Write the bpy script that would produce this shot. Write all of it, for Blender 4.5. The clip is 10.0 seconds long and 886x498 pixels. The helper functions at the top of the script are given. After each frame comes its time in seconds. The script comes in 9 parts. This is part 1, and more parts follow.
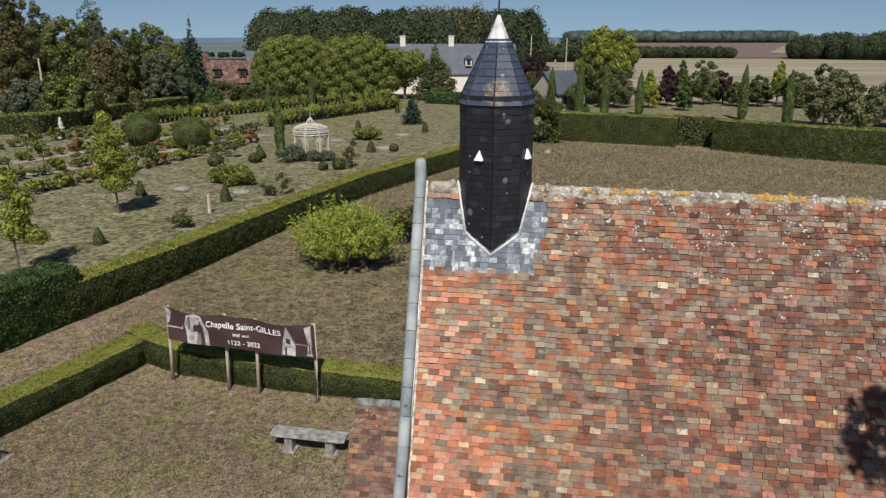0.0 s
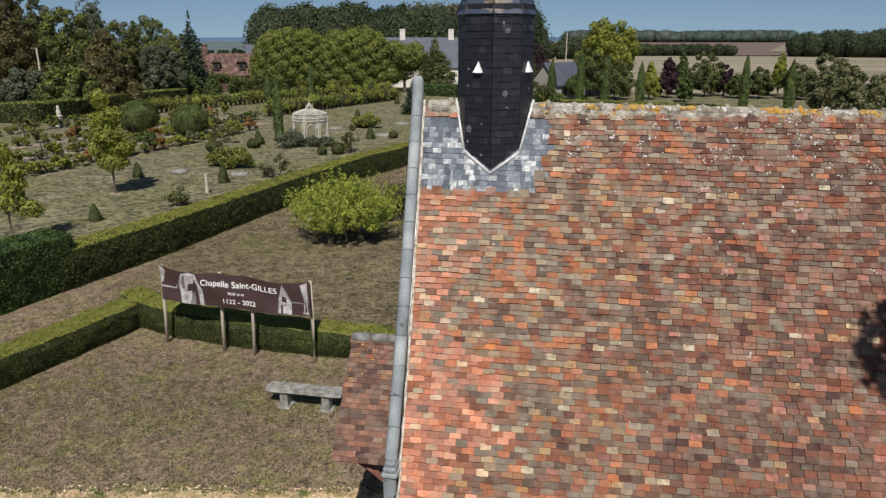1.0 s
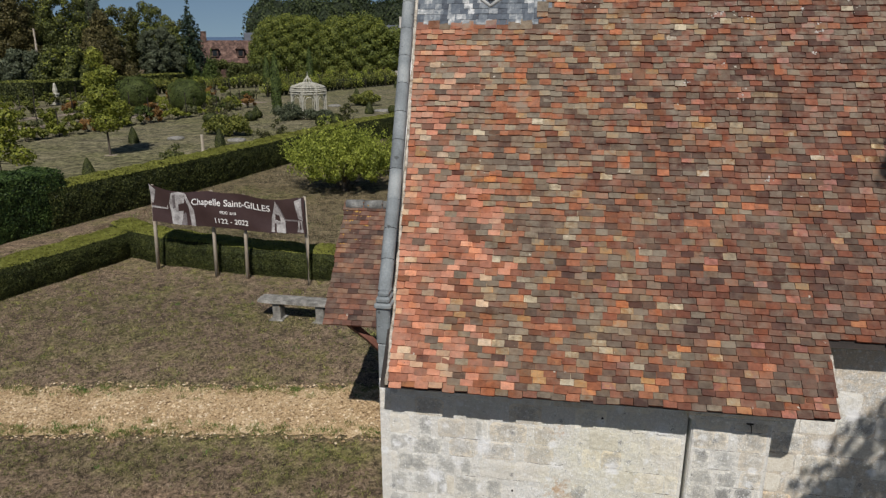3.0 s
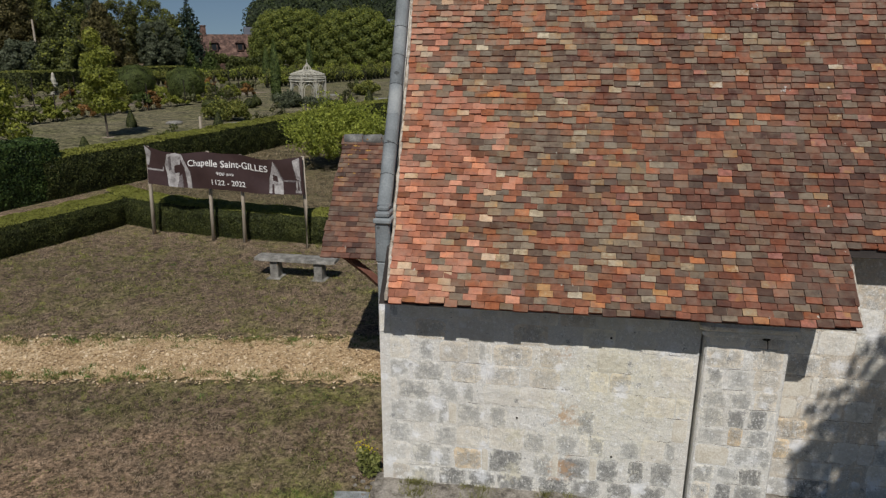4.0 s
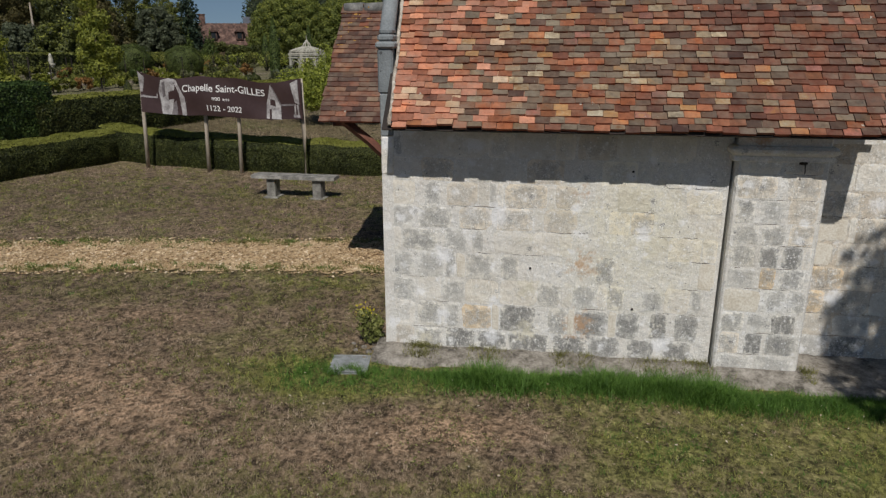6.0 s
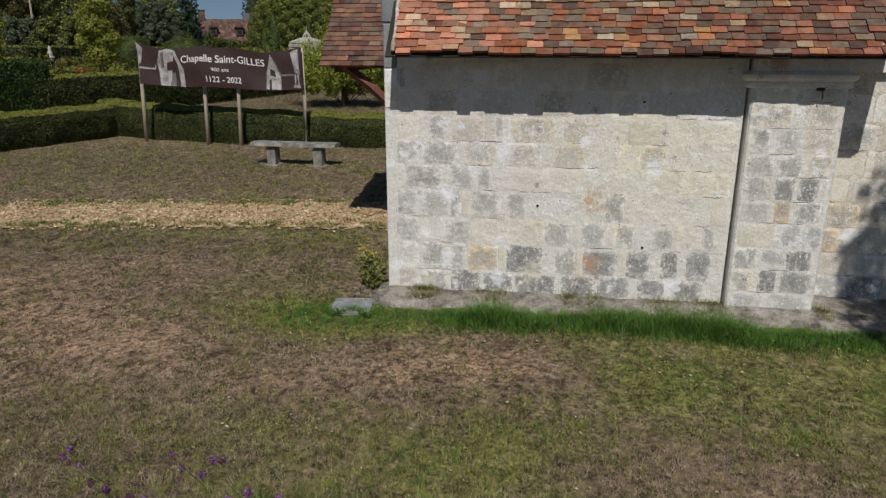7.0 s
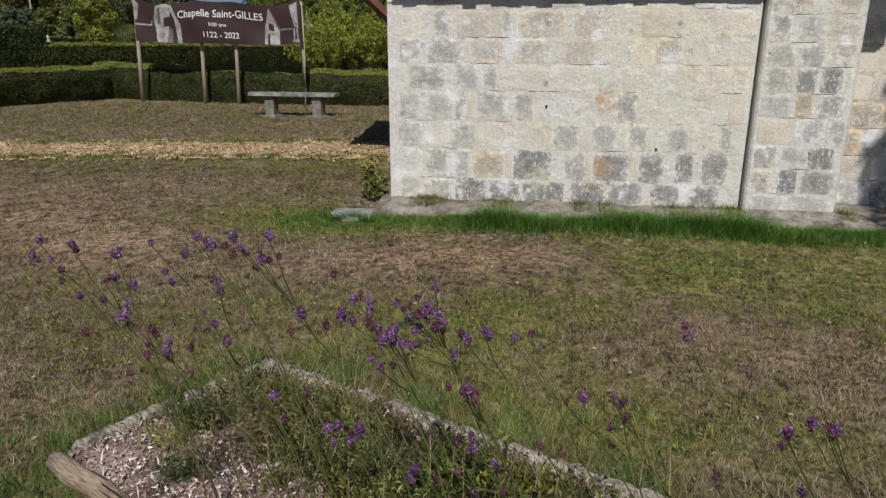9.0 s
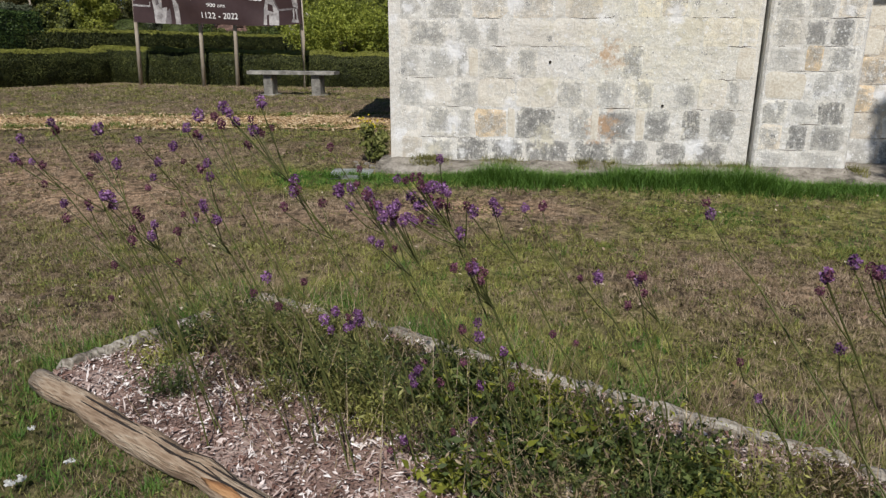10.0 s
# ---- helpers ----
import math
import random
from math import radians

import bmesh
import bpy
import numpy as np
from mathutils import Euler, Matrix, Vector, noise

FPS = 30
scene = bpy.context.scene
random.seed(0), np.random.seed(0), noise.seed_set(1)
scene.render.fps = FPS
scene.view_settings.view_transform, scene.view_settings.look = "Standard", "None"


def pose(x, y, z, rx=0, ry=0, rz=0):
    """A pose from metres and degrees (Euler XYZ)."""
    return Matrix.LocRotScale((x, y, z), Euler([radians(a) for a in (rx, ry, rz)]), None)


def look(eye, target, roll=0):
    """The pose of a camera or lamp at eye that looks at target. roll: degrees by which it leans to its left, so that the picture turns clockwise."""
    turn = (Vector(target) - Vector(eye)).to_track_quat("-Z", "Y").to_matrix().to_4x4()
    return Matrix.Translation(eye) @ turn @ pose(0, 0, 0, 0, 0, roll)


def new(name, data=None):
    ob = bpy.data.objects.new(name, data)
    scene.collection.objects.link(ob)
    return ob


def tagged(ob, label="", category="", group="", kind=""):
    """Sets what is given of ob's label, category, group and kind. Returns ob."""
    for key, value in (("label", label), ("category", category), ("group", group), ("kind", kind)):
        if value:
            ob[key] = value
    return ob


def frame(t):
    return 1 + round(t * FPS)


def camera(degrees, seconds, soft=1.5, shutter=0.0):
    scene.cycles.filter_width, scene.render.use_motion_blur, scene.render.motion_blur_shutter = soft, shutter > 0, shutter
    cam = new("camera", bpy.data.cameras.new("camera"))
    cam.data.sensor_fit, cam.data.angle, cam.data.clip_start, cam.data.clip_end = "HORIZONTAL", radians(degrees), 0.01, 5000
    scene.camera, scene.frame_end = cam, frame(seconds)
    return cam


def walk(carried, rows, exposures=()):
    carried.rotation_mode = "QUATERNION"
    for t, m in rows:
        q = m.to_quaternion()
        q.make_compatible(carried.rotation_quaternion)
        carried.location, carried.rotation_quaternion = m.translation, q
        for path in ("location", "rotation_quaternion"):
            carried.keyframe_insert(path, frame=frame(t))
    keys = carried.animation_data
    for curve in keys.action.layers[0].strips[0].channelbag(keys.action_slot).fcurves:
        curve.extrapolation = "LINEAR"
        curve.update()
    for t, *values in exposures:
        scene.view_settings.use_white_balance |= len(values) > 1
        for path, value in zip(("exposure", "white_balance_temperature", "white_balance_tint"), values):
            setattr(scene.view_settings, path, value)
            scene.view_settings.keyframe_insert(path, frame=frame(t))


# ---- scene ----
cam = camera(65.67, 10.0, soft=1.35)
# seconds, eye; the drone sinks straight down with a level, steady gimbal
PATH = [
    (0.0, 1.762, -6.993, 9.573), (0.5, 1.778, -6.990, 8.985), (1.0, 1.794, -7.006, 8.398), (1.5, 1.813, -7.026, 7.834),
    (2.0, 1.833, -7.060, 7.263), (2.5, 1.846, -7.095, 6.734), (4.0, 1.813, -7.058, 5.221), (4.5, 1.799, -7.046, 4.716),
    (5.0, 1.776, -7.035, 4.232), (5.5, 1.746, -7.031, 3.781), (6.0, 1.728, -7.030, 3.385), (7.5, 1.654, -7.030, 2.405),
    (8.0, 1.643, -7.020, 2.147), (8.5, 1.643, -7.016, 1.908), (9.0, 1.630, -7.013, 1.678), (9.5, 1.613, -6.999, 1.453),
    (10.0, 1.612, -6.987, 1.252)]
PITCH, YAW = -16.94, 8.83
walk(cam, [(t, pose(x, y, z, 90 + PITCH, 0, YAW)) for t, x, y, z in PATH],
     exposures=[(0.0, -0.12), (1.5, -0.28), (2.7, -0.53), (4.0, -0.8), (6.0, -0.83), (7.5, -0.77), (9.0, -0.67), (10.0, -0.47)])

# ---- light ----
SUN_DIR = Vector((0.15, -1.0, 1.18)).normalized()
world = bpy.data.worlds.new("world")
scene.world = world
world.use_nodes = True
wn = world.node_tree
sky = wn.nodes.new("ShaderNodeTexSky")
sky.sky_type, sky.sun_disc = "NISHITA", False
sky.sun_elevation = math.asin(SUN_DIR.z)
sky.sun_rotation = math.atan2(SUN_DIR.x, SUN_DIR.y)
sky.air_density, sky.dust_density, sky.ozone_density, sky.altitude = 1.0, 0.15, 2.4, 200.0
s_co = wn.nodes.new("ShaderNodeTexCoord")
s_up = wn.nodes.new("ShaderNodeVectorMath")
s_up.operation = "ADD"
s_up.inputs[1].default_value = (0, 0, 0.11)
s_no = wn.nodes.new("ShaderNodeVectorMath")
s_no.operation = "NORMALIZE"
wn.links.new(s_co.outputs["Generated"], s_up.inputs[0])
wn.links.new(s_up.outputs[0], s_no.inputs[0])
wn.links.new(s_no.outputs[0], sky.inputs[0])
wn.links.new(sky.outputs[0], wn.nodes["Background"].inputs[0])
wn.nodes["Background"].inputs[1].default_value = 0.075
sun = new("sun", bpy.data.lights.new("sun", "SUN"))
sun.data.energy, sun.data.angle, sun.data.color = 6.15, radians(0.53), (1.0, 0.96, 0.915)
sun.matrix_world = look(SUN_DIR * 60, (0, 0, 0))

rng = np.random.default_rng(7)


# ---- materials ----
def pbr(name, stops, scale=4.0, fine=45.0, rough=0.85, bump=0.3, turn=0.0, rnd="", amount=0.0, mix=0.35, metal=0.0, stretch=(1, 1, 1), spots=None, through_light=0.0, bump_scale=0.0, detail=5.0, spec=0.4, keep=None):
    """Two noises and, where wanted, one random number a piece choose a colour on a ramp of (place, r, g, b). spots: (scale, size, colour, share)."""
    m = bpy.data.materials.new(name)
    m.use_nodes = True
    nt = m.node_tree
    n, l = nt.nodes, nt.links
    b = n["Principled BSDF"]
    b.inputs["Roughness"].default_value, b.inputs["Metallic"].default_value = rough, metal
    b.inputs["Specular IOR Level"].default_value = spec
    geo = n.new("ShaderNodeNewGeometry")
    mp = n.new("ShaderNodeMapping")
    mp.inputs["Scale"].default_value = stretch
    rot = n.new("ShaderNodeMapping")
    rot.inputs["Rotation"].default_value = (0, 0, radians(turn))
    l.new(geo.outputs["Position"], rot.inputs["Vector"])
    l.new(rot.outputs[0], mp.inputs["Vector"])

    def noise_tex(s, d=detail):
        t = n.new("ShaderNodeTexNoise")
        t.inputs["Scale"].default_value, t.inputs["Detail"].default_value = s, d
        l.new(mp.outputs[0], t.inputs["Vector"])
        return t.outputs["Fac"]

    def calc(op, a, c, d=None):
        q = n.new("ShaderNodeMath")
        q.operation = op
        for i, v in enumerate((a, c, d)):
            if v is None:
                continue
            if isinstance(v, (int, float)):
                q.inputs[i].default_value = v
            else:
                l.new(v, q.inputs[i])
        return q.outputs[0]

    big, small = noise_tex(scale), noise_tex(fine, 4.0)
    fac = calc("ADD", calc("MULTIPLY", big, 1 - mix), calc("MULTIPLY", small, mix))
    fac = calc("MULTIPLY_ADD", calc("SUBTRACT", fac, 0.5), 1.7, 0.5)
    if rnd:
        if rnd == "object":
            src = n.new("ShaderNodeObjectInfo").outputs["Random"]
        else:
            src = geo.outputs["Random Per Island"]
        fac = calc("MULTIPLY_ADD", calc("SUBTRACT", src, 0.5), amount, calc("MULTIPLY_ADD", calc("SUBTRACT", fac, 0.5), (1.0 - 0.55 * min(amount, 1.0)) if keep is None else keep, 0.5))
    ramp = n.new("ShaderNodeValToRGB")
    el = ramp.color_ramp.elements
    while len(el) < len(stops):
        el.new(0.5)
    for e, s in zip(el, stops):
        e.position, e.color = s[0], (*s[1:4], 1)
    l.new(fac, ramp.inputs[0])
    colour = ramp.outputs[0]
    if spots:
        for s_scale, s_size, s_col, s_share in spots:
            v = n.new("ShaderNodeTexVoronoi")
            v.inputs["Scale"].default_value = s_scale
            l.new(geo.outputs["Position"], v.inputs["Vector"])
            wob = calc("MULTIPLY_ADD", calc("SUBTRACT", big, 0.5), 1.1, calc("MULTIPLY_ADD", small, 0.35, v.outputs["Distance"]))
            inside = calc("LESS_THAN", wob, s_size)
            pick = n.new("ShaderNodeSeparateColor")
            l.new(v.outputs["Color"], pick.inputs[0])
            patch = calc("MULTIPLY", calc("LESS_THAN", pick.outputs[0], s_share), inside)
            mx = n.new("ShaderNodeMix")
            mx.data_type = "RGBA"
            l.new(patch, mx.inputs["Factor"])
            l.new(colour, mx.inputs["A"])
            mx.inputs["B"].default_value = (*s_col, 1)
            colour = mx.outputs["Result"]
    l.new(colour, b.inputs["Base Color"])
    if bump:
        bp = n.new("ShaderNodeBump")
        bp.inputs["Strength"].default_value = bump
        bp.inputs["Distance"].default_value = 0.02
        l.new(noise_tex(bump_scale, 5.0) if bump_scale else small, bp.inputs["Height"])
        l.new(bp.outputs[0], b.inputs["Normal"])
    if through_light:
        tr = n.new("ShaderNodeBsdfTranslucent")
        l.new(colour, tr.inputs[0])
        ms = n.new("ShaderNodeMixShader")
        ms.inputs[0].default_value = through_light
        l.new(b.outputs[0], ms.inputs[1])
        l.new(tr.outputs[0], ms.inputs[2])
        l.new(ms.outputs[0], n["Material Output"].inputs[0])
    return m


LEAF_GAIN = 1.4


def leaf_mat(name, dark, mid, light, rough=0.6, scale=0.8, amount=0.6, fine=6.0):
    dark, mid, light = ([min(0.8, c * LEAF_GAIN) for c in k] for k in (dark, mid, light))
    return pbr(name, [(0.15, *dark), (0.5, *mid), (0.88, *light)], scale=scale, fine=fine, rough=rough, bump=0.0, rnd="island", amount=amount, through_light=0.28, spec=0.3)


TILE_STOPS = [(0, 0.079, 0.048, 0.035), (0.08, 0.117, 0.078, 0.057), (0.17, 0.146, 0.109, 0.08), (0.25, 0.165, 0.132, 0.096), (0.33, 0.199, 0.165, 0.123), (0.4, 0.17, 0.077, 0.043), (0.52, 0.216, 0.087, 0.048),
              (0.63, 0.261, 0.102, 0.055), (0.74, 0.331, 0.129, 0.069), (0.8, 0.303, 0.142, 0.061), (0.83, 0.199, 0.163, 0.12), (0.88, 0.267, 0.227, 0.159), (0.92, 0.312, 0.171, 0.069), (0.95, 0.274, 0.228, 0.156), (0.985, 0.48, 0.418, 0.302)]
DARK_STOPS = [(0, 0.055, 0.032, 0.027), (0.12, 0.086, 0.04, 0.031), (0.27, 0.102, 0.075, 0.058), (0.38, 0.112, 0.063, 0.046), (0.45, 0.122, 0.05, 0.034), (0.65, 0.158, 0.06, 0.037),
              (0.8, 0.2, 0.075, 0.046), (0.88, 0.146, 0.116, 0.087), (0.93, 0.245, 0.106, 0.086), (0.955, 0.296, 0.139, 0.111), (0.975, 0.279, 0.156, 0.065), (1, 0.413, 0.366, 0.292)]
NEW_STOPS = [(0, 0.194, 0.087, 0.059), (0.25, 0.320, 0.133, 0.084), (0.55, 0.417, 0.176, 0.112), (0.8, 0.485, 0.232, 0.153), (0.92, 0.407, 0.290, 0.191), (1, 0.543, 0.416, 0.296)]


def tile_mat(name, stops, source, grime=1.0):
    """Fired clay: one colour a tile, then grime, pale lichen film and small crusts on top of it."""
    m = bpy.data.materials.new(name)
    m.use_nodes = True
    nt = m.node_tree
    n, l = nt.nodes, nt.links
    b = n["Principled BSDF"]
    b.inputs["Roughness"].default_value, b.inputs["Specular IOR Level"].default_value = 0.88, 0.3
    geo = n.new("ShaderNodeNewGeometry")
    rnd = n.new("ShaderNodeObjectInfo").outputs["Random"] if source == "object" else geo.outputs["Random Per Island"]

    def white(k):
        q = n.new("ShaderNodeMath")
        q.operation = "MULTIPLY"
        l.new(rnd, q.inputs[0])
        q.inputs[1].default_value = k
        w = n.new("ShaderNodeTexWhiteNoise")
        w.noise_dimensions = "1D"
        l.new(q.outputs[0], w.inputs["W"])
        return w.outputs["Value"]

    def tex(sc, d=6, rough=0.65):
        t = n.new("ShaderNodeTexNoise")
        t.inputs["Scale"].default_value, t.inputs["Detail"].default_value, t.inputs["Roughness"].default_value = sc, d, rough
        l.new(geo.outputs["Position"], t.inputs["Vector"])
        return t.outputs["Fac"]

    def calc(op, a, c=None, d=None):
        q = n.new("ShaderNodeMath")
        q.operation = op
        for i, v in enumerate((a, c, d)):
            if isinstance(v, (int, float)):
                q.inputs[i].default_value = v
            elif v is not None:
                l.new(v, q.inputs[i])
        return q.outputs[0]

    def ramp(src, st):
        r = n.new("ShaderNodeValToRGB")
        while len(r.color_ramp.elements) < len(st):
            r.color_ramp.elements.new(0.5)
        for e, k in zip(r.color_ramp.elements, st):
            e.position, e.color = k[0], (*k[1:4], 1)
        l.new(src, r.inputs[0])
        return r.outputs[0]

    def mix(f, a, c, kind="MIX"):
        x = n.new("ShaderNodeMix")
        x.data_type, x.blend_type = "RGBA", kind
        for sock, v in ((x.inputs["Factor"], f), (x.inputs["A"], a), (x.inputs["B"], c)):
            if isinstance(v, float):
                sock.default_value = v
            elif isinstance(v, tuple):
                sock.default_value = (*v, 1)
            else:
                l.new(v, sock)
        return x.outputs["Result"]

    broad, mid, fine = tex(0.9, 4), tex(16, 8, 0.72), tex(75, 5, 0.7)
    pick = calc("ADD", calc("MULTIPLY_ADD", rnd, 0.96, 0.02), calc("MULTIPLY", calc("SUBTRACT", broad, 0.5), 0.22))
    col = ramp(calc("ADD", pick, calc("MULTIPLY", calc("SUBTRACT", mid, 0.5), 0.1)), stops)
    col = mix(1.0, col, ramp(white(917.0), [(0.0, 0.7, 0.69, 0.7), (0.35, 0.92, 0.91, 0.91), (0.75, 1.1, 1.09, 1.08), (1.0, 1.3, 1.29, 1.26)]), "MULTIPLY")
    dirt = ramp(mid, [(0.3, 0.42, 0.4, 0.38), (0.43, 0.8, 0.78, 0.77), (0.57, 1.06, 1.06, 1.06), (0.7, 1.35, 1.33, 1.3)])
    col = mix(0.85 * grime, col, dirt, "MULTIPLY")
    rust = calc("MULTIPLY", ramp(tex(3.2, 7, 0.72), [(0.44, 0, 0, 0), (0.62, 1, 1, 1)]), calc("MULTIPLY_ADD", white(233.0), 0.6, 0.15))
    col = mix(rust, col, mix(1.0, col, (1.32, 1.0, 0.62), "MULTIPLY"))
    # grey lichen film, thicker where the roof dries slowest, towards the ridge
    place = n.new("ShaderNodeSeparateXYZ")
    l.new(geo.outputs["Position"], place.inputs[0])
    high = n.new("ShaderNodeMapRange")
    high.inputs["From Min"].default_value, high.inputs["From Max"].default_value = 3.6, 7.2
    high.inputs["To Min"].default_value, high.inputs["To Max"].default_value = 0.5, 1.15
    l.new(place.outputs[2], high.inputs["Value"])
    high = high.outputs["Result"]
    film = calc("MULTIPLY", calc("MULTIPLY", ramp(tex(5.0, 7, 0.7), [(0.42, 0, 0, 0), (0.62, 1, 1, 1)]), white(411.0)), high)
    col = mix(film, col, (0.24, 0.205, 0.155))
    for sc, size, c, share in ((9.0, 0.4, (0.46, 0.42, 0.35), 0.07), (27.0, 0.4, (0.42, 0.38, 0.31), 0.04), (17.0, 0.4, (0.05, 0.042, 0.036), 0.12), (4.2, 0.22, (0.42, 0.22, 0.03), 0.05)):
        v = n.new("ShaderNodeTexVoronoi")
        v.inputs["Scale"].default_value = sc
        l.new(geo.outputs["Position"], v.inputs["Vector"])
        sep = n.new("ShaderNodeSeparateColor")
        l.new(v.outputs["Color"], sep.inputs[0])
        spot = calc("MULTIPLY", calc("LESS_THAN", sep.outputs[0], share), calc("LESS_THAN", calc("MULTIPLY_ADD", calc("ADD", fine, mid), 0.42, v.outputs["Distance"]), calc("ADD", size, 0.12)))
        col = mix(calc("MULTIPLY", spot, 0.9), col, c)
    l.new(col, b.inputs["Base Color"])
    bp = n.new("ShaderNodeBump")
    bp.inputs["Strength"].default_value, bp.inputs["Distance"].default_value = 0.5, 0.008
    l.new(calc("ADD", mid, calc("MULTIPLY", fine, 0.6)), bp.inputs["Height"])
    l.new(bp.outputs[0], b.inputs["Normal"])
    return m


M_TILE_E = tile_mat("broken_tile_edge", [(0.0, 0.15, 0.05, 0.03), (0.5, 0.26, 0.075, 0.04), (0.85, 0.34, 0.1, 0.052), (1.0, 0.24, 0.13, 0.08)], "object", 0.6)
M_TILE = tile_mat("clay_tile", TILE_STOPS, "object")
M_TILE_J = tile_mat("clay_tile_joined", TILE_STOPS, "island")
M_TILE_D = tile_mat("dark_clay_tile", DARK_STOPS, "object")
M_TILE_DJ = tile_mat("dark_clay_tile_joined", DARK_STOPS, "island")
M_TILE_N = tile_mat("newer_clay_tile", NEW_STOPS, "object", 0.8)
M_TILE_NJ = tile_mat("newer_clay_tile_joined", NEW_STOPS, "island", 0.8)
SLATE_STOPS = [(0.0, 0.006, 0.0068, 0.009), (0.64, 0.01, 0.011, 0.015), (0.82, 0.02, 0.022, 0.027), (0.95, 0.05, 0.053, 0.055), (1.0, 0.1, 0.1, 0.098)]
M_TILE_P = tile_mat("mossy_clay_tile", [(0.0, 0.06, 0.036, 0.032), (0.25, 0.1, 0.055, 0.043), (0.5, 0.13, 0.064, 0.048), (0.7, 0.145, 0.095, 0.07), (0.88, 0.19, 0.076, 0.05), (1.0, 0.21, 0.155, 0.11)], "object")
M_SLATE = pbr("dark_slate", SLATE_STOPS, scale=3.0, fine=30, rough=0.5, bump=0.3, rnd="object", amount=0.62, keep=0.5, stretch=(1, 1, 0.4), spots=[(6.0, 0.4, (0.1, 0.1, 0.1), 0.13), (15.0, 0.36, (0.17, 0.17, 0.165), 0.07)])
M_SLATE_J = pbr("dark_slate_joined", SLATE_STOPS, scale=3.0, fine=30, rough=0.5, bump=0.3, rnd="island", amount=0.8, keep=0.45, stretch=(1, 1, 0.4))
ROOF_SLATE = [(0.0, 0.028, 0.036, 0.05), (0.35, 0.065, 0.082, 0.105), (0.65, 0.13, 0.15, 0.17), (0.85, 0.3, 0.31, 0.31), (1.0, 0.55, 0.55, 0.54)]
M_RSLATE = pbr("grey_slate", ROOF_SLATE, scale=3.5, fine=22, rough=0.6, bump=0.25, rnd="object", amount=0.8, keep=0.9, mix=0.5, spots=[(6.0, 0.22, (0.3, 0.2, 0.04), 0.06)])
M_SPIRE = pbr("spire_slate", [(0.0, 0.022, 0.03, 0.047), (0.5, 0.038, 0.05, 0.075), (0.85, 0.062, 0.076, 0.102), (1.0, 0.14, 0.145, 0.15)], scale=3, fine=26, rough=0.42, bump=0.2, rnd="object", amount=0.4, spots=[(11.0, 0.36, (0.2, 0.19, 0.17), 0.1)])


def lichen_patch(mat, centre, size, colour, pale):
    """One ragged patch of crusty lichen round a place on the spire."""
    n, l = mat.node_tree.nodes, mat.node_tree.links
    b = n["Principled BSDF"]
    was = b.inputs["Base Color"].links[0].from_socket
    geo = n.new("ShaderNodeNewGeometry")
    far = n.new("ShaderNodeVectorMath")
    far.operation = "DISTANCE"
    l.new(geo.outputs["Position"], far.inputs[0])
    far.inputs[1].default_value = centre
    facs = []
    for sc in (7.0, 16.0):
        t = n.new("ShaderNodeTexNoise")
        t.inputs["Scale"].default_value, t.inputs["Detail"].default_value, t.inputs["Roughness"].default_value = sc, 8, 0.75
        l.new(geo.outputs["Position"], t.inputs["Vector"])
        facs.append(t.outputs["Fac"])
    q = n.new("ShaderNodeMath")
    q.operation = "MULTIPLY_ADD"
    l.new(facs[0], q.inputs[0])
    q.inputs[1].default_value = size * 2.4
    l.new(far.outputs["Value"], q.inputs[2])
    r = n.new("ShaderNodeValToRGB")
    for e, (at, v) in zip(r.color_ramp.elements, ((size * 1.7, 0.9), (size * 2.25, 0.0))):
        e.position, e.color = at, (v, v, v, 1)
    l.new(q.outputs[0], r.inputs[0])
    hue = n.new("ShaderNodeValToRGB")
    for e, (at, c) in zip(hue.color_ramp.elements, ((0.42, colour), (0.6, pale))):
        e.position, e.color = at, (*c, 1)
    l.new(facs[1], hue.inputs[0])
    x = n.new("ShaderNodeMix")
    x.data_type = "RGBA"
    l.new(r.outputs[0], x.inputs["Factor"])
    l.new(was, x.inputs["A"])
    l.new(hue.outputs[0], x.inputs["B"])
    l.new(x.outputs["Result"], b.inputs["Base Color"])


lichen_patch(M_SPIRE, (1.05, 2.4, 8.9), 0.2, (0.12, 0.085, 0.05), (0.3, 0.27, 0.22))
M_LEAD = pbr("lead_white", [(0.2, 0.32, 0.32, 0.31), (0.8, 0.7, 0.7, 0.67)], scale=9, rough=0.5, bump=0.1)
M_COPING = pbr("coping_stone", [(0.15, 0.115, 0.128, 0.132), (0.5, 0.225, 0.246, 0.252), (0.85, 0.37, 0.385, 0.375)], scale=3.2, fine=50, rough=0.85, bump=0.35, rnd="object", amount=0.3,
               spots=[(9, 0.3, (0.42, 0.42, 0.39), 0.14), (14, 0.36, (0.08, 0.085, 0.085), 0.12)])
M_COPING_D = pbr("dark_ridge_tile", [(0.2, 0.07, 0.07, 0.068), (0.5, 0.17, 0.17, 0.16), (0.85, 0.36, 0.35, 0.33)], scale=6, fine=50, rough=0.9, bump=0.4, spots=[(7, 0.26, (0.4, 0.22, 0.03), 0.2)])
M_MORTAR = pbr("pale_mortar", [(0.25, 0.2, 0.16, 0.12), (0.5, 0.46, 0.41, 0.34), (0.8, 0.66, 0.62, 0.55)], scale=14, fine=60, rough=0.95, bump=0.5)
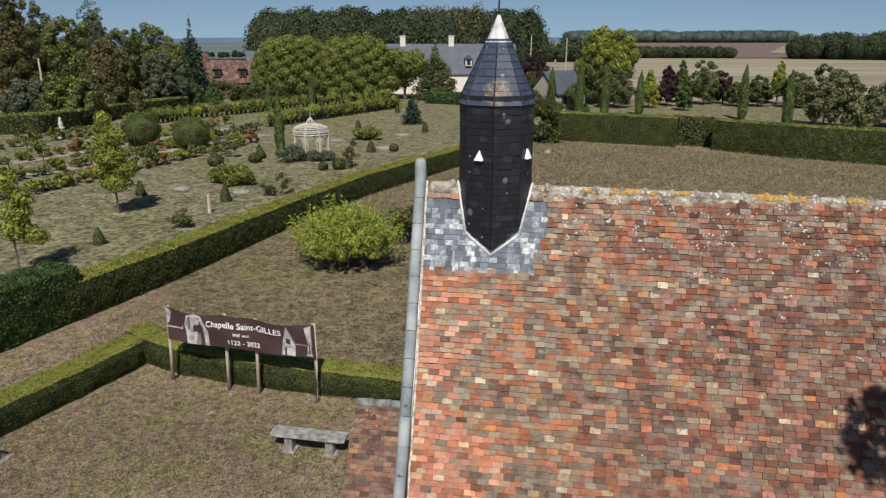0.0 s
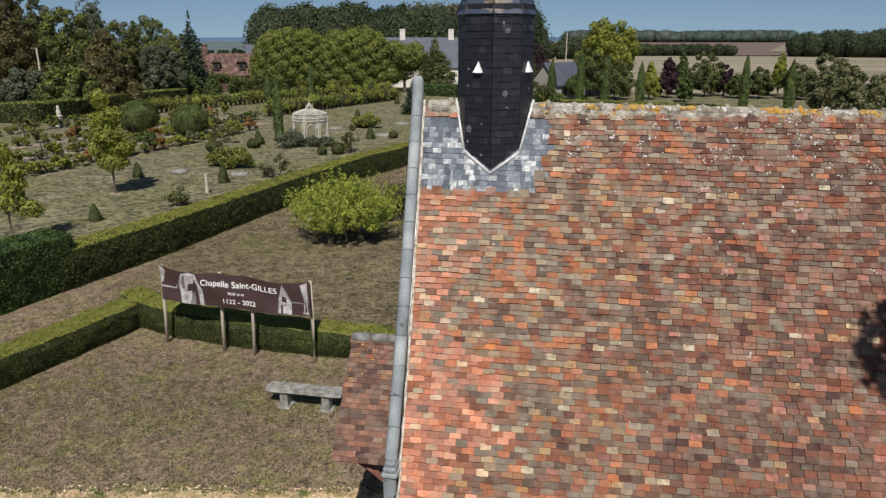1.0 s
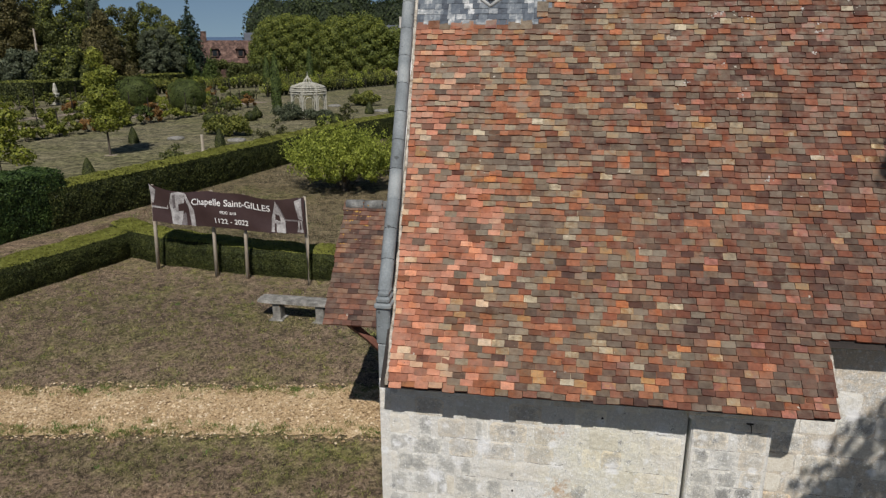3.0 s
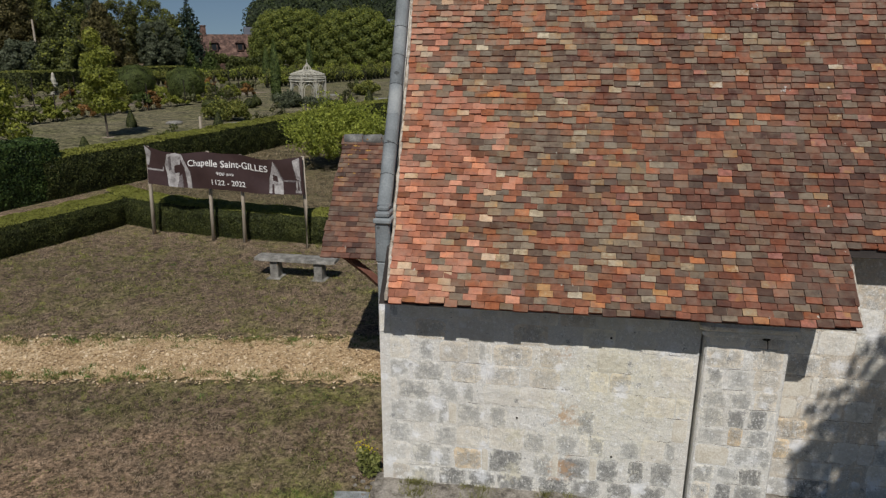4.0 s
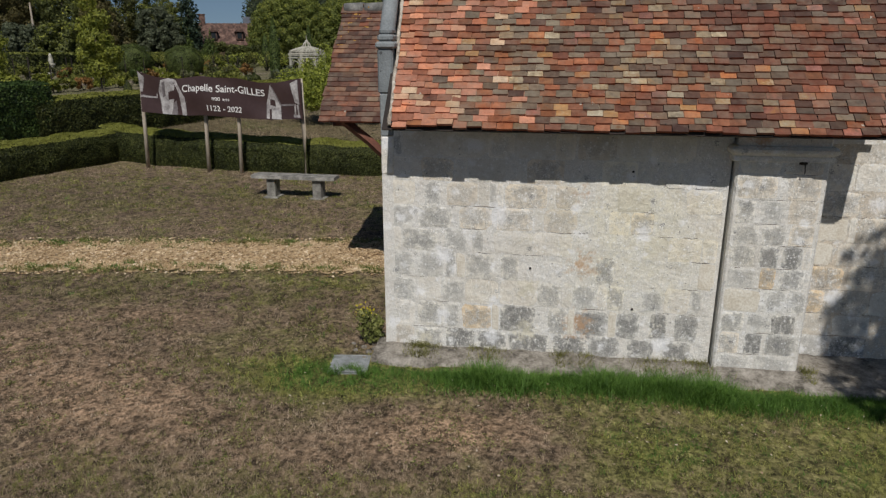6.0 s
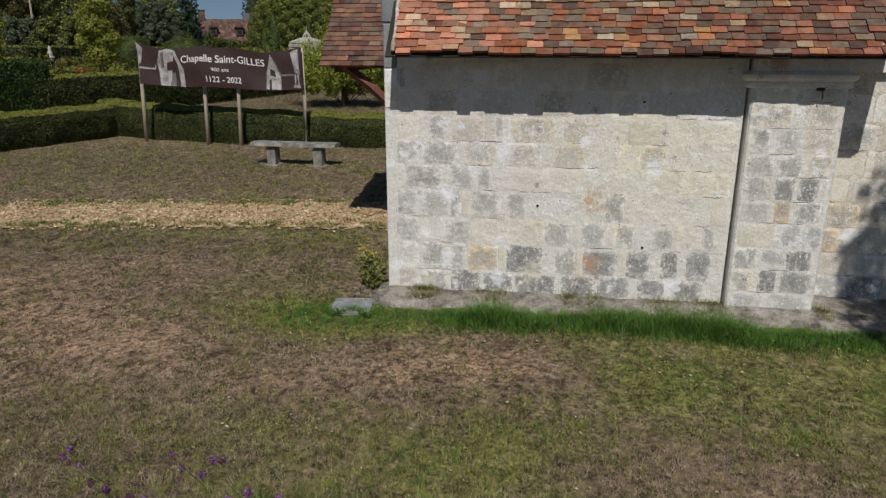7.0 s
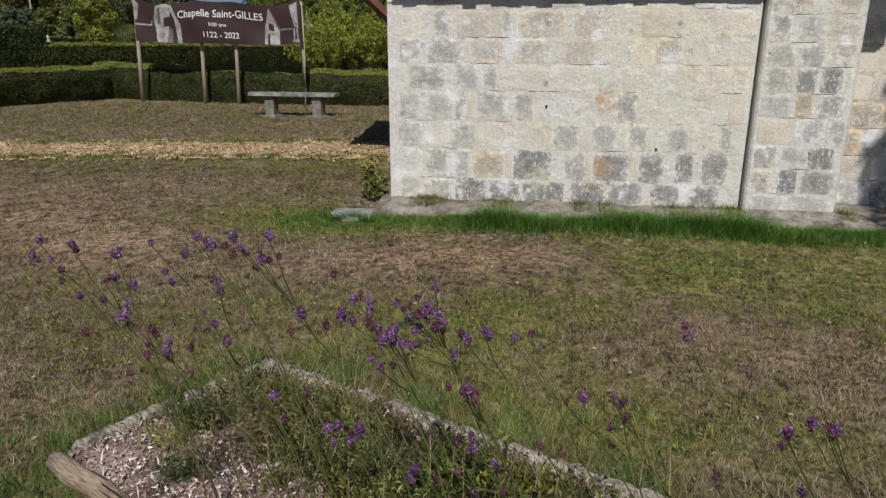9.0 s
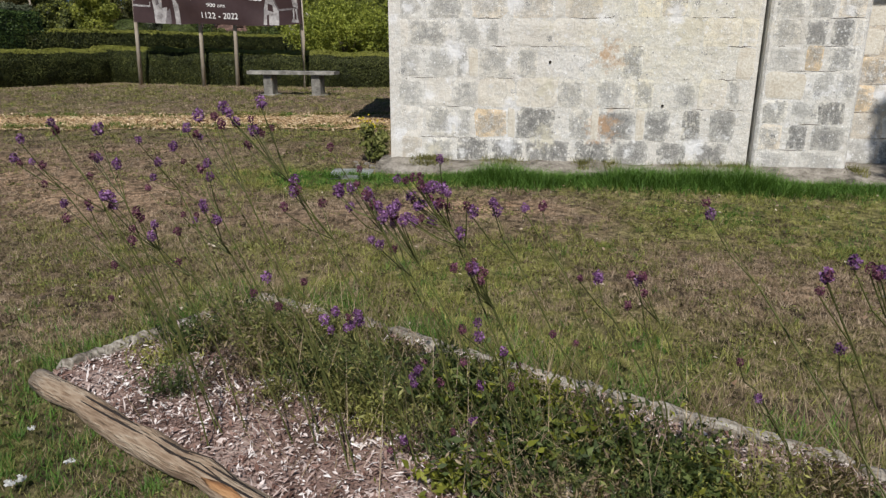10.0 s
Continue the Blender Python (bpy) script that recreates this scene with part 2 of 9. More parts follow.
M_RIDGE = pbr("ridge_mortar", [(0.2, 0.08, 0.066, 0.053), (0.42, 0.215, 0.19, 0.15), (0.6, 0.34, 0.312, 0.258), (0.82, 0.55, 0.52, 0.455)], scale=7, fine=45, rough=0.95, bump=0.7,
              spots=[(2.4, 0.5, (0.4, 0.22, 0.035), 0.26), (9, 0.42, (0.46, 0.23, 0.035), 0.08), (8, 0.42, (0.24, 0.1, 0.06), 0.14), (14, 0.36, (0.56, 0.54, 0.49), 0.12), (7, 0.42, (0.1, 0.088, 0.075), 0.14)])


def stone_mat(name, cover, own, dark, warm=1.0):
    """Limewash with ragged grey weathering. cover: how much shows; own: whether the stain keeps to the middle of each stone."""
    m = bpy.data.materials.new(name)
    m.use_nodes = True
    nt = m.node_tree
    n, l = nt.nodes, nt.links
    b = n["Principled BSDF"]
    b.inputs["Roughness"].default_value, b.inputs["Specular IOR Level"].default_value = 0.93, 0.3
    geo, tc, info = n.new("ShaderNodeNewGeometry"), n.new("ShaderNodeTexCoord"), n.new("ShaderNodeObjectInfo")

    def tex(sc, d, rough=0.6, tall=1.0):
        t = n.new("ShaderNodeTexNoise")
        t.inputs["Scale"].default_value, t.inputs["Detail"].default_value, t.inputs["Roughness"].default_value = sc, d, rough
        mp = n.new("ShaderNodeMapping")
        mp.inputs["Scale"].default_value = (1, 1, tall)
        l.new(geo.outputs["Position"], mp.inputs[0])
        l.new(mp.outputs[0], t.inputs["Vector"])
        return t.outputs["Fac"]

    def calc(op, a, c=None, d=None):
        q = n.new("ShaderNodeMath")
        q.operation = op
        for i, v in enumerate((a, c, d)):
            if isinstance(v, (int, float)):
                q.inputs[i].default_value = v
            elif v is not None:
                l.new(v, q.inputs[i])
        return q.outputs[0]

    def ramp(src, stops):
        r = n.new("ShaderNodeValToRGB")
        while len(r.color_ramp.elements) < len(stops):
            r.color_ramp.elements.new(0.5)
        for e, st in zip(r.color_ramp.elements, stops):
            e.position, e.color = st[0], (*st[1:4], 1)
        l.new(src, r.inputs[0])
        return r.outputs[0]

    mid, fine, big = tex(13, 8, 0.7), tex(70, 5, 0.7), tex(1.7, 5)
    wg = 1 - (1 - warm) * 0.45
    pale = ramp(calc("ADD", calc("MULTIPLY", big, 0.35), calc("ADD", calc("MULTIPLY", mid, 0.4), calc("MULTIPLY", fine, 0.25))), [(0.36, 0.47, 0.45 * wg, 0.405 * warm), (0.44, 0.66, 0.637 * wg, 0.585 * warm), (0.52, 0.785, 0.768 * wg, 0.715 * warm), (0.62, 0.84, 0.832, 0.805)])
    grey = ramp(calc("ADD", calc("MULTIPLY", fine, 0.45), calc("MULTIPLY", mid, 0.55)), [(0.36, dark * 0.4, dark * 0.41, dark * 0.41), (0.47, dark, dark, dark * 0.97), (0.55, dark * 1.9, dark * 1.87, dark * 1.75), (0.63, dark * 3.6, dark * 3.5, dark * 3.3)])
    # cream-coloured limewash, older towards the middle of the wall
    far = n.new("ShaderNodeVectorMath")
    far.operation = "DISTANCE"
    l.new(geo.outputs["Position"], far.inputs[0])
    far.inputs[1].default_value = (2.6, 0.0, 1.5)
    cream = calc("MULTIPLY", ramp(calc("MULTIPLY_ADD", calc("SUBTRACT", tex(2.6, 6, 0.7), 0.5), 2.2, far.outputs["Value"]), [(0.25, 0.85, 0.85, 0.85), (1.0, 0.0, 0.0, 0.0)]), 0.6)
    if own:
        tone = n.new("ShaderNodeMix")
        tone.data_type, tone.blend_type = "RGBA", "MULTIPLY"
        tone.inputs["Factor"].default_value = 1.0
        l.new(pale, tone.inputs["A"])
        l.new(ramp(info.outputs["Random"], [(0.0, 0.84, 0.84, 0.83), (0.4, 0.96, 0.955, 0.94), (0.7, 1.0, 0.98, 0.93), (1.0, 1.03, 1.03, 1.03)]), tone.inputs["B"])
        pale = tone.outputs["Result"]
    cr = n.new("ShaderNodeMix")
    cr.data_type, cr.blend_type = "RGBA", "MULTIPLY"
    l.new(cream, cr.inputs["Factor"])
    l.new(pale, cr.inputs["A"])
    cr.inputs["B"].default_value = (1.03, 1.0, 0.8, 1)
    pale = cr.outputs["Result"]
    level = calc("ADD", calc("MULTIPLY", mid, 0.75), calc("MULTIPLY", big, 0.25))
    if own:
        sep = n.new("ShaderNodeSeparateXYZ")
        l.new(tc.outputs["Generated"], sep.inputs[0])
        warp = calc("MULTIPLY", calc("SUBTRACT", tex(9, 7, 0.75), 0.5), 1.7)
        ex = calc("ABSOLUTE", calc("ADD", calc("SUBTRACT", sep.outputs[0], 0.5), warp))
        ez = calc("ABSOLUTE", calc("ADD", calc("SUBTRACT", sep.outputs[2], 0.5), calc("MULTIPLY", calc("SUBTRACT", tex(6.3, 7, 0.75), 0.5), 1.7)))
        edge = calc("POWER", calc("MULTIPLY", calc("MAXIMUM", ex, ez), 2.0), 3.2)
        level = calc("SUBTRACT", level, calc("MULTIPLY", edge, 0.2))
        level = calc("ADD", level, calc("MULTIPLY", calc("SUBTRACT", info.outputs["Random"], 0.5), 0.11))
    mask = ramp(level, [(0.52 - cover * 0.3, 0, 0, 0), (0.64 - cover * 0.3, 0.5, 0.5, 0.5), (0.8 - cover * 0.3, 1, 1, 1)])
    flecks = ramp(tex(24, 8, 0.75, 0.5), [(0.36, 0.1, 0.1, 0.1), (0.43, 0.75, 0.75, 0.75), (0.5, 1, 1, 1)])
    mask = calc("MULTIPLY", mask, flecks)
    mx = n.new("ShaderNodeMix")
    mx.data_type = "RGBA"
    l.new(calc("MULTIPLY", mask, 0.9), mx.inputs["Factor"])
    l.new(pale, mx.inputs["A"])
    l.new(grey, mx.inputs["B"])
    col = mx.outputs["Result"]
    for sc, size, c, share, wob in ((3.4, 0.32, (0.82, 0.82, 0.82), 0.28, mid), (14.0, 0.24, (0.8, 0.79, 0.77), 0.13, fine), (1.9, 0.27, (0.46, 0.28, 0.15), 0.05, mid), (2.6, 0.3, (0.64, 0.6, 0.47), 0.08, mid), (5.5, 0.26, (0.83, 0.83, 0.82), 0.2, mid), (30.0, 0.23, (0.84, 0.84, 0.83), 0.24, fine), (26.0, 0.17, (0.12, 0.12, 0.115), 0.07, fine), (9.0, 0.22, (0.2, 0.2, 0.2), 0.1, fine)):
        v = n.new("ShaderNodeTexVoronoi")
        v.inputs["Scale"].default_value = sc
        l.new(geo.outputs["Position"], v.inputs["Vector"])
        sp = n.new("ShaderNodeSeparateColor")
        l.new(v.outputs["Color"], sp.inputs[0])
        near = ramp(calc("MULTIPLY_ADD", calc("SUBTRACT", wob, 0.5), 1.3, v.outputs["Distance"]), [(size - 0.12, 1, 1, 1), (size + 0.1, 0, 0, 0)])
        m2 = n.new("ShaderNodeMix")
        m2.data_type = "RGBA"
        l.new(calc("MULTIPLY", calc("MULTIPLY", near, calc("LESS_THAN", sp.outputs[0], share)), 0.75), m2.inputs["Factor"])
        l.new(col, m2.inputs["A"])
        m2.inputs["B"].default_value = (*c, 1)
        col = m2.outputs["Result"]
    l.new(col, b.inputs["Base Color"])
    bp = n.new("ShaderNodeBump")
    bp.inputs["Strength"].default_value, bp.inputs["Distance"].default_value = 0.5, 0.018
    l.new(calc("ADD", calc("ADD", calc("MULTIPLY", fine, 0.35), calc("MULTIPLY", mid, 1.5)), calc("MULTIPLY", tex(4.0, 4), 4.0)), bp.inputs["Height"])
    l.new(bp.outputs[0], b.inputs["Normal"])
    return m


M_WALL = stone_mat("limewashed_wall", 0.3, False, 0.27, 0.97)
M_STONE = stone_mat("pale_stone", 0.3, True, 0.3, 0.95)
M_STONE_D = stone_mat("grey_stone", 1.08, True, 0.135)
M_WALL_E = stone_mat("rough_nave_wall", 0.5, False, 0.22, 0.74)
M_STONE_M = stone_mat("part_limewashed_stone", 0.74, True, 0.2)
M_STONE_R = stone_mat("rusty_orange_stone", 0.75, True, 0.24, 0.62)
M_STONE_T = stone_mat("weathered_tan_stone", 0.7, True, 0.27, 0.86)
M_STONE_O = pbr("ochre_stone", [(0.1, 0.45, 0.39, 0.31), (0.35, 0.58, 0.52, 0.42), (0.6, 0.7, 0.66, 0.57), (0.9, 0.78, 0.76, 0.7)], scale=6.0, fine=45, rough=0.93, bump=0.3, mix=0.5)
M_GRATE = pbr("weathered_galvanised_grate", [(0.2, 0.16, 0.165, 0.16), (0.5, 0.27, 0.285, 0.285), (0.8, 0.38, 0.4, 0.4)], scale=12, fine=60, rough=0.75, bump=0.2)
M_PLINTH = pbr("old_concrete", [(0.25, 0.075, 0.066, 0.054), (0.45, 0.195, 0.175, 0.145), (0.75, 0.36, 0.33, 0.285)], scale=7, fine=40, rough=0.95, bump=0.6)
M_JOINT = pbr("open_joint_earth", [(0.2, 0.1, 0.09, 0.075), (0.8, 0.24, 0.21, 0.17)], scale=12, rough=1.0, bump=0)
M_LICHEN_G = pbr("grey_lichen", [(0.2, 0.22, 0.19, 0.15), (0.5, 0.4, 0.37, 0.31), (0.85, 0.58, 0.55, 0.49)], scale=30, fine=90, rough=0.95, bump=0.5)
M_LICHEN_W = pbr("white_lichen", [(0.2, 0.33, 0.29, 0.25), (0.5, 0.48, 0.44, 0.4), (0.85, 0.64, 0.61, 0.57)], scale=30, fine=90, rough=0.95, bump=0.4)
M_LICHEN_O = pbr("orange_lichen", [(0.2, 0.2, 0.13, 0.04), (0.5, 0.42, 0.23, 0.045), (0.85, 0.5, 0.36, 0.14)], scale=20, fine=80, rough=0.95, bump=0.6)
M_WOOD_G = pbr("grey_weathered_wood", [(0.1, 0.2, 0.16, 0.12), (0.5, 0.41, 0.35, 0.27), (0.9, 0.58, 0.52, 0.43)], scale=8, fine=40, rough=0.9, bump=0.5, stretch=(1, 1, 0.18))
M_WOOD_R = pbr("red_brown_timber", [(0.1, 0.06, 0.022, 0.014), (0.5, 0.13, 0.05, 0.032), (0.9, 0.2, 0.09, 0.06)], scale=8, fine=40, rough=0.8, bump=0.3)
M_DARK = pbr("dark_timber", [(0.1, 0.012, 0.009, 0.008), (0.9, 0.04, 0.03, 0.024)], rough=0.8)
M_LOG = pbr("pale_dead_log", [(0.2, 0.13, 0.085, 0.054), (0.38, 0.26, 0.18, 0.118), (0.52, 0.345, 0.258, 0.18), (0.66, 0.42, 0.335, 0.245), (0.85, 0.54, 0.46, 0.37)], scale=22, fine=110, rough=0.92, bump=0.9, mix=0.55, turn=27, stretch=(0.12, 1, 1), spots=[(4.5, 0.4, (0.3, 0.155, 0.07), 0.25), (15.0, 0.3, (0.1, 0.07, 0.045), 0.2)])
M_SPLIT = pbr("torn_orange_wood", [(0.15, 0.16, 0.07, 0.03), (0.45, 0.36, 0.18, 0.075), (0.8, 0.5, 0.3, 0.15)], scale=20, fine=80, rough=0.9, bump=0.8, turn=25, stretch=(0.2, 1, 1))
M_LOG_W = pbr("whitish_dead_log", [(0.25, 0.07, 0.058, 0.045), (0.42, 0.2, 0.175, 0.14), (0.58, 0.36, 0.33, 0.28), (0.8, 0.54, 0.51, 0.45)], scale=12, fine=60, rough=0.93, bump=1.0, mix=0.5, turn=25, stretch=(0.25, 1, 1), spots=[(9.0, 0.27, (0.09, 0.07, 0.05), 0.2)])
M_BENCH = pbr("grey_bench_stone", [(0.2, 0.09, 0.085, 0.075), (0.5, 0.22, 0.21, 0.185), (0.85, 0.42, 0.4, 0.36)], scale=7, fine=50, rough=0.9, bump=0.5, spots=[(10, 0.25, (0.45, 0.25, 0.1), 0.08)])
M_BANNER = pbr("brown_banner_vinyl", [(0.1, 0.04, 0.022, 0.021), (0.9, 0.066, 0.04, 0.038)], scale=2, fine=12, rough=0.42, bump=0.05)
M_PRINT = pbr("grey_print", [(0.15, 0.07, 0.055, 0.055), (0.5, 0.16, 0.14, 0.14), (0.9, 0.34, 0.32, 0.31)], scale=5, fine=22, rough=0.42, bump=0)
M_PRINT_L = pbr("pale_print", [(0.2, 0.16, 0.145, 0.14), (0.5, 0.34, 0.32, 0.31), (0.85, 0.56, 0.54, 0.52)], scale=7, fine=22, rough=0.42, bump=0)
M_WHITE = pbr("white_paint", [(0.1, 0.68, 0.67, 0.64), (0.9, 0.82, 0.81, 0.79)], rough=0.5, bump=0)


def lawn_mat(name, straw, green, share, big, mid, fine, gain=1.0, damp=False):
    """Dry turf: a straw ramp and a green ramp, each on fine noise, mixed by broad patches; thin spots of grey earth."""
    m = bpy.data.materials.new(name)
    m.use_nodes = True
    nt = m.node_tree
    n, l = nt.nodes, nt.links
    b = n["Principled BSDF"]
    b.inputs["Roughness"].default_value, b.inputs["Specular IOR Level"].default_value = 0.97, 0.2
    geo = n.new("ShaderNodeNewGeometry")

    def tex(s, d, off=0.0, rough=0.6):
        mp = n.new("ShaderNodeMapping")
        mp.inputs["Location"].default_value = (off, off * 0.7, 0)
        l.new(geo.outputs["Position"], mp.inputs[0])
        t = n.new("ShaderNodeTexNoise")
        t.inputs["Scale"].default_value, t.inputs["Detail"].default_value, t.inputs["Roughness"].default_value = s, d, rough
        l.new(mp.outputs[0], t.inputs["Vector"])
        return t.outputs["Fac"]

    def ramp(src, stops):
        r = n.new("ShaderNodeValToRGB")
        while len(r.color_ramp.elements) < len(stops):
            r.color_ramp.elements.new(0.5)
        for e, st in zip(r.color_ramp.elements, stops):
            e.position, e.color = st[0], (*(c * gain for c in st[1:4]), 1)
        l.new(src, r.inputs[0])
        return r.outputs[0]

    def mix(f, a, c, kind="MIX"):
        x = n.new("ShaderNodeMix")
        x.data_type, x.blend_type = "RGBA", kind
        if isinstance(f, float):
            x.inputs["Factor"].default_value = f
        else:
            l.new(f, x.inputs["Factor"])
        l.new(a, x.inputs["A"])
        l.new(c, x.inputs["B"])
        return x.outputs["Result"]

    f_fine = tex(fine, 8, 0, 0.75)
    patch = ramp(tex(big, 6, 9.0, 0.65), [(share - 0.09, 1, 1, 1), (share + 0.09, 0, 0, 0)])
    if damp:
        # how green the turf is, set point by point on the ground
        at = n.new("ShaderNodeAttribute")
        at.attribute_name = "turf"
        q = n.new("ShaderNodeMath")
        q.operation = "MULTIPLY_ADD"
        q.use_clamp = True
        l.new(at.outputs["Fac"], q.inputs[0])
        q.inputs[1].default_value = 0.9
        r = n.new("ShaderNodeMath")
        r.operation = "MULTIPLY_ADD"
        l.new(patch, r.inputs[0])
        r.inputs[1].default_value, r.inputs[2].default_value = 0.55, -0.2
        l.new(r.outputs[0], q.inputs[2])
        patch = q.outputs[0]
    col = mix(patch, ramp(f_fine, straw), ramp(f_fine, green))
    if damp:
        # worn bare places show pale earth, long-trodden ones grey-brown thatch
        for sign, tint in ((-1.25, (1.9, 1.76, 1.67)), (1.0, (0.66, 0.66, 0.68))):
            ab = n.new("ShaderNodeAttribute")
            ab.attribute_name = "turf" if sign < 0 else "thatch"
            w = n.new("ShaderNodeMath")
            w.operation, w.use_clamp = "MULTIPLY_ADD", True
            l.new(ab.outputs["Fac"], w.inputs[0])
            w.inputs[1].default_value = sign
            v = n.new("ShaderNodeMath")
            v.operation = "MULTIPLY_ADD"
            l.new(tex(2.2, 5, 21.0), v.inputs[0])
            v.inputs[1].default_value, v.inputs[2].default_value = 1.2, -0.6
            l.new(v.outputs[0], w.inputs[2])
            hue = n.new("ShaderNodeRGB")
            hue.outputs[0].default_value = (*tint, 1)
            col = mix(w.outputs[0], col, mix(1.0, col, hue.outputs[0], "MULTIPLY"))
    shade = n.new("ShaderNodeValToRGB")
    shade.color_ramp.elements[0].position, shade.color_ramp.elements[0].color = 0.34, (0.42, 0.42, 0.41, 1)
    shade.color_ramp.elements[1].position, shade.color_ramp.elements[1].color = 0.64, (1.26, 1.23, 1.21, 1)
    l.new(tex(mid, 7, 4.0, 0.7), shade.inputs[0])
    col = mix(1.0, col, shade.outputs[0], "MULTIPLY")
    # matted clumps; shade in the hollows between them is put into the colour
    clump = n.new("ShaderNodeValToRGB")
    for e, (at_, v) in zip(clump.color_ramp.elements, ((0.4, 0.32), (0.54, 1.38))):
        e.position, e.color = at_, (v, v, v, 1)
    l.new(tex(mid * 3.3, 6, 13.0, 0.65), clump.inputs[0])
    col = mix(0.85, col, clump.outputs[0], "MULTIPLY")
    l.new(col, b.inputs["Base Color"])
    bp = n.new("ShaderNodeBump")
    bp.inputs["Strength"].default_value, bp.inputs["Distance"].default_value = 1.0, 0.03
    l.new(f_fine, bp.inputs["Height"])
    l.new(bp.outputs[0], b.inputs["Normal"])
    return m


STRAW = [(0.28, 0.05, 0.035, 0.022), (0.44, 0.15, 0.109, 0.071), (0.56, 0.25, 0.187, 0.128), (0.72, 0.4, 0.31, 0.225)]
GREEN = [(0.28, 0.055, 0.06, 0.018), (0.45, 0.145, 0.152, 0.044), (0.58, 0.245, 0.248, 0.08), (0.75, 0.36, 0.352, 0.145)]
M_GROUND = lawn_mat("dry_lawn", STRAW, GREEN, 0.46, 0.9, 4.5, 30, 1.05, True)
M_MEADOW = lawn_mat("dry_meadow", [(0.28, 0.062, 0.05, 0.025), (0.45, 0.138, 0.113, 0.062), (0.58, 0.222, 0.184, 0.106), (0.75, 0.335, 0.285, 0.175)], GREEN, 0.38, 0.22, 1.6, 14, 0.84)
M_GARDEN = lawn_mat("garden_lawn", [(0.28, 0.06, 0.053, 0.03), (0.44, 0.145, 0.13, 0.076), (0.56, 0.235, 0.211, 0.13), (0.72, 0.355, 0.325, 0.215)], [(0.28, 0.055, 0.054, 0.025), (0.45, 0.132, 0.128, 0.06), (0.58, 0.213, 0.205, 0.1), (0.75, 0.32, 0.305, 0.165)], 0.5, 0.16, 0.9, 9, 0.9)
M_GRAVEL = pbr("ochre_gravel", [(0.25, 0.24, 0.155, 0.078), (0.45, 0.47, 0.33, 0.18), (0.6, 0.61, 0.455, 0.27), (0.8, 0.74, 0.6, 0.41)], scale=1.5, fine=55, rough=0.95, bump=1.0, mix=0.62)
M_PEBBLE = pbr("gravel_pebbles", [(0.0, 0.14, 0.08, 0.04), (0.3, 0.42, 0.285, 0.145), (0.75, 0.66, 0.49, 0.29), (1.0, 0.8, 0.68, 0.5)], scale=3, rough=0.9, bump=0.2, rnd="island", amount=1.0)
M_STUBBLE = pbr("stubble_field", [(0.3, 0.13, 0.105, 0.064), (0.44, 0.185, 0.155, 0.098), (0.56, 0.245, 0.208, 0.138), (0.66, 0.31, 0.27, 0.195)], scale=0.05, fine=0.22, rough=0.97, bump=0, stretch=(0.09, 1.3, 1), turn=-7, mix=0.5)
M_PLOUGH = pbr("ploughed_field", [(0.1, 0.1, 0.066, 0.05), (0.9, 0.17, 0.115, 0.09)], scale=0.02, fine=0.2, rough=0.97, bump=0)
M_SOIL = pbr("bare_soil", [(0.1, 0.14, 0.105, 0.075), (0.5, 0.25, 0.2, 0.145), (0.9, 0.38, 0.32, 0.25)], scale=2, fine=20, rough=0.97, bump=0.6)
M_MULCH = pbr("grey_pink_mulch", [(0.2, 0.06, 0.034, 0.027), (0.5, 0.27, 0.18, 0.15), (0.8, 0.53, 0.43, 0.385)], scale=3.5, fine=60, rough=0.97, bump=1.0)
M_CHIP = pbr("wood_chips", [(0.0, 0.05, 0.024, 0.018), (0.18, 0.19, 0.105, 0.082), (0.38, 0.37, 0.262, 0.225), (0.6, 0.53, 0.425, 0.39), (0.85, 0.68, 0.6, 0.57), (1.0, 0.84, 0.8, 0.78)], scale=5, rough=0.95, bump=0.2, rnd="island", amount=1.0)
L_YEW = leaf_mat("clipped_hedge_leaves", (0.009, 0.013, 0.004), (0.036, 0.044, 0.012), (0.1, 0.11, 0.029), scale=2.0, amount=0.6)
# hedge tops: the sun falling on them is put into this paler yellow-green
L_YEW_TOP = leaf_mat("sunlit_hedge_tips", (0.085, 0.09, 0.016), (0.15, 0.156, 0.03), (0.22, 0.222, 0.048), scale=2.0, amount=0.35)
L_LAUREL = leaf_mat("dark_hedge_leaves", (0.008, 0.016, 0.005), (0.028, 0.052, 0.012), (0.08, 0.12, 0.028), scale=1.5)
L_HORN = leaf_mat("hornbeam_leaves", (0.012, 0.018, 0.005), (0.04, 0.051, 0.011), (0.105, 0.112, 0.025), scale=1.1, amount=0.5)
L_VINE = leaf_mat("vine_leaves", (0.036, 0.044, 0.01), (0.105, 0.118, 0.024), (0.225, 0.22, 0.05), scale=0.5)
L_LIMETREE = leaf_mat("lime_tree_leaves", (0.04, 0.052, 0.012), (0.1, 0.122, 0.026), (0.19, 0.2, 0.045), scale=0.3)
L_LIME = leaf_mat("bright_shrub_leaves", (0.075, 0.095, 0.014), (0.185, 0.215, 0.032), (0.33, 0.35, 0.065), scale=1.0)
L_GREEN = leaf_mat("green_tree_leaves", (0.021, 0.026, 0.008), (0.06, 0.071, 0.02), (0.132, 0.142, 0.04), scale=0.25)
L_OLIVE = leaf_mat("olive_tree_leaves", (0.022, 0.024, 0.009), (0.058, 0.062, 0.02), (0.13, 0.125, 0.045), scale=0.3)
L_YELLOW = leaf_mat("yellowing_leaves", (0.05, 0.065, 0.01), (0.14, 0.155, 0.022), (0.26, 0.265, 0.045), scale=0.7)
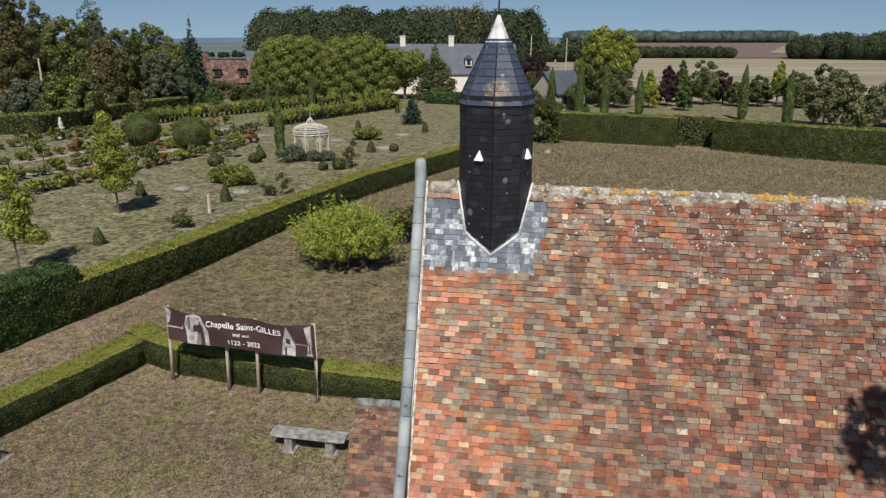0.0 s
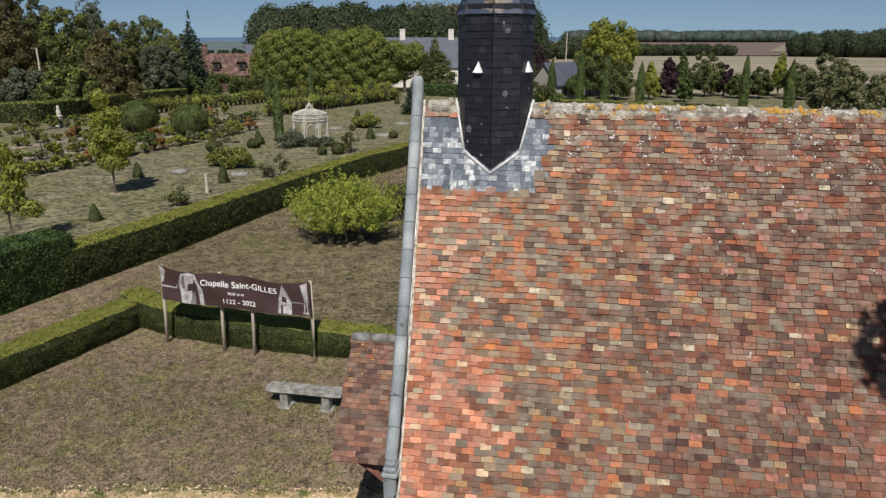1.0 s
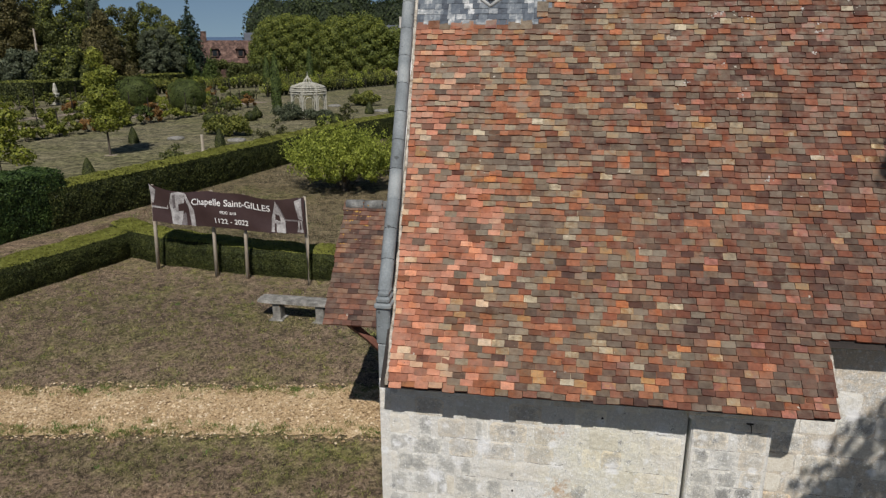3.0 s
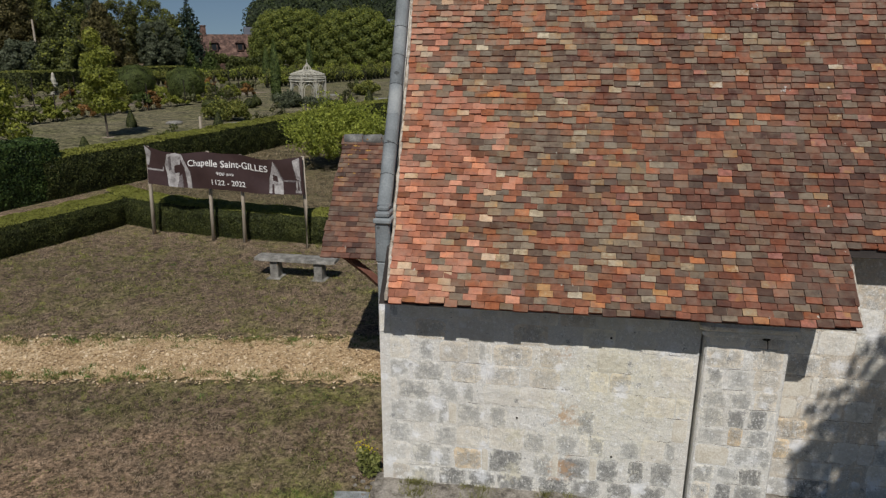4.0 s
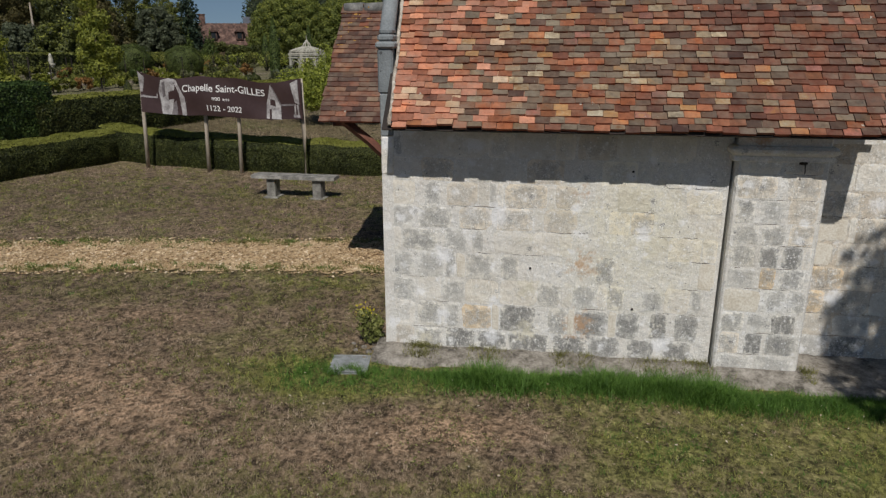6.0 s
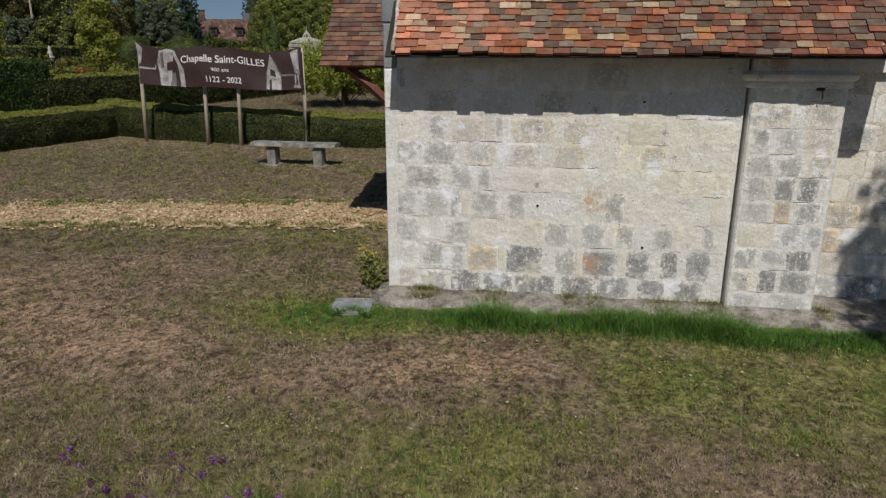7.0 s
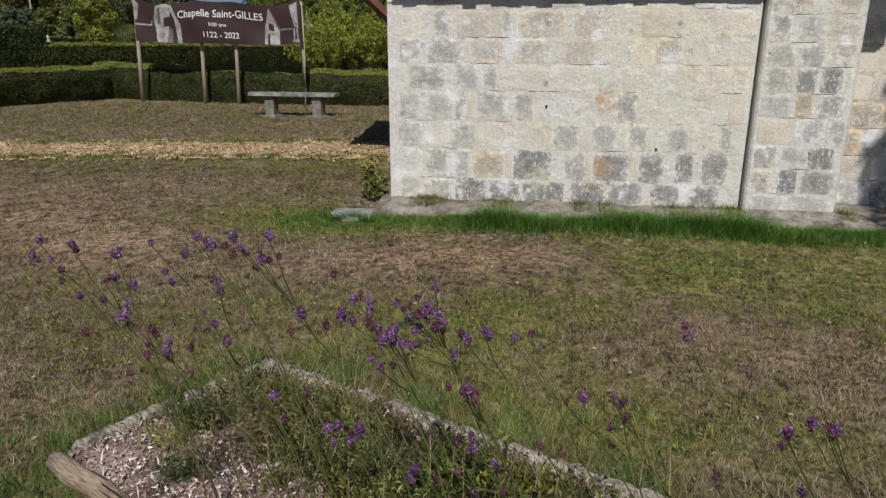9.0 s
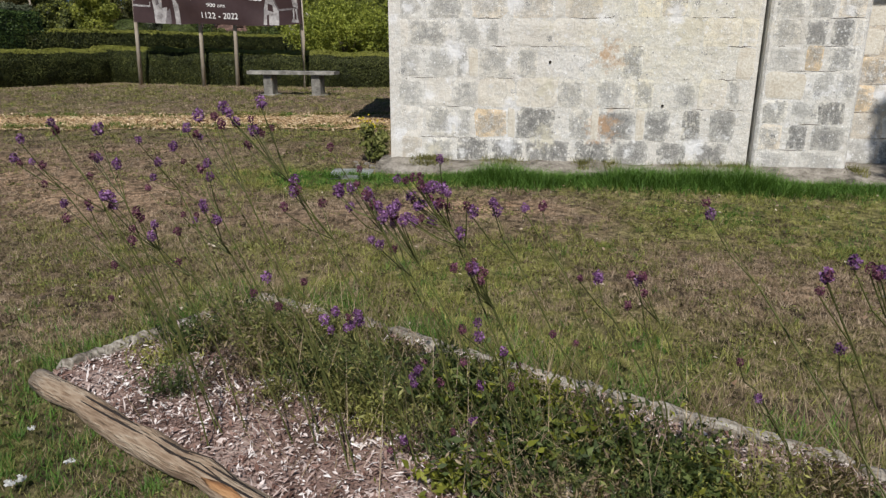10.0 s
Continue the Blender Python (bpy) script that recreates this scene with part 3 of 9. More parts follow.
L_BROWN = leaf_mat("browning_leaves", (0.03, 0.027, 0.01), (0.075, 0.066, 0.023), (0.14, 0.115, 0.042), scale=0.5)
L_RUSSET = leaf_mat("russet_leaves", (0.06, 0.034, 0.01), (0.16, 0.085, 0.024), (0.28, 0.15, 0.05), scale=0.7)
L_CONIFER = leaf_mat("conifer_needles", (0.007, 0.014, 0.009), (0.02, 0.034, 0.019), (0.05, 0.072, 0.04), scale=0.4)
L_SILVER = leaf_mat("silver_leaves", (0.03, 0.037, 0.02), (0.07, 0.082, 0.046), (0.125, 0.14, 0.085), scale=0.6)
L_WILLOW = leaf_mat("willow_leaves", (0.05, 0.055, 0.024), (0.105, 0.11, 0.048), (0.18, 0.175, 0.08), scale=0.6)
L_PURPLE = leaf_mat("purple_leaves", (0.01, 0.005, 0.006), (0.026, 0.012, 0.014), (0.06, 0.03, 0.03), scale=0.6)
L_CYPRESS = leaf_mat("cypress_foliage", (0.018, 0.03, 0.008), (0.054, 0.078, 0.018), (0.115, 0.148, 0.036), scale=0.8)
L_BALL = leaf_mat("clipped_ball_leaves", (0.034, 0.048, 0.012), (0.065, 0.085, 0.021), (0.11, 0.13, 0.034), scale=0.8, amount=0.4)
L_FARWOOD = leaf_mat("far_wood_leaves", (0.01, 0.016, 0.008), (0.029, 0.042, 0.016), (0.07, 0.087, 0.031), scale=0.05)
L_FARWOOD2 = leaf_mat("far_wood_leaves_warm", (0.026, 0.026, 0.012), (0.07, 0.066, 0.028), (0.135, 0.12, 0.05), scale=0.04)
# skyline leaves: the haze of distance is put into this flat grey-green
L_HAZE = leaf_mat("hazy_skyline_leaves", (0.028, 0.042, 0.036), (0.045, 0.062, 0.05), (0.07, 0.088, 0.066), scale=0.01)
L_GRASS = leaf_mat("green_grass_blades", (0.05, 0.065, 0.018), (0.115, 0.145, 0.042), (0.2, 0.22, 0.085), scale=9.0, amount=0.4, fine=30.0)
L_LUSH = leaf_mat("lush_grass_blades", (0.026, 0.06, 0.009), (0.066, 0.138, 0.02), (0.125, 0.205, 0.04), scale=9.0, amount=0.4, fine=30.0)
L_OLIVETUFT = leaf_mat("olive_grass_blades", (0.045, 0.046, 0.015), (0.13, 0.13, 0.038), (0.27, 0.255, 0.09), scale=9.0, amount=0.4, fine=30.0)
L_LIMETUFT = leaf_mat("yellow_green_grass_blades", (0.088, 0.092, 0.021), (0.22, 0.223, 0.057), (0.38, 0.37, 0.125), scale=9.0, amount=0.4, fine=30.0)
L_BLEACHED = leaf_mat("bleached_grass_blades", (0.135, 0.101, 0.064), (0.28, 0.214, 0.147), (0.45, 0.365, 0.265), scale=9.0, amount=0.4, fine=30.0)
L_DRYBROWN = leaf_mat("brown_meadow_blades", (0.045, 0.034, 0.017), (0.125, 0.096, 0.052), (0.25, 0.2, 0.12), scale=2.0, amount=0.4)
L_THATCH = leaf_mat("dead_thatch", (0.035, 0.027, 0.015), (0.1, 0.075, 0.045), (0.2, 0.155, 0.1), scale=6)
L_LITTER = leaf_mat("fallen_leaves", (0.14, 0.08, 0.045), (0.3, 0.21, 0.14), (0.48, 0.42, 0.34), scale=9, amount=1.0)
L_STRAW = leaf_mat("dry_grass_blades", (0.07, 0.051, 0.03), (0.22, 0.168, 0.105), (0.43, 0.345, 0.228), scale=9.0, amount=0.4, fine=30.0)
L_WEED = leaf_mat("green_weed_leaves", (0.055, 0.065, 0.018), (0.15, 0.165, 0.045), (0.31, 0.3, 0.12), scale=3)
L_BEDWEED = leaf_mat("dark_weed_leaves", (0.022, 0.034, 0.012), (0.062, 0.088, 0.026), (0.14, 0.17, 0.055), scale=3)
L_STEM = leaf_mat("green_stems", (0.038, 0.043, 0.014), (0.078, 0.087, 0.026), (0.145, 0.145, 0.05), scale=3)
L_PETAL = leaf_mat("purple_florets", (0.045, 0.014, 0.042), (0.145, 0.058, 0.155), (0.36, 0.2, 0.4), scale=8)
L_OLDPETAL = leaf_mat("faded_florets", (0.035, 0.012, 0.022), (0.11, 0.036, 0.062), (0.23, 0.095, 0.14), scale=8)
L_YPETAL = leaf_mat("yellow_florets", (0.4, 0.3, 0.01), (0.6, 0.48, 0.02), (0.7, 0.6, 0.06), scale=8)
L_WPETAL = leaf_mat("white_florets", (0.5, 0.5, 0.45), (0.7, 0.7, 0.65), (0.8, 0.8, 0.76), scale=8)
M_BARK = pbr("bark", [(0.1, 0.04, 0.032, 0.024), (0.9, 0.14, 0.115, 0.09)], scale=5, fine=25, rough=0.95, bump=0.8, stretch=(1, 1, 0.3))
# valley and hills: distance haze is put into their bluish colours
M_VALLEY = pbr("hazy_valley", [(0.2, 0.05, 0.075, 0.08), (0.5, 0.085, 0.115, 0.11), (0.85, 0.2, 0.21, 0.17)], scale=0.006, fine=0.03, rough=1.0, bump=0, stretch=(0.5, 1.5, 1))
M_HILL = pbr("far_hazed_hills", [(0.2, 0.06, 0.105, 0.18), (0.8, 0.085, 0.135, 0.21)], scale=0.002, fine=0.02, rough=1.0, bump=0)
M_BRICK = pbr("old_brick", [(0.25, 0.04, 0.027, 0.023), (0.5, 0.11, 0.064, 0.05), (0.75, 0.22, 0.14, 0.11)], scale=1.6, fine=3.5, rough=0.95, bump=0.2)
M_FARSLATE = pbr("far_slate_roof", [(0.1, 0.045, 0.052, 0.068), (0.9, 0.09, 0.1, 0.12)], scale=0.8, fine=5, rough=0.55, bump=0.1)
M_RENDER = pbr("pale_render", [(0.1, 0.5, 0.46, 0.4), (0.9, 0.66, 0.63, 0.57)], scale=0.8, fine=5, rough=0.9, bump=0.1)
M_FARWALL = pbr("grey_beige_wall", [(0.1, 0.22, 0.2, 0.17), (0.9, 0.36, 0.33, 0.28)], scale=0.8, fine=5, rough=0.9, bump=0.1)
M_IRON = pbr("aged_pale_paint", [(0.1, 0.3, 0.28, 0.22), (0.9, 0.52, 0.5, 0.42)], scale=3, rough=0.6, bump=0)
# foliage cores: the shade among inner leaves is put into near-black greens
M_CORE = pbr("shaded_hedge_inside", [(0.1, 0.012, 0.015, 0.005), (0.9, 0.045, 0.052, 0.016)], scale=3, rough=0.95, bump=0)
M_WOODCORE = pbr("shaded_wood_inside", [(0.1, 0.012, 0.018, 0.009), (0.9, 0.03, 0.04, 0.018)], scale=0.3, fine=2.0, rough=1.0, bump=0)
M_GLASS = pbr("dark_glass", [(0.1, 0.015, 0.018, 0.02), (0.9, 0.03, 0.035, 0.04)], rough=0.1, bump=0)


# ---- mesh helpers ----
class MB:
    """Collects vertices and faces of one mesh."""

    def __init__(self):
        self.v, self.f = [], []

    def add(self, verts, faces):
        o = len(self.v)
        self.v.extend(tuple(p) for p in verts)
        self.f.extend(tuple(i + o for i in q) for q in faces)
        return self

    def box(self, x0, x1, y0, y1, z0, z1, m=None, bevel=0.0):
        b = min(bevel, (x1 - x0) / 3, (y1 - y0) / 3, (z1 - z0) / 3)
        if b <= 0:
            c = [Vector((x, y, z)) for z in (z0, z1) for x, y in ((x0, y0), (x1, y0), (x1, y1), (x0, y1))]
            f = [(3, 2, 1, 0), (4, 5, 6, 7), (0, 1, 5, 4), (1, 2, 6, 5), (2, 3, 7, 6), (3, 0, 4, 7)]
        else:
            c, f = [], []
            rings = [(z0, b), (z0 + b, 0), (z1 - b, 0), (z1, b)]
            for z, i in rings:
                c += [Vector(p) for p in ((x0 + i + b, y0 + i, z), (x1 - i - b, y0 + i, z), (x1 - i, y0 + i + b, z), (x1 - i, y1 - i - b, z),
                                          (x1 - i - b, y1 - i, z), (x0 + i + b, y1 - i, z), (x0 + i, y1 - i - b, z), (x0 + i, y0 + i + b, z))]
            for r in range(3):
                for k in range(8):
                    f.append((r * 8 + k, r * 8 + (k + 1) % 8, r * 8 + 8 + (k + 1) % 8, r * 8 + 8 + k))
            f += [tuple(range(7, -1, -1)), tuple(range(24, 32))]
        if m is not None:
            c = [m @ p for p in c]
        return self.add(c, f)

    def tube(self, pts, radii, sides=8, caps=True, wobble=0.0, flat=1.0):
        pts = [Vector(p) for p in pts]
        rings = []
        for i, p in enumerate(pts):
            d = (pts[min(i + 1, len(pts) - 1)] - pts[max(i - 1, 0)]).normalized()
            a = d.cross(Vector((0, 0, 1)))
            a = Vector((1, 0, 0)) if a.length < 0.05 else a.normalized()
            b = a.cross(d).normalized()
            r = radii[i] if isinstance(radii, (list, tuple)) else radii
            rings.append([p + (a * math.cos(k * math.tau / sides) + b * flat * math.sin(k * math.tau / sides)) * r * (1 + wobble * random.uniform(-1, 1)) for k in range(sides)])
        v = [p for r in rings for p in r]
        f = [(i * sides + k, i * sides + (k + 1) % sides, (i + 1) * sides + (k + 1) % sides, (i + 1) * sides + k) for i in range(len(rings) - 1) for k in range(sides)]
        if caps:
            f += [tuple(range(sides - 1, -1, -1)), tuple(range((len(rings) - 1) * sides, len(rings) * sides))]
        return self.add(v, f)

    def lathe(self, prof, sides=16, at=(0, 0, 0), turn=0.0):
        v, f = [], []
        for r, z in prof:
            v += [(at[0] + r * math.cos(turn + k * math.tau / sides), at[1] + r * math.sin(turn + k * math.tau / sides), at[2] + z) for k in range(sides)]
        for i in range(len(prof) - 1):
            f += [(i * sides + k, i * sides + (k + 1) % sides, (i + 1) * sides + (k + 1) % sides, (i + 1) * sides + k) for k in range(sides)]
        f += [tuple(range(sides - 1, -1, -1)), tuple(range((len(prof) - 1) * sides, len(prof) * sides))]
        return self.add(v, f)

    def mesh(self, name, material, smooth=False):
        me = bpy.data.meshes.new(name)
        me.from_pydata(self.v, [], self.f)
        if smooth:
            me.polygons.foreach_set("use_smooth", [True] * len(me.polygons))
        me.materials.append(material)
        me.update()
        return me


def thing(name, at, label, category, group="", kind=""):
    ob = new(name)
    ob.location = at
    ob.empty_display_size = 0.1
    return tagged(ob, label, category, group, kind)


def part(name, mb, material, parent, label="", smooth=False, m=None):
    me = mb.mesh(name, material, smooth) if isinstance(mb, MB) else mb
    ob = new(name, me)
    ob.parent = parent
    if m is not None:
        ob.matrix_basis = m
    return tagged(ob, label)


def solo(name, mb, material, label, category, group="", kind="", smooth=False):
    me = mb.mesh(name, material, smooth) if isinstance(mb, MB) else mb
    return tagged(new(name, me), label, category, group, kind)


def np_mesh(name, verts, k, material):
    """A mesh of loose faces of k corners each out of an array of shape (n, k, 3)."""
    verts = np.asarray(verts, dtype=np.float32)
    n = len(verts)
    me = bpy.data.meshes.new(name)
    me.vertices.add(n * k)
    me.vertices.foreach_set("co", verts.reshape(-1))
    me.loops.add(n * k)
    me.loops.foreach_set("vertex_index", np.arange(n * k, dtype=np.int32))
    me.polygons.add(n)
    me.polygons.foreach_set("loop_start", np.arange(0, n * k, k, dtype=np.int32))
    me.materials.append(material)
    me.update(calc_edges=True)
    return me


def leaf_quads(p, size, normal=None, bias=0.7, aspect=0.55):
    """Rhombic leaves at the places p, facing roughly along normal."""
    n = len(p)
    r = rng.normal(size=(n, 3))
    if normal is not None:
        r = r * (1 - bias) + normal * bias * 1.6
    r /= np.linalg.norm(r, axis=1)[:, None] + 1e-9
    u = np.cross(r, rng.normal(size=(n, 3)))
    u /= np.linalg.norm(u, axis=1)[:, None] + 1e-9
    w = np.cross(r, u)
    s = (size * rng.uniform(0.6, 1.3, n))[:, None]
    tip = r * s * 0.25
    return np.stack([p - u * s, p - w * s * aspect + tip, p + u * s, p + w * s * aspect + tip], axis=1)


def leaf_tris(p, size, normal=None, bias=0.7, aspect=0.6):
    """Three-cornered leaves at the places p, facing roughly along normal."""
    n = len(p)
    r = rng.normal(size=(n, 3))
    if normal is not None:
        r = r * (1 - bias) + normal * bias * 1.6
    r /= np.linalg.norm(r, axis=1)[:, None] + 1e-9
    u = np.cross(r, rng.normal(size=(n, 3)))
    u /= np.linalg.norm(u, axis=1)[:, None] + 1e-9
    w = np.cross(r, u)
    s = (size * rng.uniform(0.65, 1.35, n))[:, None]
    return np.stack([p - u * s, p + u * s * 0.5 - w * s * aspect, p + u * s * 0.7 + w * s * aspect], axis=1)


def shell(centre, radii, n, depth=0.35, gaps=0.0, seed=0):
    """Places near the surface of an ellipsoid, with lumps and gaps."""
    d = rng.normal(size=(n, 3))
    d /= np.linalg.norm(d, axis=1)[:, None]
    lump = np.sin(d[:, 0] * 5 + seed) * np.sin(d[:, 1] * 6 + seed * 2) * np.sin(d[:, 2] * 5 - seed)
    k = (1 - depth * rng.random(n) ** 1.5) * (1 + 0.16 * lump)
    keep = lump > -0.9 + gaps * rng.random(n)
    p = d * k[:, None] * np.asarray(radii) + np.asarray(centre)
    return p[keep], d[keep]


def gz(x, y):
    """Height of the ground."""
    return float(np.interp(y, [-8, -4, -2, 0, 3.5, 6.2, 11, 26, 60], [-0.25, -0.2, -0.1, 0.0, 0.08, 0.18, 0.16, 0.0, 0.0]))


def tree(name, x, y, h, lobes, leaves, mat, label, group="", leaf=0.12, trunk=0.14, bark=None, limbs=5, gaps=0.3, clear=0.3, category="tree", lean=0.0, top_mat=None, top_share=0.5):
    """Tapered trunk, limbs that reach into the lobes, and a crown of leaves on many lobes. lobes: (dx, dy, z, rx, ry, rz) in metres."""
    t = thing(name, (x, y, gz(x, y)), label, category, group)
    tm = MB()
    top = h * 0.8
    path = [(lean * k * k * h + 0.05 * trunk * random.uniform(-1, 1), 0.1 * trunk * random.uniform(-1, 1), top * k) for k in (0, 0.03, 0.25, 0.5, 0.75, 1)]
    tm.tube(path, [trunk * 1.5, trunk * 1.05, trunk * 0.85, trunk * 0.65, trunk * 0.4, trunk * 0.12], 8, wobble=0.05)
    for i in range(min(limbs, len(lobes))):
        lo = lobes[i % len(lobes)]
        z0 = min(max(clear * h, lo[2] * 0.55), top * 0.9)
        b = Vector((lean * (z0 / h) ** 2 * h, 0, z0))
        e = Vector(lo[:3])
        mid = b.lerp(e, 0.5) + Vector((0, 0, -0.04 * h))
        tm.tube([b, mid, e], [trunk * 0.4, trunk * 0.26, trunk * 0.07], 6)
    part("trunk", tm, bark or M_BARK, t, smooth=True)
    vol = [lo[3] * lo[4] + lo[4] * lo[5] + lo[3] * lo[5] for lo in lobes]
    ps, ns = [], []
    for i, lo in enumerate(lobes):
        p, d = shell(lo[:3], lo[3:], max(30, int(1.5 * leaves * vol[i] / sum(vol))), 0.45, gaps, i * 1.7 + x)
        ps.append(p)
        ns.append(d)
    p, d = np.concatenate(ps), np.concatenate(ns)
    p, d = p[p[:, 2] > 0.5], d[p[:, 2] > 0.5]
    tri = leaf_tris(p, leaf, d, 0.55)
    tip = np.zeros(len(p), dtype=bool)
    if top_mat is not None:
        hi = (p[:, 2] - p[:, 2].min()) / (p[:, 2].max() - p[:, 2].min())
        tip = rng.random(len(p)) < top_share * np.clip((hi - 0.3) / 0.5, 0, 1) * np.clip(0.5 + d[:, 2], 0, 1) * 1.4
        part("outer_foliage", np_mesh("outer_foliage", tri[tip], 3, top_mat), None, t, "yellowing outer leaves")
    part("crown", np_mesh("crown", tri[~tip], 3, mat), None, t)
    return t


def round_lobes(h, r, base, n=9, seed=0):
    """Lobes of a rounded broadleaf crown."""
    q = random.Random(seed)
    out = [(0, 0, (h + base) / 2, r * 0.72, r * 0.72, (h - base) * 0.46)]
    for i in range(n):
        a = math.tau * (i + q.uniform(-0.3, 0.3)) / n * 2.4
        f = q.uniform(0, 1)
        z = base + (h - base) * (0.18 + 0.7 * f)
        rr = r * math.sqrt(max(0.1, 1 - (2 * (0.18 + 0.7 * f) - 1) ** 2)) * 0.68
        s = r * q.uniform(0.32, 0.5)
        out.append((rr * math.cos(a), rr * math.sin(a), min(z, h - s * 0.7), s, s, s * 0.8))
    return out


def shaggy_lobes(h, r, base, n=40, seed=0, cone=False):
    """Many small lobes on a dark middle: an uneven crown that narrows to several tops."""
    q = random.Random(seed)
    out = [(0, 0, base + (h - base) * 0.42, r * 0.62, r * 0.62, (h - base) * 0.36)]
    for i in range(n):
        f = (i + q.random()) / n
        wide = (1 - f) ** 0.7 if cone else min(1.0, 0.55 + 1.3 * f) * math.sqrt(max(0.0, 1 - max(0.0, f * 1.25 - 0.3) ** 2))
        a = i * 2.4 + q.uniform(-0.4, 0.4)
        s = r * q.uniform(0.16, 0.3) * (1.15 - 0.5 * f)
        rr = r * wide * q.uniform(0.6, 0.92)
        out.append((rr * math.cos(a), rr * math.sin(a), base + (h - base) * (0.06 + 0.9 * f), s, s, s * q.uniform(0.7, 1.3)))
    return out


def cone_lobes(h, r, base, n=9, seed=0):
    q = random.Random(seed)
    out = []
    for i in range(n):
        k = i / (n - 1)
        z = base + (h - base) * k * 0.95
        rr = r * (1 - k) ** 0.8 + 0.06 * r
        for j in range(3 if k < 0.75 else 1):
            a = j * math.tau / 3 + i * 1.1 + q.uniform(-0.3, 0.3)
            o = rr * 0.45 if k < 0.75 else 0
            out.append((o * math.cos(a), o * math.sin(a), z, rr * 0.62, rr * 0.62, (h - base) / n * 0.95))
    return out


# ---- ground and fields ----
def graded(lo, hi, near_lo, near_hi, step, n):
    a = list(np.arange(near_lo, near_hi + 1e-6, step))
    k = np.linspace(0, 1, n)[1:] ** 2.5
    return [near_lo - (near_lo - lo) * q for q in k[::-1]] + a + [near_hi + (hi - near_hi) * q for q in k]


gx = graded(-3500, 3500, -12, 8, 0.2, 18)
gy = graded(-600, 4500, -8, 10, 0.2, 18)
gm = MB()


def rough(x, y):
    """Small unevenness of the ground near the chapel."""
    near = max(0.0, 1 - max(abs(x) - 20, abs(y - 10) - 20, 0) / 15)
    return near * 0.025 * noise.noise((x * 0.8, y * 0.8, 3.0))


for yy in gy:
    for xx in gx:
        gm.v.append((xx, yy, gz(xx, yy) + rough(xx, yy)))
for j in range(len(gy) - 1):
    for i in range(len(gx) - 1):
        o = j * len(gx) + i
        gm.f.append((o, o + 1, o + 1 + len(gx), o + len(gx)))
ground = solo("ground", gm, M_GROUND, "dry, patchy, sun-browned lawn round the chapel", "ground", kind="structure", smooth=True)
# greener (+) and drier (-) places of the lawn: x, y, half-widths, weight
TURF = [(3.6, -1.5, 2.2, 0.85, 0.9), (0.95, -2.7, 0.9, 0.65, 0.5), (3.0, -0.55, 4.2, 0.28, 0.7), (-0.5, -0.75, 1.0, 0.4, 1.7), (1.15, -1.45, 1.0, 0.45, -1.0), (-2.5, -1.5, 1.6, 0.9, -0.65), (-4.5, -0.6, 1.8, 0.7, -0.5), (0.2, -2.0, 0.8, 0.35, -0.5), (-3.0, 0.5, 1.5, 0.3, -0.4),
        (2.9, -2.9, 1.1, 0.5, -0.35), (-0.5, -5.2, 0.9, 0.7, 0.62), (1.9, -3.9, 1.5, 0.35, 0.65), (-0.6, -3.3, 0.7, 0.6, 0.15), (1.3, -3.1, 1.3, 0.6, 0.15), (-2.0, 2.0, 3.0, 0.4, 0.4), (-1.2, 0.6, 0.8, 0.5, 0.3), (3.6, -4.1, 1.2, 0.5, -0.2), (-5.0, 6.2, 7.0, 3.2, 0.04)]


def turf_green(x, y):
    g = np.zeros_like(x) + 0.12
    for cx_, cy_, wx, wy, k in TURF:
        g = g + k * np.exp(-((x - cx_) / wx) ** 2 - ((y - cy_) / wy) ** 2)
    return g


gco = np.array(gm.v)
att = ground.data.attributes.new("turf", "FLOAT", "POINT")
att.data.foreach_set("value", turf_green(gco[:, 0], gco[:, 1]).astype(np.float32))


# grey-brown thatch: x, y, half-widths, weight
THATCH = [(-0.5, -5.3, 1.0, 0.7, 0.7), (-0.5, -0.75, 1.0, 0.4, 0.8), (-6.5, 6.5, 4.5, 2.2, 0.75), (-11, 3.5, 3.0, 3.5, 0.6), (-5.0, 1.2, 6.0, 0.4, 0.7), (-3.6, -4.6, 1.6, 1.6, 0.6), (-1.6, -3.0, 1.2, 0.5, 0.5)]


def thatch(x, y):
    g = np.zeros_like(x)
    for cx_, cy_, wx, wy, k in THATCH:
        g = g + k * np.exp(-((x - cx_) / wx) ** 2 - ((y - cy_) / wy) ** 2)
    return g


att = ground.data.attributes.new("thatch", "FLOAT", "POINT")
att.data.foreach_set("value", thatch(gco[:, 0], gco[:, 1]).astype(np.float32))


def sheet(name, pts, z, mat, label, category="ground", kind="structure", follow=False, cut=10):
    """A polygon laid on the ground, as a fan of quads between two border lines."""
    a, b = pts
    m = MB()
    n = len(a)
    for i in range(n):
        for k in range(cut + 1):
            p = Vector(a[i]).lerp(Vector(b[i]), k / cut)
            m.v.append((p.x, p.y, z + (gz(p.x, p.y) if follow else 0)))
    for i in range(n - 1):
        for k in range(cut):
            o = i * (cut + 1) + k
            m.f.append((o, o + cut + 1, o + cut + 2, o + 1))
    return solo(name, m, mat, label, category, kind=kind)


def line(pts, n):
    """n points evenly along a polyline."""
    pts = [Vector(p) for p in pts]
    d = [0.0]
    for a, b in zip(pts, pts[1:]):
        d.append(d[-1] + (b - a).length)
    out = []
    for k in range(n):
        s = d[-1] * k / (n - 1)
        i = max(j for j in range(len(d)) if d[j] <= s + 1e-9)
        i = min(i, len(pts) - 2)
        out.append(pts[i].lerp(pts[i + 1], (s - d[i]) / max(d[i + 1] - d[i], 1e-9)))
    return out


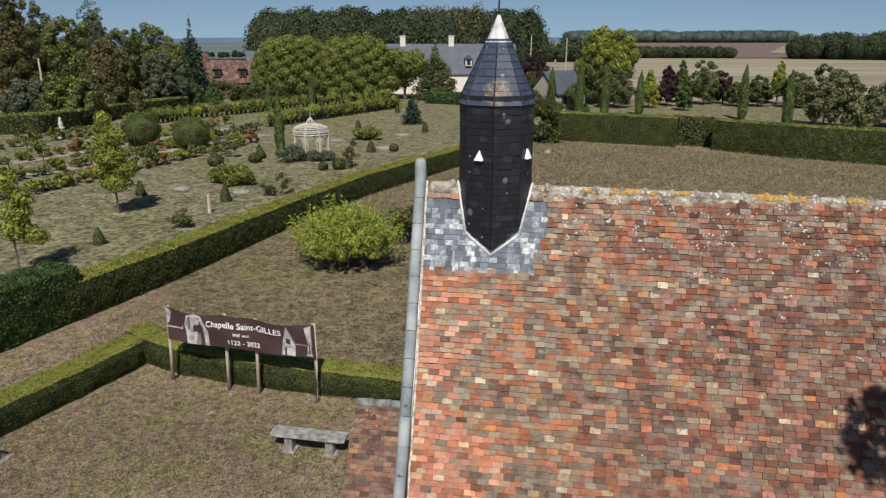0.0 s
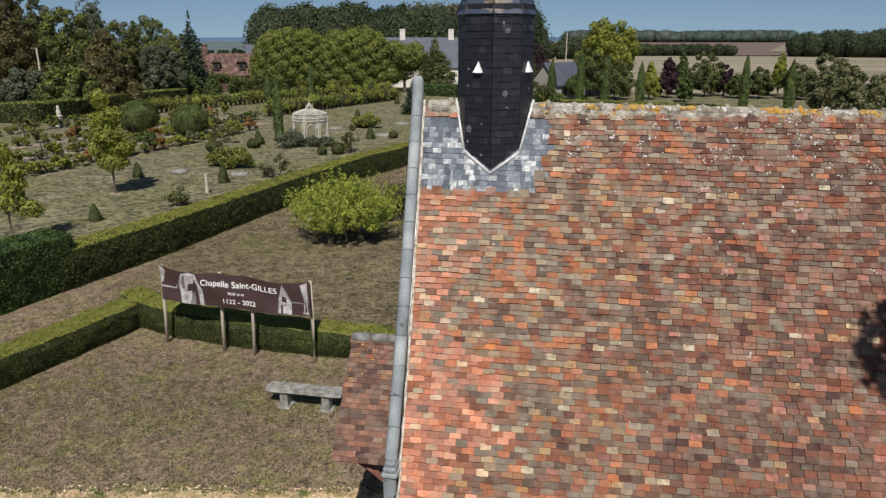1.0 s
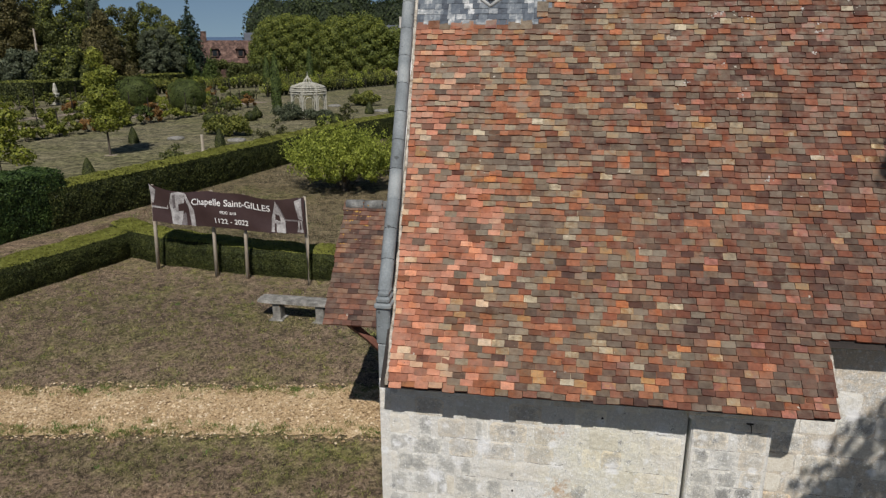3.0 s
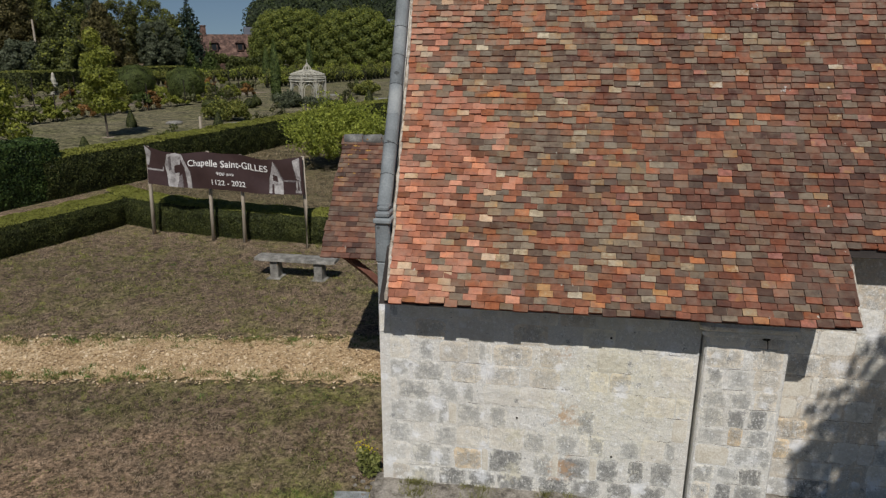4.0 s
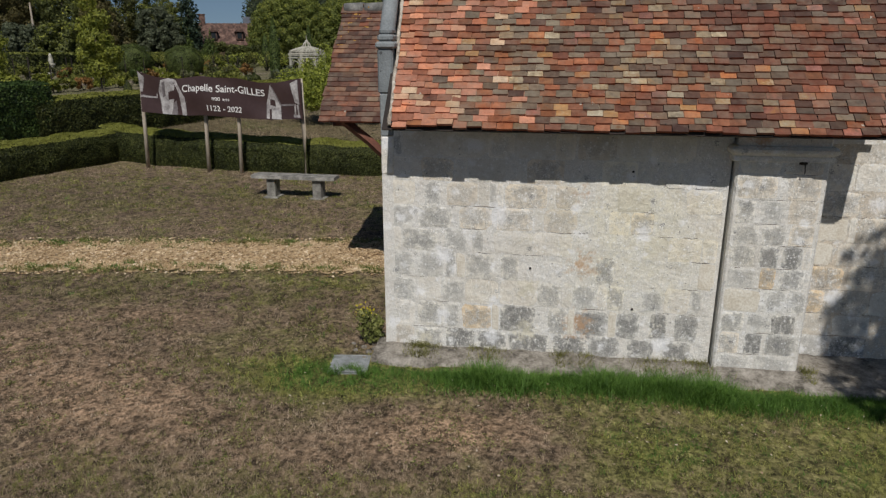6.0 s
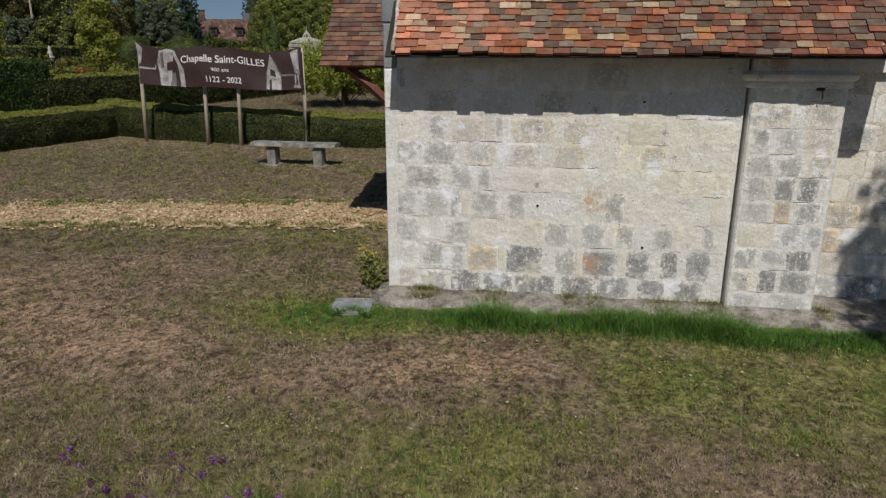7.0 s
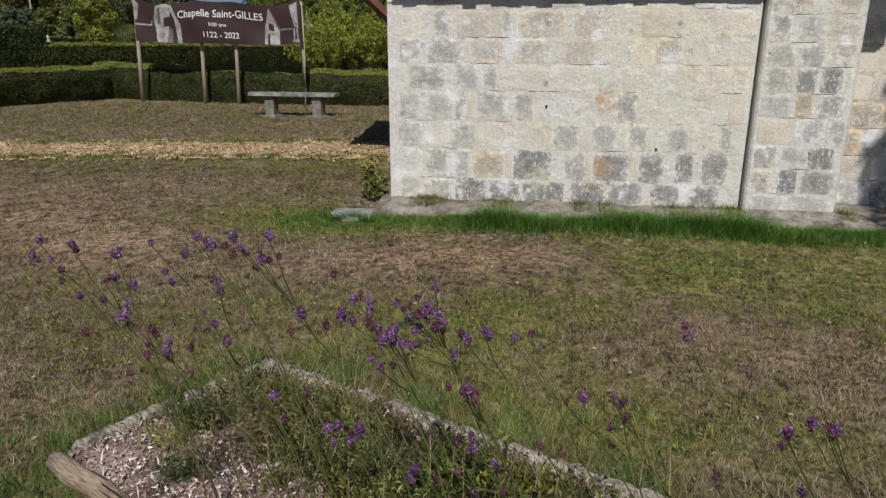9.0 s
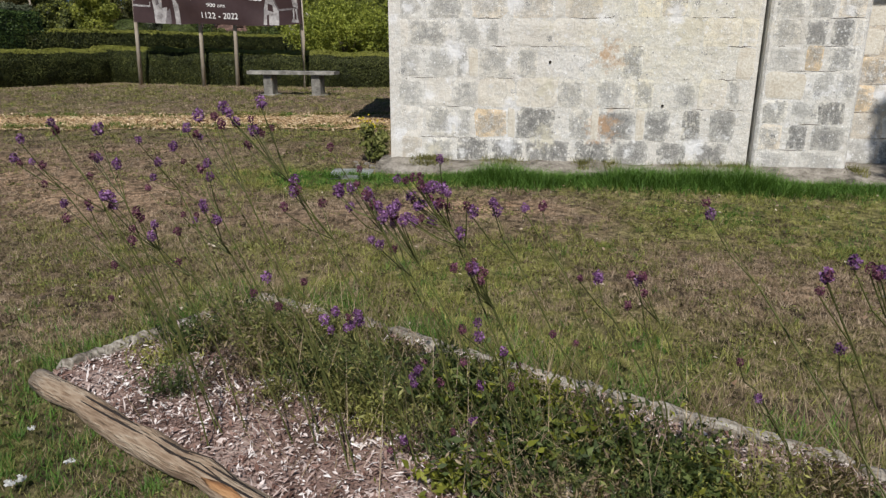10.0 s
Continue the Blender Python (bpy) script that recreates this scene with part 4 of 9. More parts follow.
HEDGE_LINE = [(-15.6, 6.0), (-14.9, 10.2), (-14.2, 13.4), (-13.05, 17.7), (-11.5, 26.5), (-9.6, 34.5), (-7.2, 40.9), (-5.1, 46.0), (-1.5, 57.0)]
sheet("ground_meadow", ([(-10.6, 10.9), (-13.3, 17.7), (-9.9, 34.5), (-5.4, 46), (-1.5, 57), (3, 62)], [(20, 10.9), (24, 17.7), (28, 34.5), (30, 46), (28, 50), (26, 53)]), 0.03, M_MEADOW, "tall sun-dried meadow grass behind the chapel", follow=True, cut=24)
sheet("ground_garden", ([(-16, 6), (-13.5, 20), (-9.7, 36), (-5, 48), (-1.5, 58), (2, 120)], [(-60, 6), (-60, 20), (-60, 36), (-60, 48), (-60, 58), (-60, 120)]), 0.03, M_GARDEN, "dry grass of the ornamental garden", follow=True, cut=14)
sheet("ground_lawn", ([(-3, 66), (-3, 108)], [(60, 55), (60, 108)]), 0.05, M_GARDEN, "pale dry lawn beyond the clipped hedge", cut=4)
sheet("ground_stubble", ([(-5, 112), (-5, 398)], [(330, 112), (330, 398)]), 0.1, M_STUBBLE, "pale harvested stubble field with bands", cut=4)
sheet("ground_ploughed", ([(20, 400), (20, 2500)], [(200, 400), (900, 2500)]), 0.4, M_PLOUGH, "brown ploughed field in the distance", cut=4)
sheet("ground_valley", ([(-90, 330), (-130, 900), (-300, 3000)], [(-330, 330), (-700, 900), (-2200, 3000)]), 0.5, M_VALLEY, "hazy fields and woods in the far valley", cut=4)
sheet("ground_far_stubble", ([(150, 520), (330, 1100)], [(420, 520), (620, 1100)]), 0.7, M_STUBBLE, "pale far stubble field", cut=4)

# gravel path with single pebbles
PA = line([(-16, 1.2), (-8.1, 2.85), (-4.9, 3.35), (-2.8, 3.66), (-1.2, 3.95), (0.0, 4.0)], 160)
PB = line([(-16, -0.1), (-6.9, 1.5), (-4.2, 1.97), (-2.3, 2.25), (-0.75, 2.4), (0.0, 2.4)], 160)
for i, (a, b) in enumerate(zip(PA, PB)):
    a.y += 0.2 * noise.noise((i * 0.35, 0, 0)) + 0.12 * noise.noise((i * 1.3, 0, 0))
    b.y += 0.2 * noise.noise((i * 0.35, 5, 0)) + 0.12 * noise.noise((i * 1.3, 5, 0))
sheet("path", (PA, PB), 0.02, M_GRAVEL, "ochre gravel path leading to the porch", "path", follow=True, cut=8)
pm = []
for k in range(21000):
    i = rng.uniform(0, len(PA) - 1.01)
    q = PA[int(i)].lerp(PB[int(i)], min(max(rng.normal(0.5, 0.3), -0.06), 1.06))
    pm.append((q.x + rng.uniform(-0.15, 0.15), q.y, gz(q.x, q.y) + 0.025))
pm = np.array(pm)
solo("gravel", np_mesh("gravel", leaf_quads(pm, rng.uniform(0.012, 0.028, len(pm)), np.tile([0, 0, 1.0], (len(pm), 1)), 0.75, 0.8), 4, M_PEBBLE), M_PEBBLE, "loose ochre pebbles on the path", "gravel", kind="stuff")


# ---- hedges ----
def hedge(name, pts, height, width, mat, label, leaf, density, group="", h_end=None, top_mat=None):
    """A clipped hedge behind a front line: a lumpy solid core and a coat of leaves. pts: front line, width grows to its left."""
    n = max(8, int(sum((Vector(b) - Vector(a)).length for a, b in zip(pts, pts[1:])) / 0.5))
    front = line(pts, n)
    base = thing(name, (front[0].x, front[0].y, 0), label, "hedge", group)
    o = Vector((front[0].x, front[0].y, 0))
    m = MB()
    leaves, normals, tops = [], [], []
    for i, p in enumerate(front):
        d = (front[min(i + 1, n - 1)] - front[max(i - 1, 0)]).normalized()
        nrm = Vector((-d.y, d.x))
        h = height if h_end is None else height + (h_end - height) * i / (n - 1)
        h *= 1 + 0.03 * noise.noise((p.x * 0.6, p.y * 0.6, 1))
        g = gz(p.x, p.y)
        inset = min(0.09, 0.05 + leaf * 0.3)
        prof = [(0.1, -0.05), (0.02, 0.3 * h), (0.0, 0.7 * h), (0.05, h - 0.08), (0.14, h - 0.02), (width / 2, h), (width - 0.14, h - 0.02), (width, h - 0.1), (width, 0.4 * h), (width - 0.1, -0.05)]
        for u, z in prof:
            j = 0.05 * noise.noise((p.x * 1.7 + u, p.y * 1.7, z * 1.7))
            q = p + nrm * (u + j + (inset if u < width / 2 - 0.01 else -inset if u > width / 2 + 0.01 else 0))
            m.v.append((q.x - o.x, q.y - o.y, g + z + (j - inset if z > 0.5 * h else 0)))
        if i:
            a = (i - 1) * len(prof)
            for k in range(len(prof) - 1):
                m.f.append((a + k, a + k + len(prof), a + k + len(prof) + 1, a + k + 1))
            seg = (front[i] - front[i - 1]).length
            for k in range(len(prof) - 1):
                (u0, z0), (u1, z1) = prof[k], prof[k + 1]
                ln = math.hypot(u1 - u0, z1 - z0)
                c = int(1.35 * density * seg * ln * (1.0 if k < 6 else 0.5) + 0.5)
                if not c:
                    continue
                s, t = rng.random(c), rng.random(c)
                bx = front[i - 1].x + (front[i].x - front[i - 1].x) * t
                by = front[i - 1].y + (front[i].y - front[i - 1].y) * t
                uu, zz = u0 + (u1 - u0) * s, z0 + (z1 - z0) * s
                out = rng.uniform(-0.35, 0.9, c) * leaf + 0.03 * np.sin(bx * 5 + zz * 7) * np.sin(by * 6)
                nu, nz = -(z1 - z0) / ln, (u1 - u0) / ln
                nx, ny = nrm.x * nu, nrm.y * nu
                leaves.append(np.stack([bx + nrm.x * uu + nx * out - o.x, by + nrm.y * uu + ny * out - o.y, g + zz + nz * out], axis=1))
                normals.append(np.tile([nx, ny, nz], (c, 1)))
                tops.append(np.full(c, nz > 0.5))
    a = len(m.v) - 10
    m.f += [tuple(range(9, -1, -1)), tuple(range(a, a + 10))]
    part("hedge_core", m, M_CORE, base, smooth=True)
    lp, ln_ = np.concatenate(leaves), np.concatenate(normals)
    tp = np.concatenate(tops)
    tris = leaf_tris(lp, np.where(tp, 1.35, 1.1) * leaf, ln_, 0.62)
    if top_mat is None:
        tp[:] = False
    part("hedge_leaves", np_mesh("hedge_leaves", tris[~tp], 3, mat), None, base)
    # leaves on the upward faces carry sunlight in a lighter colour than the sides
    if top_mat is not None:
        part("hedge_top", np_mesh("hedge_top", tris[tp], 3, top_mat), None, base, "clipped top, sunlight put into its paler yellow-green")
    return base


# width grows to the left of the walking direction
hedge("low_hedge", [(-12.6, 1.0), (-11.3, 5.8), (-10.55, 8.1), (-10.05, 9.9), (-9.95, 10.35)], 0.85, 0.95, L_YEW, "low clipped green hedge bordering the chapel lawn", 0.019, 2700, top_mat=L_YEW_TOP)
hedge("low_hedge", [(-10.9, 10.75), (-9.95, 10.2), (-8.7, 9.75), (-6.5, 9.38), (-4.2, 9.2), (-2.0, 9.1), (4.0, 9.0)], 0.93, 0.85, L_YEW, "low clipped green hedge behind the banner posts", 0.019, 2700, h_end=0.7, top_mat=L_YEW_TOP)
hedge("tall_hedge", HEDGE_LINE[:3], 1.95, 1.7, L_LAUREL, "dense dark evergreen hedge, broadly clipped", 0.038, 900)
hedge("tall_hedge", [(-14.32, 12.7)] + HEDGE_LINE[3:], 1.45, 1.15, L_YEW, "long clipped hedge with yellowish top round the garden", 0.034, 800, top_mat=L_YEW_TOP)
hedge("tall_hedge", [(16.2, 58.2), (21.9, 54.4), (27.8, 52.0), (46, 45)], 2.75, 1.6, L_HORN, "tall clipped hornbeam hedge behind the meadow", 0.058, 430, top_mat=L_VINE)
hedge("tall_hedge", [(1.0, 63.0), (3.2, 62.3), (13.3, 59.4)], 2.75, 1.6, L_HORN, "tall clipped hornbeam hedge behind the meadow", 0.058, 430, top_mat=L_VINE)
hedge("tall_hedge", [(13.0, 61.0), (16.6, 59.9)], 2.6, 1.2, L_HORN, "set-back stretch of hornbeam hedge closing an opening", 0.12, 100)


# ---- chapel ----
chapel = thing("chapel", (0, 0, 0), "small limewashed stone chapel with patchwork tile roof and slate turret", "chapel")
EAST = 9.4
RIDGE_Y, RIDGE_Z = 2.86, 7.55
PROFILE = [(-0.484, 2.555), (-0.05, 3.04), (0.87, 4.25), (1.44, 5.12), (2.27, 6.52), (RIDGE_Y, RIDGE_Z)]
ARC = [0.0]
for (ya, za), (yb, zb) in zip(PROFILE, PROFILE[1:]):
    ARC.append(ARC[-1] + math.hypot(yb - ya, zb - za))


def on_roof(s):
    """Place (y, z) and slope at a way s up the south roof, the slope eased so that the roof swings gently."""
    y = float(np.interp(s, ARC, [p[0] for p in PROFILE]))
    z = float(np.interp(s, ARC, [p[1] for p in PROFILE]))
    mid = [(a + b) / 2 for a, b in zip(ARC, ARC[1:])]
    ang = [math.atan2(q[1] - p[1], q[0] - p[0]) for p, q in zip(PROFILE, PROFILE[1:])]
    return y, z, float(np.interp(s, mid, ang))


def verge(y):
    return 0.2 - 0.056 * (y + 0.48)


def sag(x, s):
    return 0.022 * noise.noise((x * 0.7, s * 0.7, 0)) + 0.016 * noise.noise((x * 2.1, s * 2.3, 4)) + 0.006 * noise.noise((x * 6.0, s * 7.0, 8))


# solid shell under the tiles, with its eaves
shell_m = MB()
for xa, xb, s0 in ((0.1, 4.8, 0.034), (4.8, EAST, 0.81)):
    pts = [on_roof(s)[:2] for s in np.linspace(s0, ARC[-1], 14)]
    top = [(y, z - 0.03) for y, z in pts]
    low = [(y + 0.03, z - 0.042) for y, z in pts]
    n = len(pts)
    v = [(x, y, z) for x in (xa, xb) for y, z in top + low[::-1]]
    f = [tuple(range(2 * n - 1, -1, -1)), tuple(range(2 * n, 4 * n))] + [(k, (k + 1) % (2 * n), 2 * n + (k + 1) % (2 * n), 2 * n + k) for k in range(2 * n)]
    shell_m.add(v, f)
roof_south = part("roof", shell_m, M_DARK, chapel, "south roof slope of mixed red, brown and buff plain tiles")
north = MB()
pts = [(2 * RIDGE_Y - y, z) for y, z in [on_roof(s)[:2] for s in np.linspace(0, ARC[-1], 12)]]
v = [(x, y, z - o) for x in (0.1, EAST) for o, seq in ((0.03, pts), (0.12, pts[::-1])) for y, z in seq]
n2 = 2 * len(pts)
north.add(v, [tuple(range(n2)), tuple(range(2 * n2 - 1, n2 - 1, -1))] + [(k, n2 + k, n2 + (k + 1) % n2, (k + 1) % n2) for k in range(n2)])
roof_north = part("roof", north, M_DARK, chapel, "north roof slope of plain clay tiles")

# one plain tile: width along x, laid up the slope, tail proud; nib end under the next rows
TW, TE, TL = 0.146, 0.077, 0.18
tile_m = MB()
tile_m.add([(-0.5, 0, 0.009), (0.5, 0, 0.009), (0.5, TL, -0.008), (-0.5, TL, -0.008), (-0.5, 0.003, 0.034), (0.5, 0.003, 0.034), (0.5, TL, 0.003), (-0.5, TL, 0.003), (0.0, 0.001, 0.035), (0.0, -0.002, 0.009)],
           [(3, 2, 1, 9, 0), (4, 8, 5, 6, 7), (0, 9, 8, 4), (9, 1, 5, 8), (1, 2, 6, 5), (2, 3, 7, 6), (3, 0, 4, 7)])


def redden_tails(me):
    """The tail edge of every tile shows the redder clay inside."""
    me.materials.append(M_TILE_E)
    me.polygons.foreach_set("material_index", np.tile([0, 0, 1, 1, 0, 0, 0], len(me.polygons) // 7).astype(np.int32))
    return me


TILE_ME = redden_tails(tile_m.mesh("tile", M_TILE))
tv = np.array(tile_m.v)


def tower_free(x, y):
    return math.hypot(x - 1.0, y - 2.86) > 0.42


def is_slate(x, y):
    if y < 2.23 or y > 2.74:
        return False
    return x < (1.64 if y < 2.33 else 1.74 if y < 2.5 else 1.82)


tiles_near, tiles_joined, slates_at = [], [], []
rows = int((ARC[-1] - 0.1) / TE)
for r in range(rows):
    s = 0.01 + r * TE
    y, z, ang = on_roof(s)
    x = verge(y) - (0.5 * TW if r % 2 else 0.0) + random.uniform(-0.01, 0.01)
    end = 4.83 + random.uniform(-0.012, 0.012) if y < 0.03 else EAST
    while x < end - 0.03:
        w = TW * random.uniform(0.93, 1.07)
        x0, x1 = max(x, verge(y) - 0.01), min(x + w, end)
        x += w
        if x1 - x0 < 0.035:
            continue
        cx = (x0 + x1) / 2
        slip = random.gauss(0, 0.006) if r == 0 else 0.0
        yy, zz, aa = on_roof(max(0.0, s + slip + 0.014 * noise.noise((cx * 1.1, s * 1.5, 3)) + 0.007 * noise.noise((cx * 3.7, s * 9.0, 6))))
        lift = sag(cx, s) + random.uniform(-0.003, 0.005)
        m = Matrix.Translation((cx, yy - math.sin(aa) * lift, zz + math.cos(aa) * lift)) @ Matrix.Rotation(aa + random.gauss(0, 0.02), 4, "X") @ Matrix.Rotation(random.gauss(0, 0.018), 4, "Z") @ Matrix.Rotation(random.gauss(0, 0.01), 4, "Y")
        m = m @ Matrix.Translation((0, random.gauss(0, 0.006), 0)) @ Matrix.Diagonal(((x1 - x0) - 0.005, 1, 1, 1))
        if is_slate(cx, yy + 0.03):
            continue
        if not tower_free(cx, yy):
            continue
        newer = random.random() < max(0.0, 1.0 - (cx - verge(yy) + 0.4 * noise.noise((cx * 0.9, s * 0.9, 2))) / (1.5 if r < 34 else 0.9))
        kind_ = 1 if newer else 2 if random.random() < np.interp(cx + 0.5 * noise.noise((cx, s, 9)), [1.6, 3.0, 4.8], [0.08, 0.5, 0.93]) else 0
        (tiles_near if r < 17 and cx < 3.0 else tiles_joined).append((m, kind_))
tiles_near, spare = tiles_near[:300], tiles_near[300:]
tiles_joined += spare


def join_pieces(ms, base_v, base_f):
    mb = MB()
    for m in ms:
        a = np.array(m)
        mb.add(base_v @ a[:3, :3].T + a[:3, 3], base_f)
    return mb


TILE_KINDS = [TILE_ME, redden_tails(tile_m.mesh("tile", M_TILE_N)), redden_tails(tile_m.mesh("tile", M_TILE_D))]
for m, newer in tiles_near:
    part("tile", TILE_KINDS[newer], None, roof_south, m=m)
tagged(part("tiles", join_pieces([m for m, newer in tiles_joined if newer == 0], tv, tile_m.f), M_TILE_J, roof_south, "mixed old clay plain tiles"), kind="stuff")
tagged(part("tiles", join_pieces([m for m, newer in tiles_joined if newer == 2], tv, tile_m.f), M_TILE_DJ, roof_south, "darker weathered red-brown tiles"), kind="stuff")
tagged(part("tiles", join_pieces([m for m, newer in tiles_joined if newer == 1], tv, tile_m.f), M_TILE_NJ, roof_south, "newer salmon-red tiles along the verge"), kind="stuff")
for ob_ in roof_south.children:
    if ob_.name.startswith("tiles"):
        redden_tails(ob_.data)
# the same tiles on the hidden north slope
back = []
for r in range(int((ARC[-1] - 0.3) / (TE * 1.5))):
    y, z, a = on_roof(r * TE * 1.5)
    for c in range(int((EAST - 0.2) / (TW * 1.5))):
        back.append(Matrix.Translation((0.3 + c * TW * 1.5 + (r % 2) * TW * 0.75, 2 * RIDGE_Y - y, z)) @ Matrix.Rotation(math.pi, 4, "Z") @ Matrix.Rotation(a, 4, "X") @ Matrix.Diagonal((TW * 1.5, 1.5, 1.2, 1)))
tagged(part("tiles", join_pieces(back, tv, tile_m.f), M_TILE_J, roof_north, "old clay plain tiles"), kind="stuff")

# slates laid on the roof round the turret's foot
SW, SE_ = 0.105, 0.078
slate_m = MB()
slate_m.add([(-0.5, 0, 0.004), (0.5, 0, 0.004), (0.5, 0.16, -0.004), (-0.5, 0.16, -0.004), (-0.5, 0.002, 0.012), (0.5, 0.002, 0.012), (0.5, 0.16, 0.002), (-0.5, 0.16, 0.002)],
            [(3, 2, 1, 0), (4, 5, 6, 7), (0, 1, 5, 4), (1, 2, 6, 5), (2, 3, 7, 6), (3, 0, 4, 7)])
RSLATE_ME = slate_m.mesh("slate", M_RSLATE)
s_low = float(np.interp(2.2, [p[0] for p in PROFILE], ARC))
s_top = float(np.interp(2.75, [p[0] for p in PROFILE], ARC))
for r in range(int((s_top - s_low) / SE_) + 1):
    s = s_low + r * SE_
    y, z, a = on_roof(s)
    x = verge(y) - (SW / 2 if r % 2 else 0)
    while x < 1.86:
        w = SW * random.uniform(0.75, 1.2)
        x0, x1 = max(x, verge(y)), x + w
        x += w
        cx = (x0 + x1) / 2
        if x1 - x0 < 0.03 or not is_slate(cx, max(y + 0.04, 2.24)) or math.hypot(cx - 1.0, y - 2.86) < 0.45:
            continue
        lift = 0.006 + sag(cx, s) + random.uniform(0, 0.004)
        part("slate", RSLATE_ME, None, roof_south, m=Matrix.Translation((cx, y - math.sin(a) * lift, z + math.cos(a) * lift)) @ Matrix.Rotation(a, 4, "X") @ Matrix.Rotation(random.gauss(0, 0.02), 4, "Z") @ Matrix.Diagonal((x1 - x0 - 0.003, 1, 1, 1)))

# pale lichen crusts, thickest under the ridge
lq = random.Random(31)
crust = MB()
for k in range(520):
    s = ARC[-1] - 0.15 - abs(lq.gauss(0, 0.55))
    x = lq.uniform(1.9, EAST - 0.1)
    y, z, a = on_roof(s)
    if s < 0.5 or is_slate(x, y + 0.05):
        continue
    up = Vector((0, -math.sin(a), math.cos(a)))
    c = Vector((x, y, z)) + up * (0.036 + sag(x, s))
    r0, n = lq.uniform(0.005, 0.018), 7
    rim = []
    for i in range(n):
        b, r = math.tau * i / n, r0 * lq.uniform(0.5, 1.25)
        rim.append(c + Vector((r * math.cos(b), r * math.sin(b) * math.cos(a), r * math.sin(b) * math.sin(a))) - up * 0.008)
    crust.add([tuple(p) for p in rim] + [tuple(c)], [(i, (i + 1) % n, n) for i in range(n)])
tagged(part("lichen", crust, M_LICHEN_G, roof_south, "pale grey lichen crusts"), kind="stuff")


def lichen_disc(mb, r_, c, u, v, up, r0, n=8):
    """One low ragged crust at c on a surface spanned by u and v."""
    rim = []
    for i in range(n):
        b, r = math.tau * i / n, r0 * r_.uniform(0.45, 1.3)
        rim.append(c + u * (r * math.cos(b)) + v * (r * math.sin(b)) - up * 0.006)
    mb.add([tuple(p) for p in rim] + [tuple(c)], [(i, (i + 1) % n, n) for i in range(n)])


# white crusts in clusters on the upper tiles, fewer lower down
crust = MB()
for k in range(150):
    s1 = ARC[-1] - 0.2 - abs(lq.gauss(0, 0.5)) - (lq.uniform(0, 2.2) if k % 4 == 0 else 0)
    x1 = EAST - 0.1 - (EAST - 2.0) * lq.random() ** 1.2
    for j in range(lq.randint(2, 7)):
        s, x = s1 + lq.gauss(0, 0.022), x1 + lq.gauss(0, 0.03)
        y, z, a = on_roof(s)
        if s < 0.4 or is_slate(x, y + 0.05):
            continue
        up = Vector((0, -math.sin(a), math.cos(a)))
        lichen_disc(crust, lq, Vector((x, y, z)) + up * (0.038 + sag(x, s)), Vector((1, 0, 0)), Vector((0, math.cos(a), math.sin(a))), up, lq.uniform(0.005, 0.018))
tagged(part("lichen", crust, M_LICHEN_W, roof_south, "white lichen crusts in clusters"), kind="stuff")
# mortar fillet along the verge and the free end of the eaves
fm = MB()
ring = [on_roof(s) for s in np.linspace(0.02, ARC[-1] - 0.02, 90)]
fm.tube([(verge(y) - 0.015 + 0.012 * noise.noise((y * 6, 0, 0)), y - 0.01, z + 0.03) for y, z, _ in ring], [0.019 * (1 + 0.9 * noise.noise((z * 9, 1, 0))) for _, z, _ in ring], 7)
part("verge_mortar", fm, M_MORTAR, chapel, "crumbling white mortar along the verge", smooth=True)
fm = MB()
ring = [on_roof(s) for s in np.linspace(0.05, 0.7, 12)]
fm.tube([(4.835, y, z + 0.0) for y, z, _ in ring], [0.022 * (1 + 0.5 * noise.noise((z * 9, 1, 0))) for _, z, _ in ring], 6)
part("verge_mortar", fm, M_MORTAR, chapel, "white mortar along the roof step", smooth=True)

# ridge tiles bedded in mortar
ridge = part("ridge", MB().tube([(x, RIDGE_Y, RIDGE_Z - 0.045 - 0.012 * x + 0.02 * noise.noise((x, 0, 0))) for x in np.linspace(0.05, EAST, 40)], 0.055, 10, wobble=0.06), M_RIDGE, chapel, "mortared ridge with white and orange lichen", smooth=True)
x = 0.06
while x < EAST - 0.1:
    w = random.uniform(0.3, 0.36)
    rm = MB()
    zr = RIDGE_Z - 0.055 - 0.012 * x
    if not 0.45 < x + w / 2 < 1.55:
        pts_r = []
        for q in np.linspace(0, 1, 5):
            jj = 0.012 * noise.noise((x + q, 7, 0))
            pts_r.append((x + w * q, RIDGE_Y, zr + 0.012 + jj))
        rm.tube(pts_r, [0.075, 0.08, 0.078, 0.08, 0.084], 12, wobble=0.08)
        part("ridge_tile", rm, M_RIDGE, ridge, smooth=True)
        part("mortar_collar", MB().tube([(x + w - 0.035, RIDGE_Y, zr + 0.02), (x + w, RIDGE_Y, zr + 0.028), (x + w + 0.035, RIDGE_Y, zr + 0.02)], [0.07, 0.096, 0.072], 11, wobble=0.15), M_RIDGE, ridge, smooth=True)
    x += w
fillet = MB()
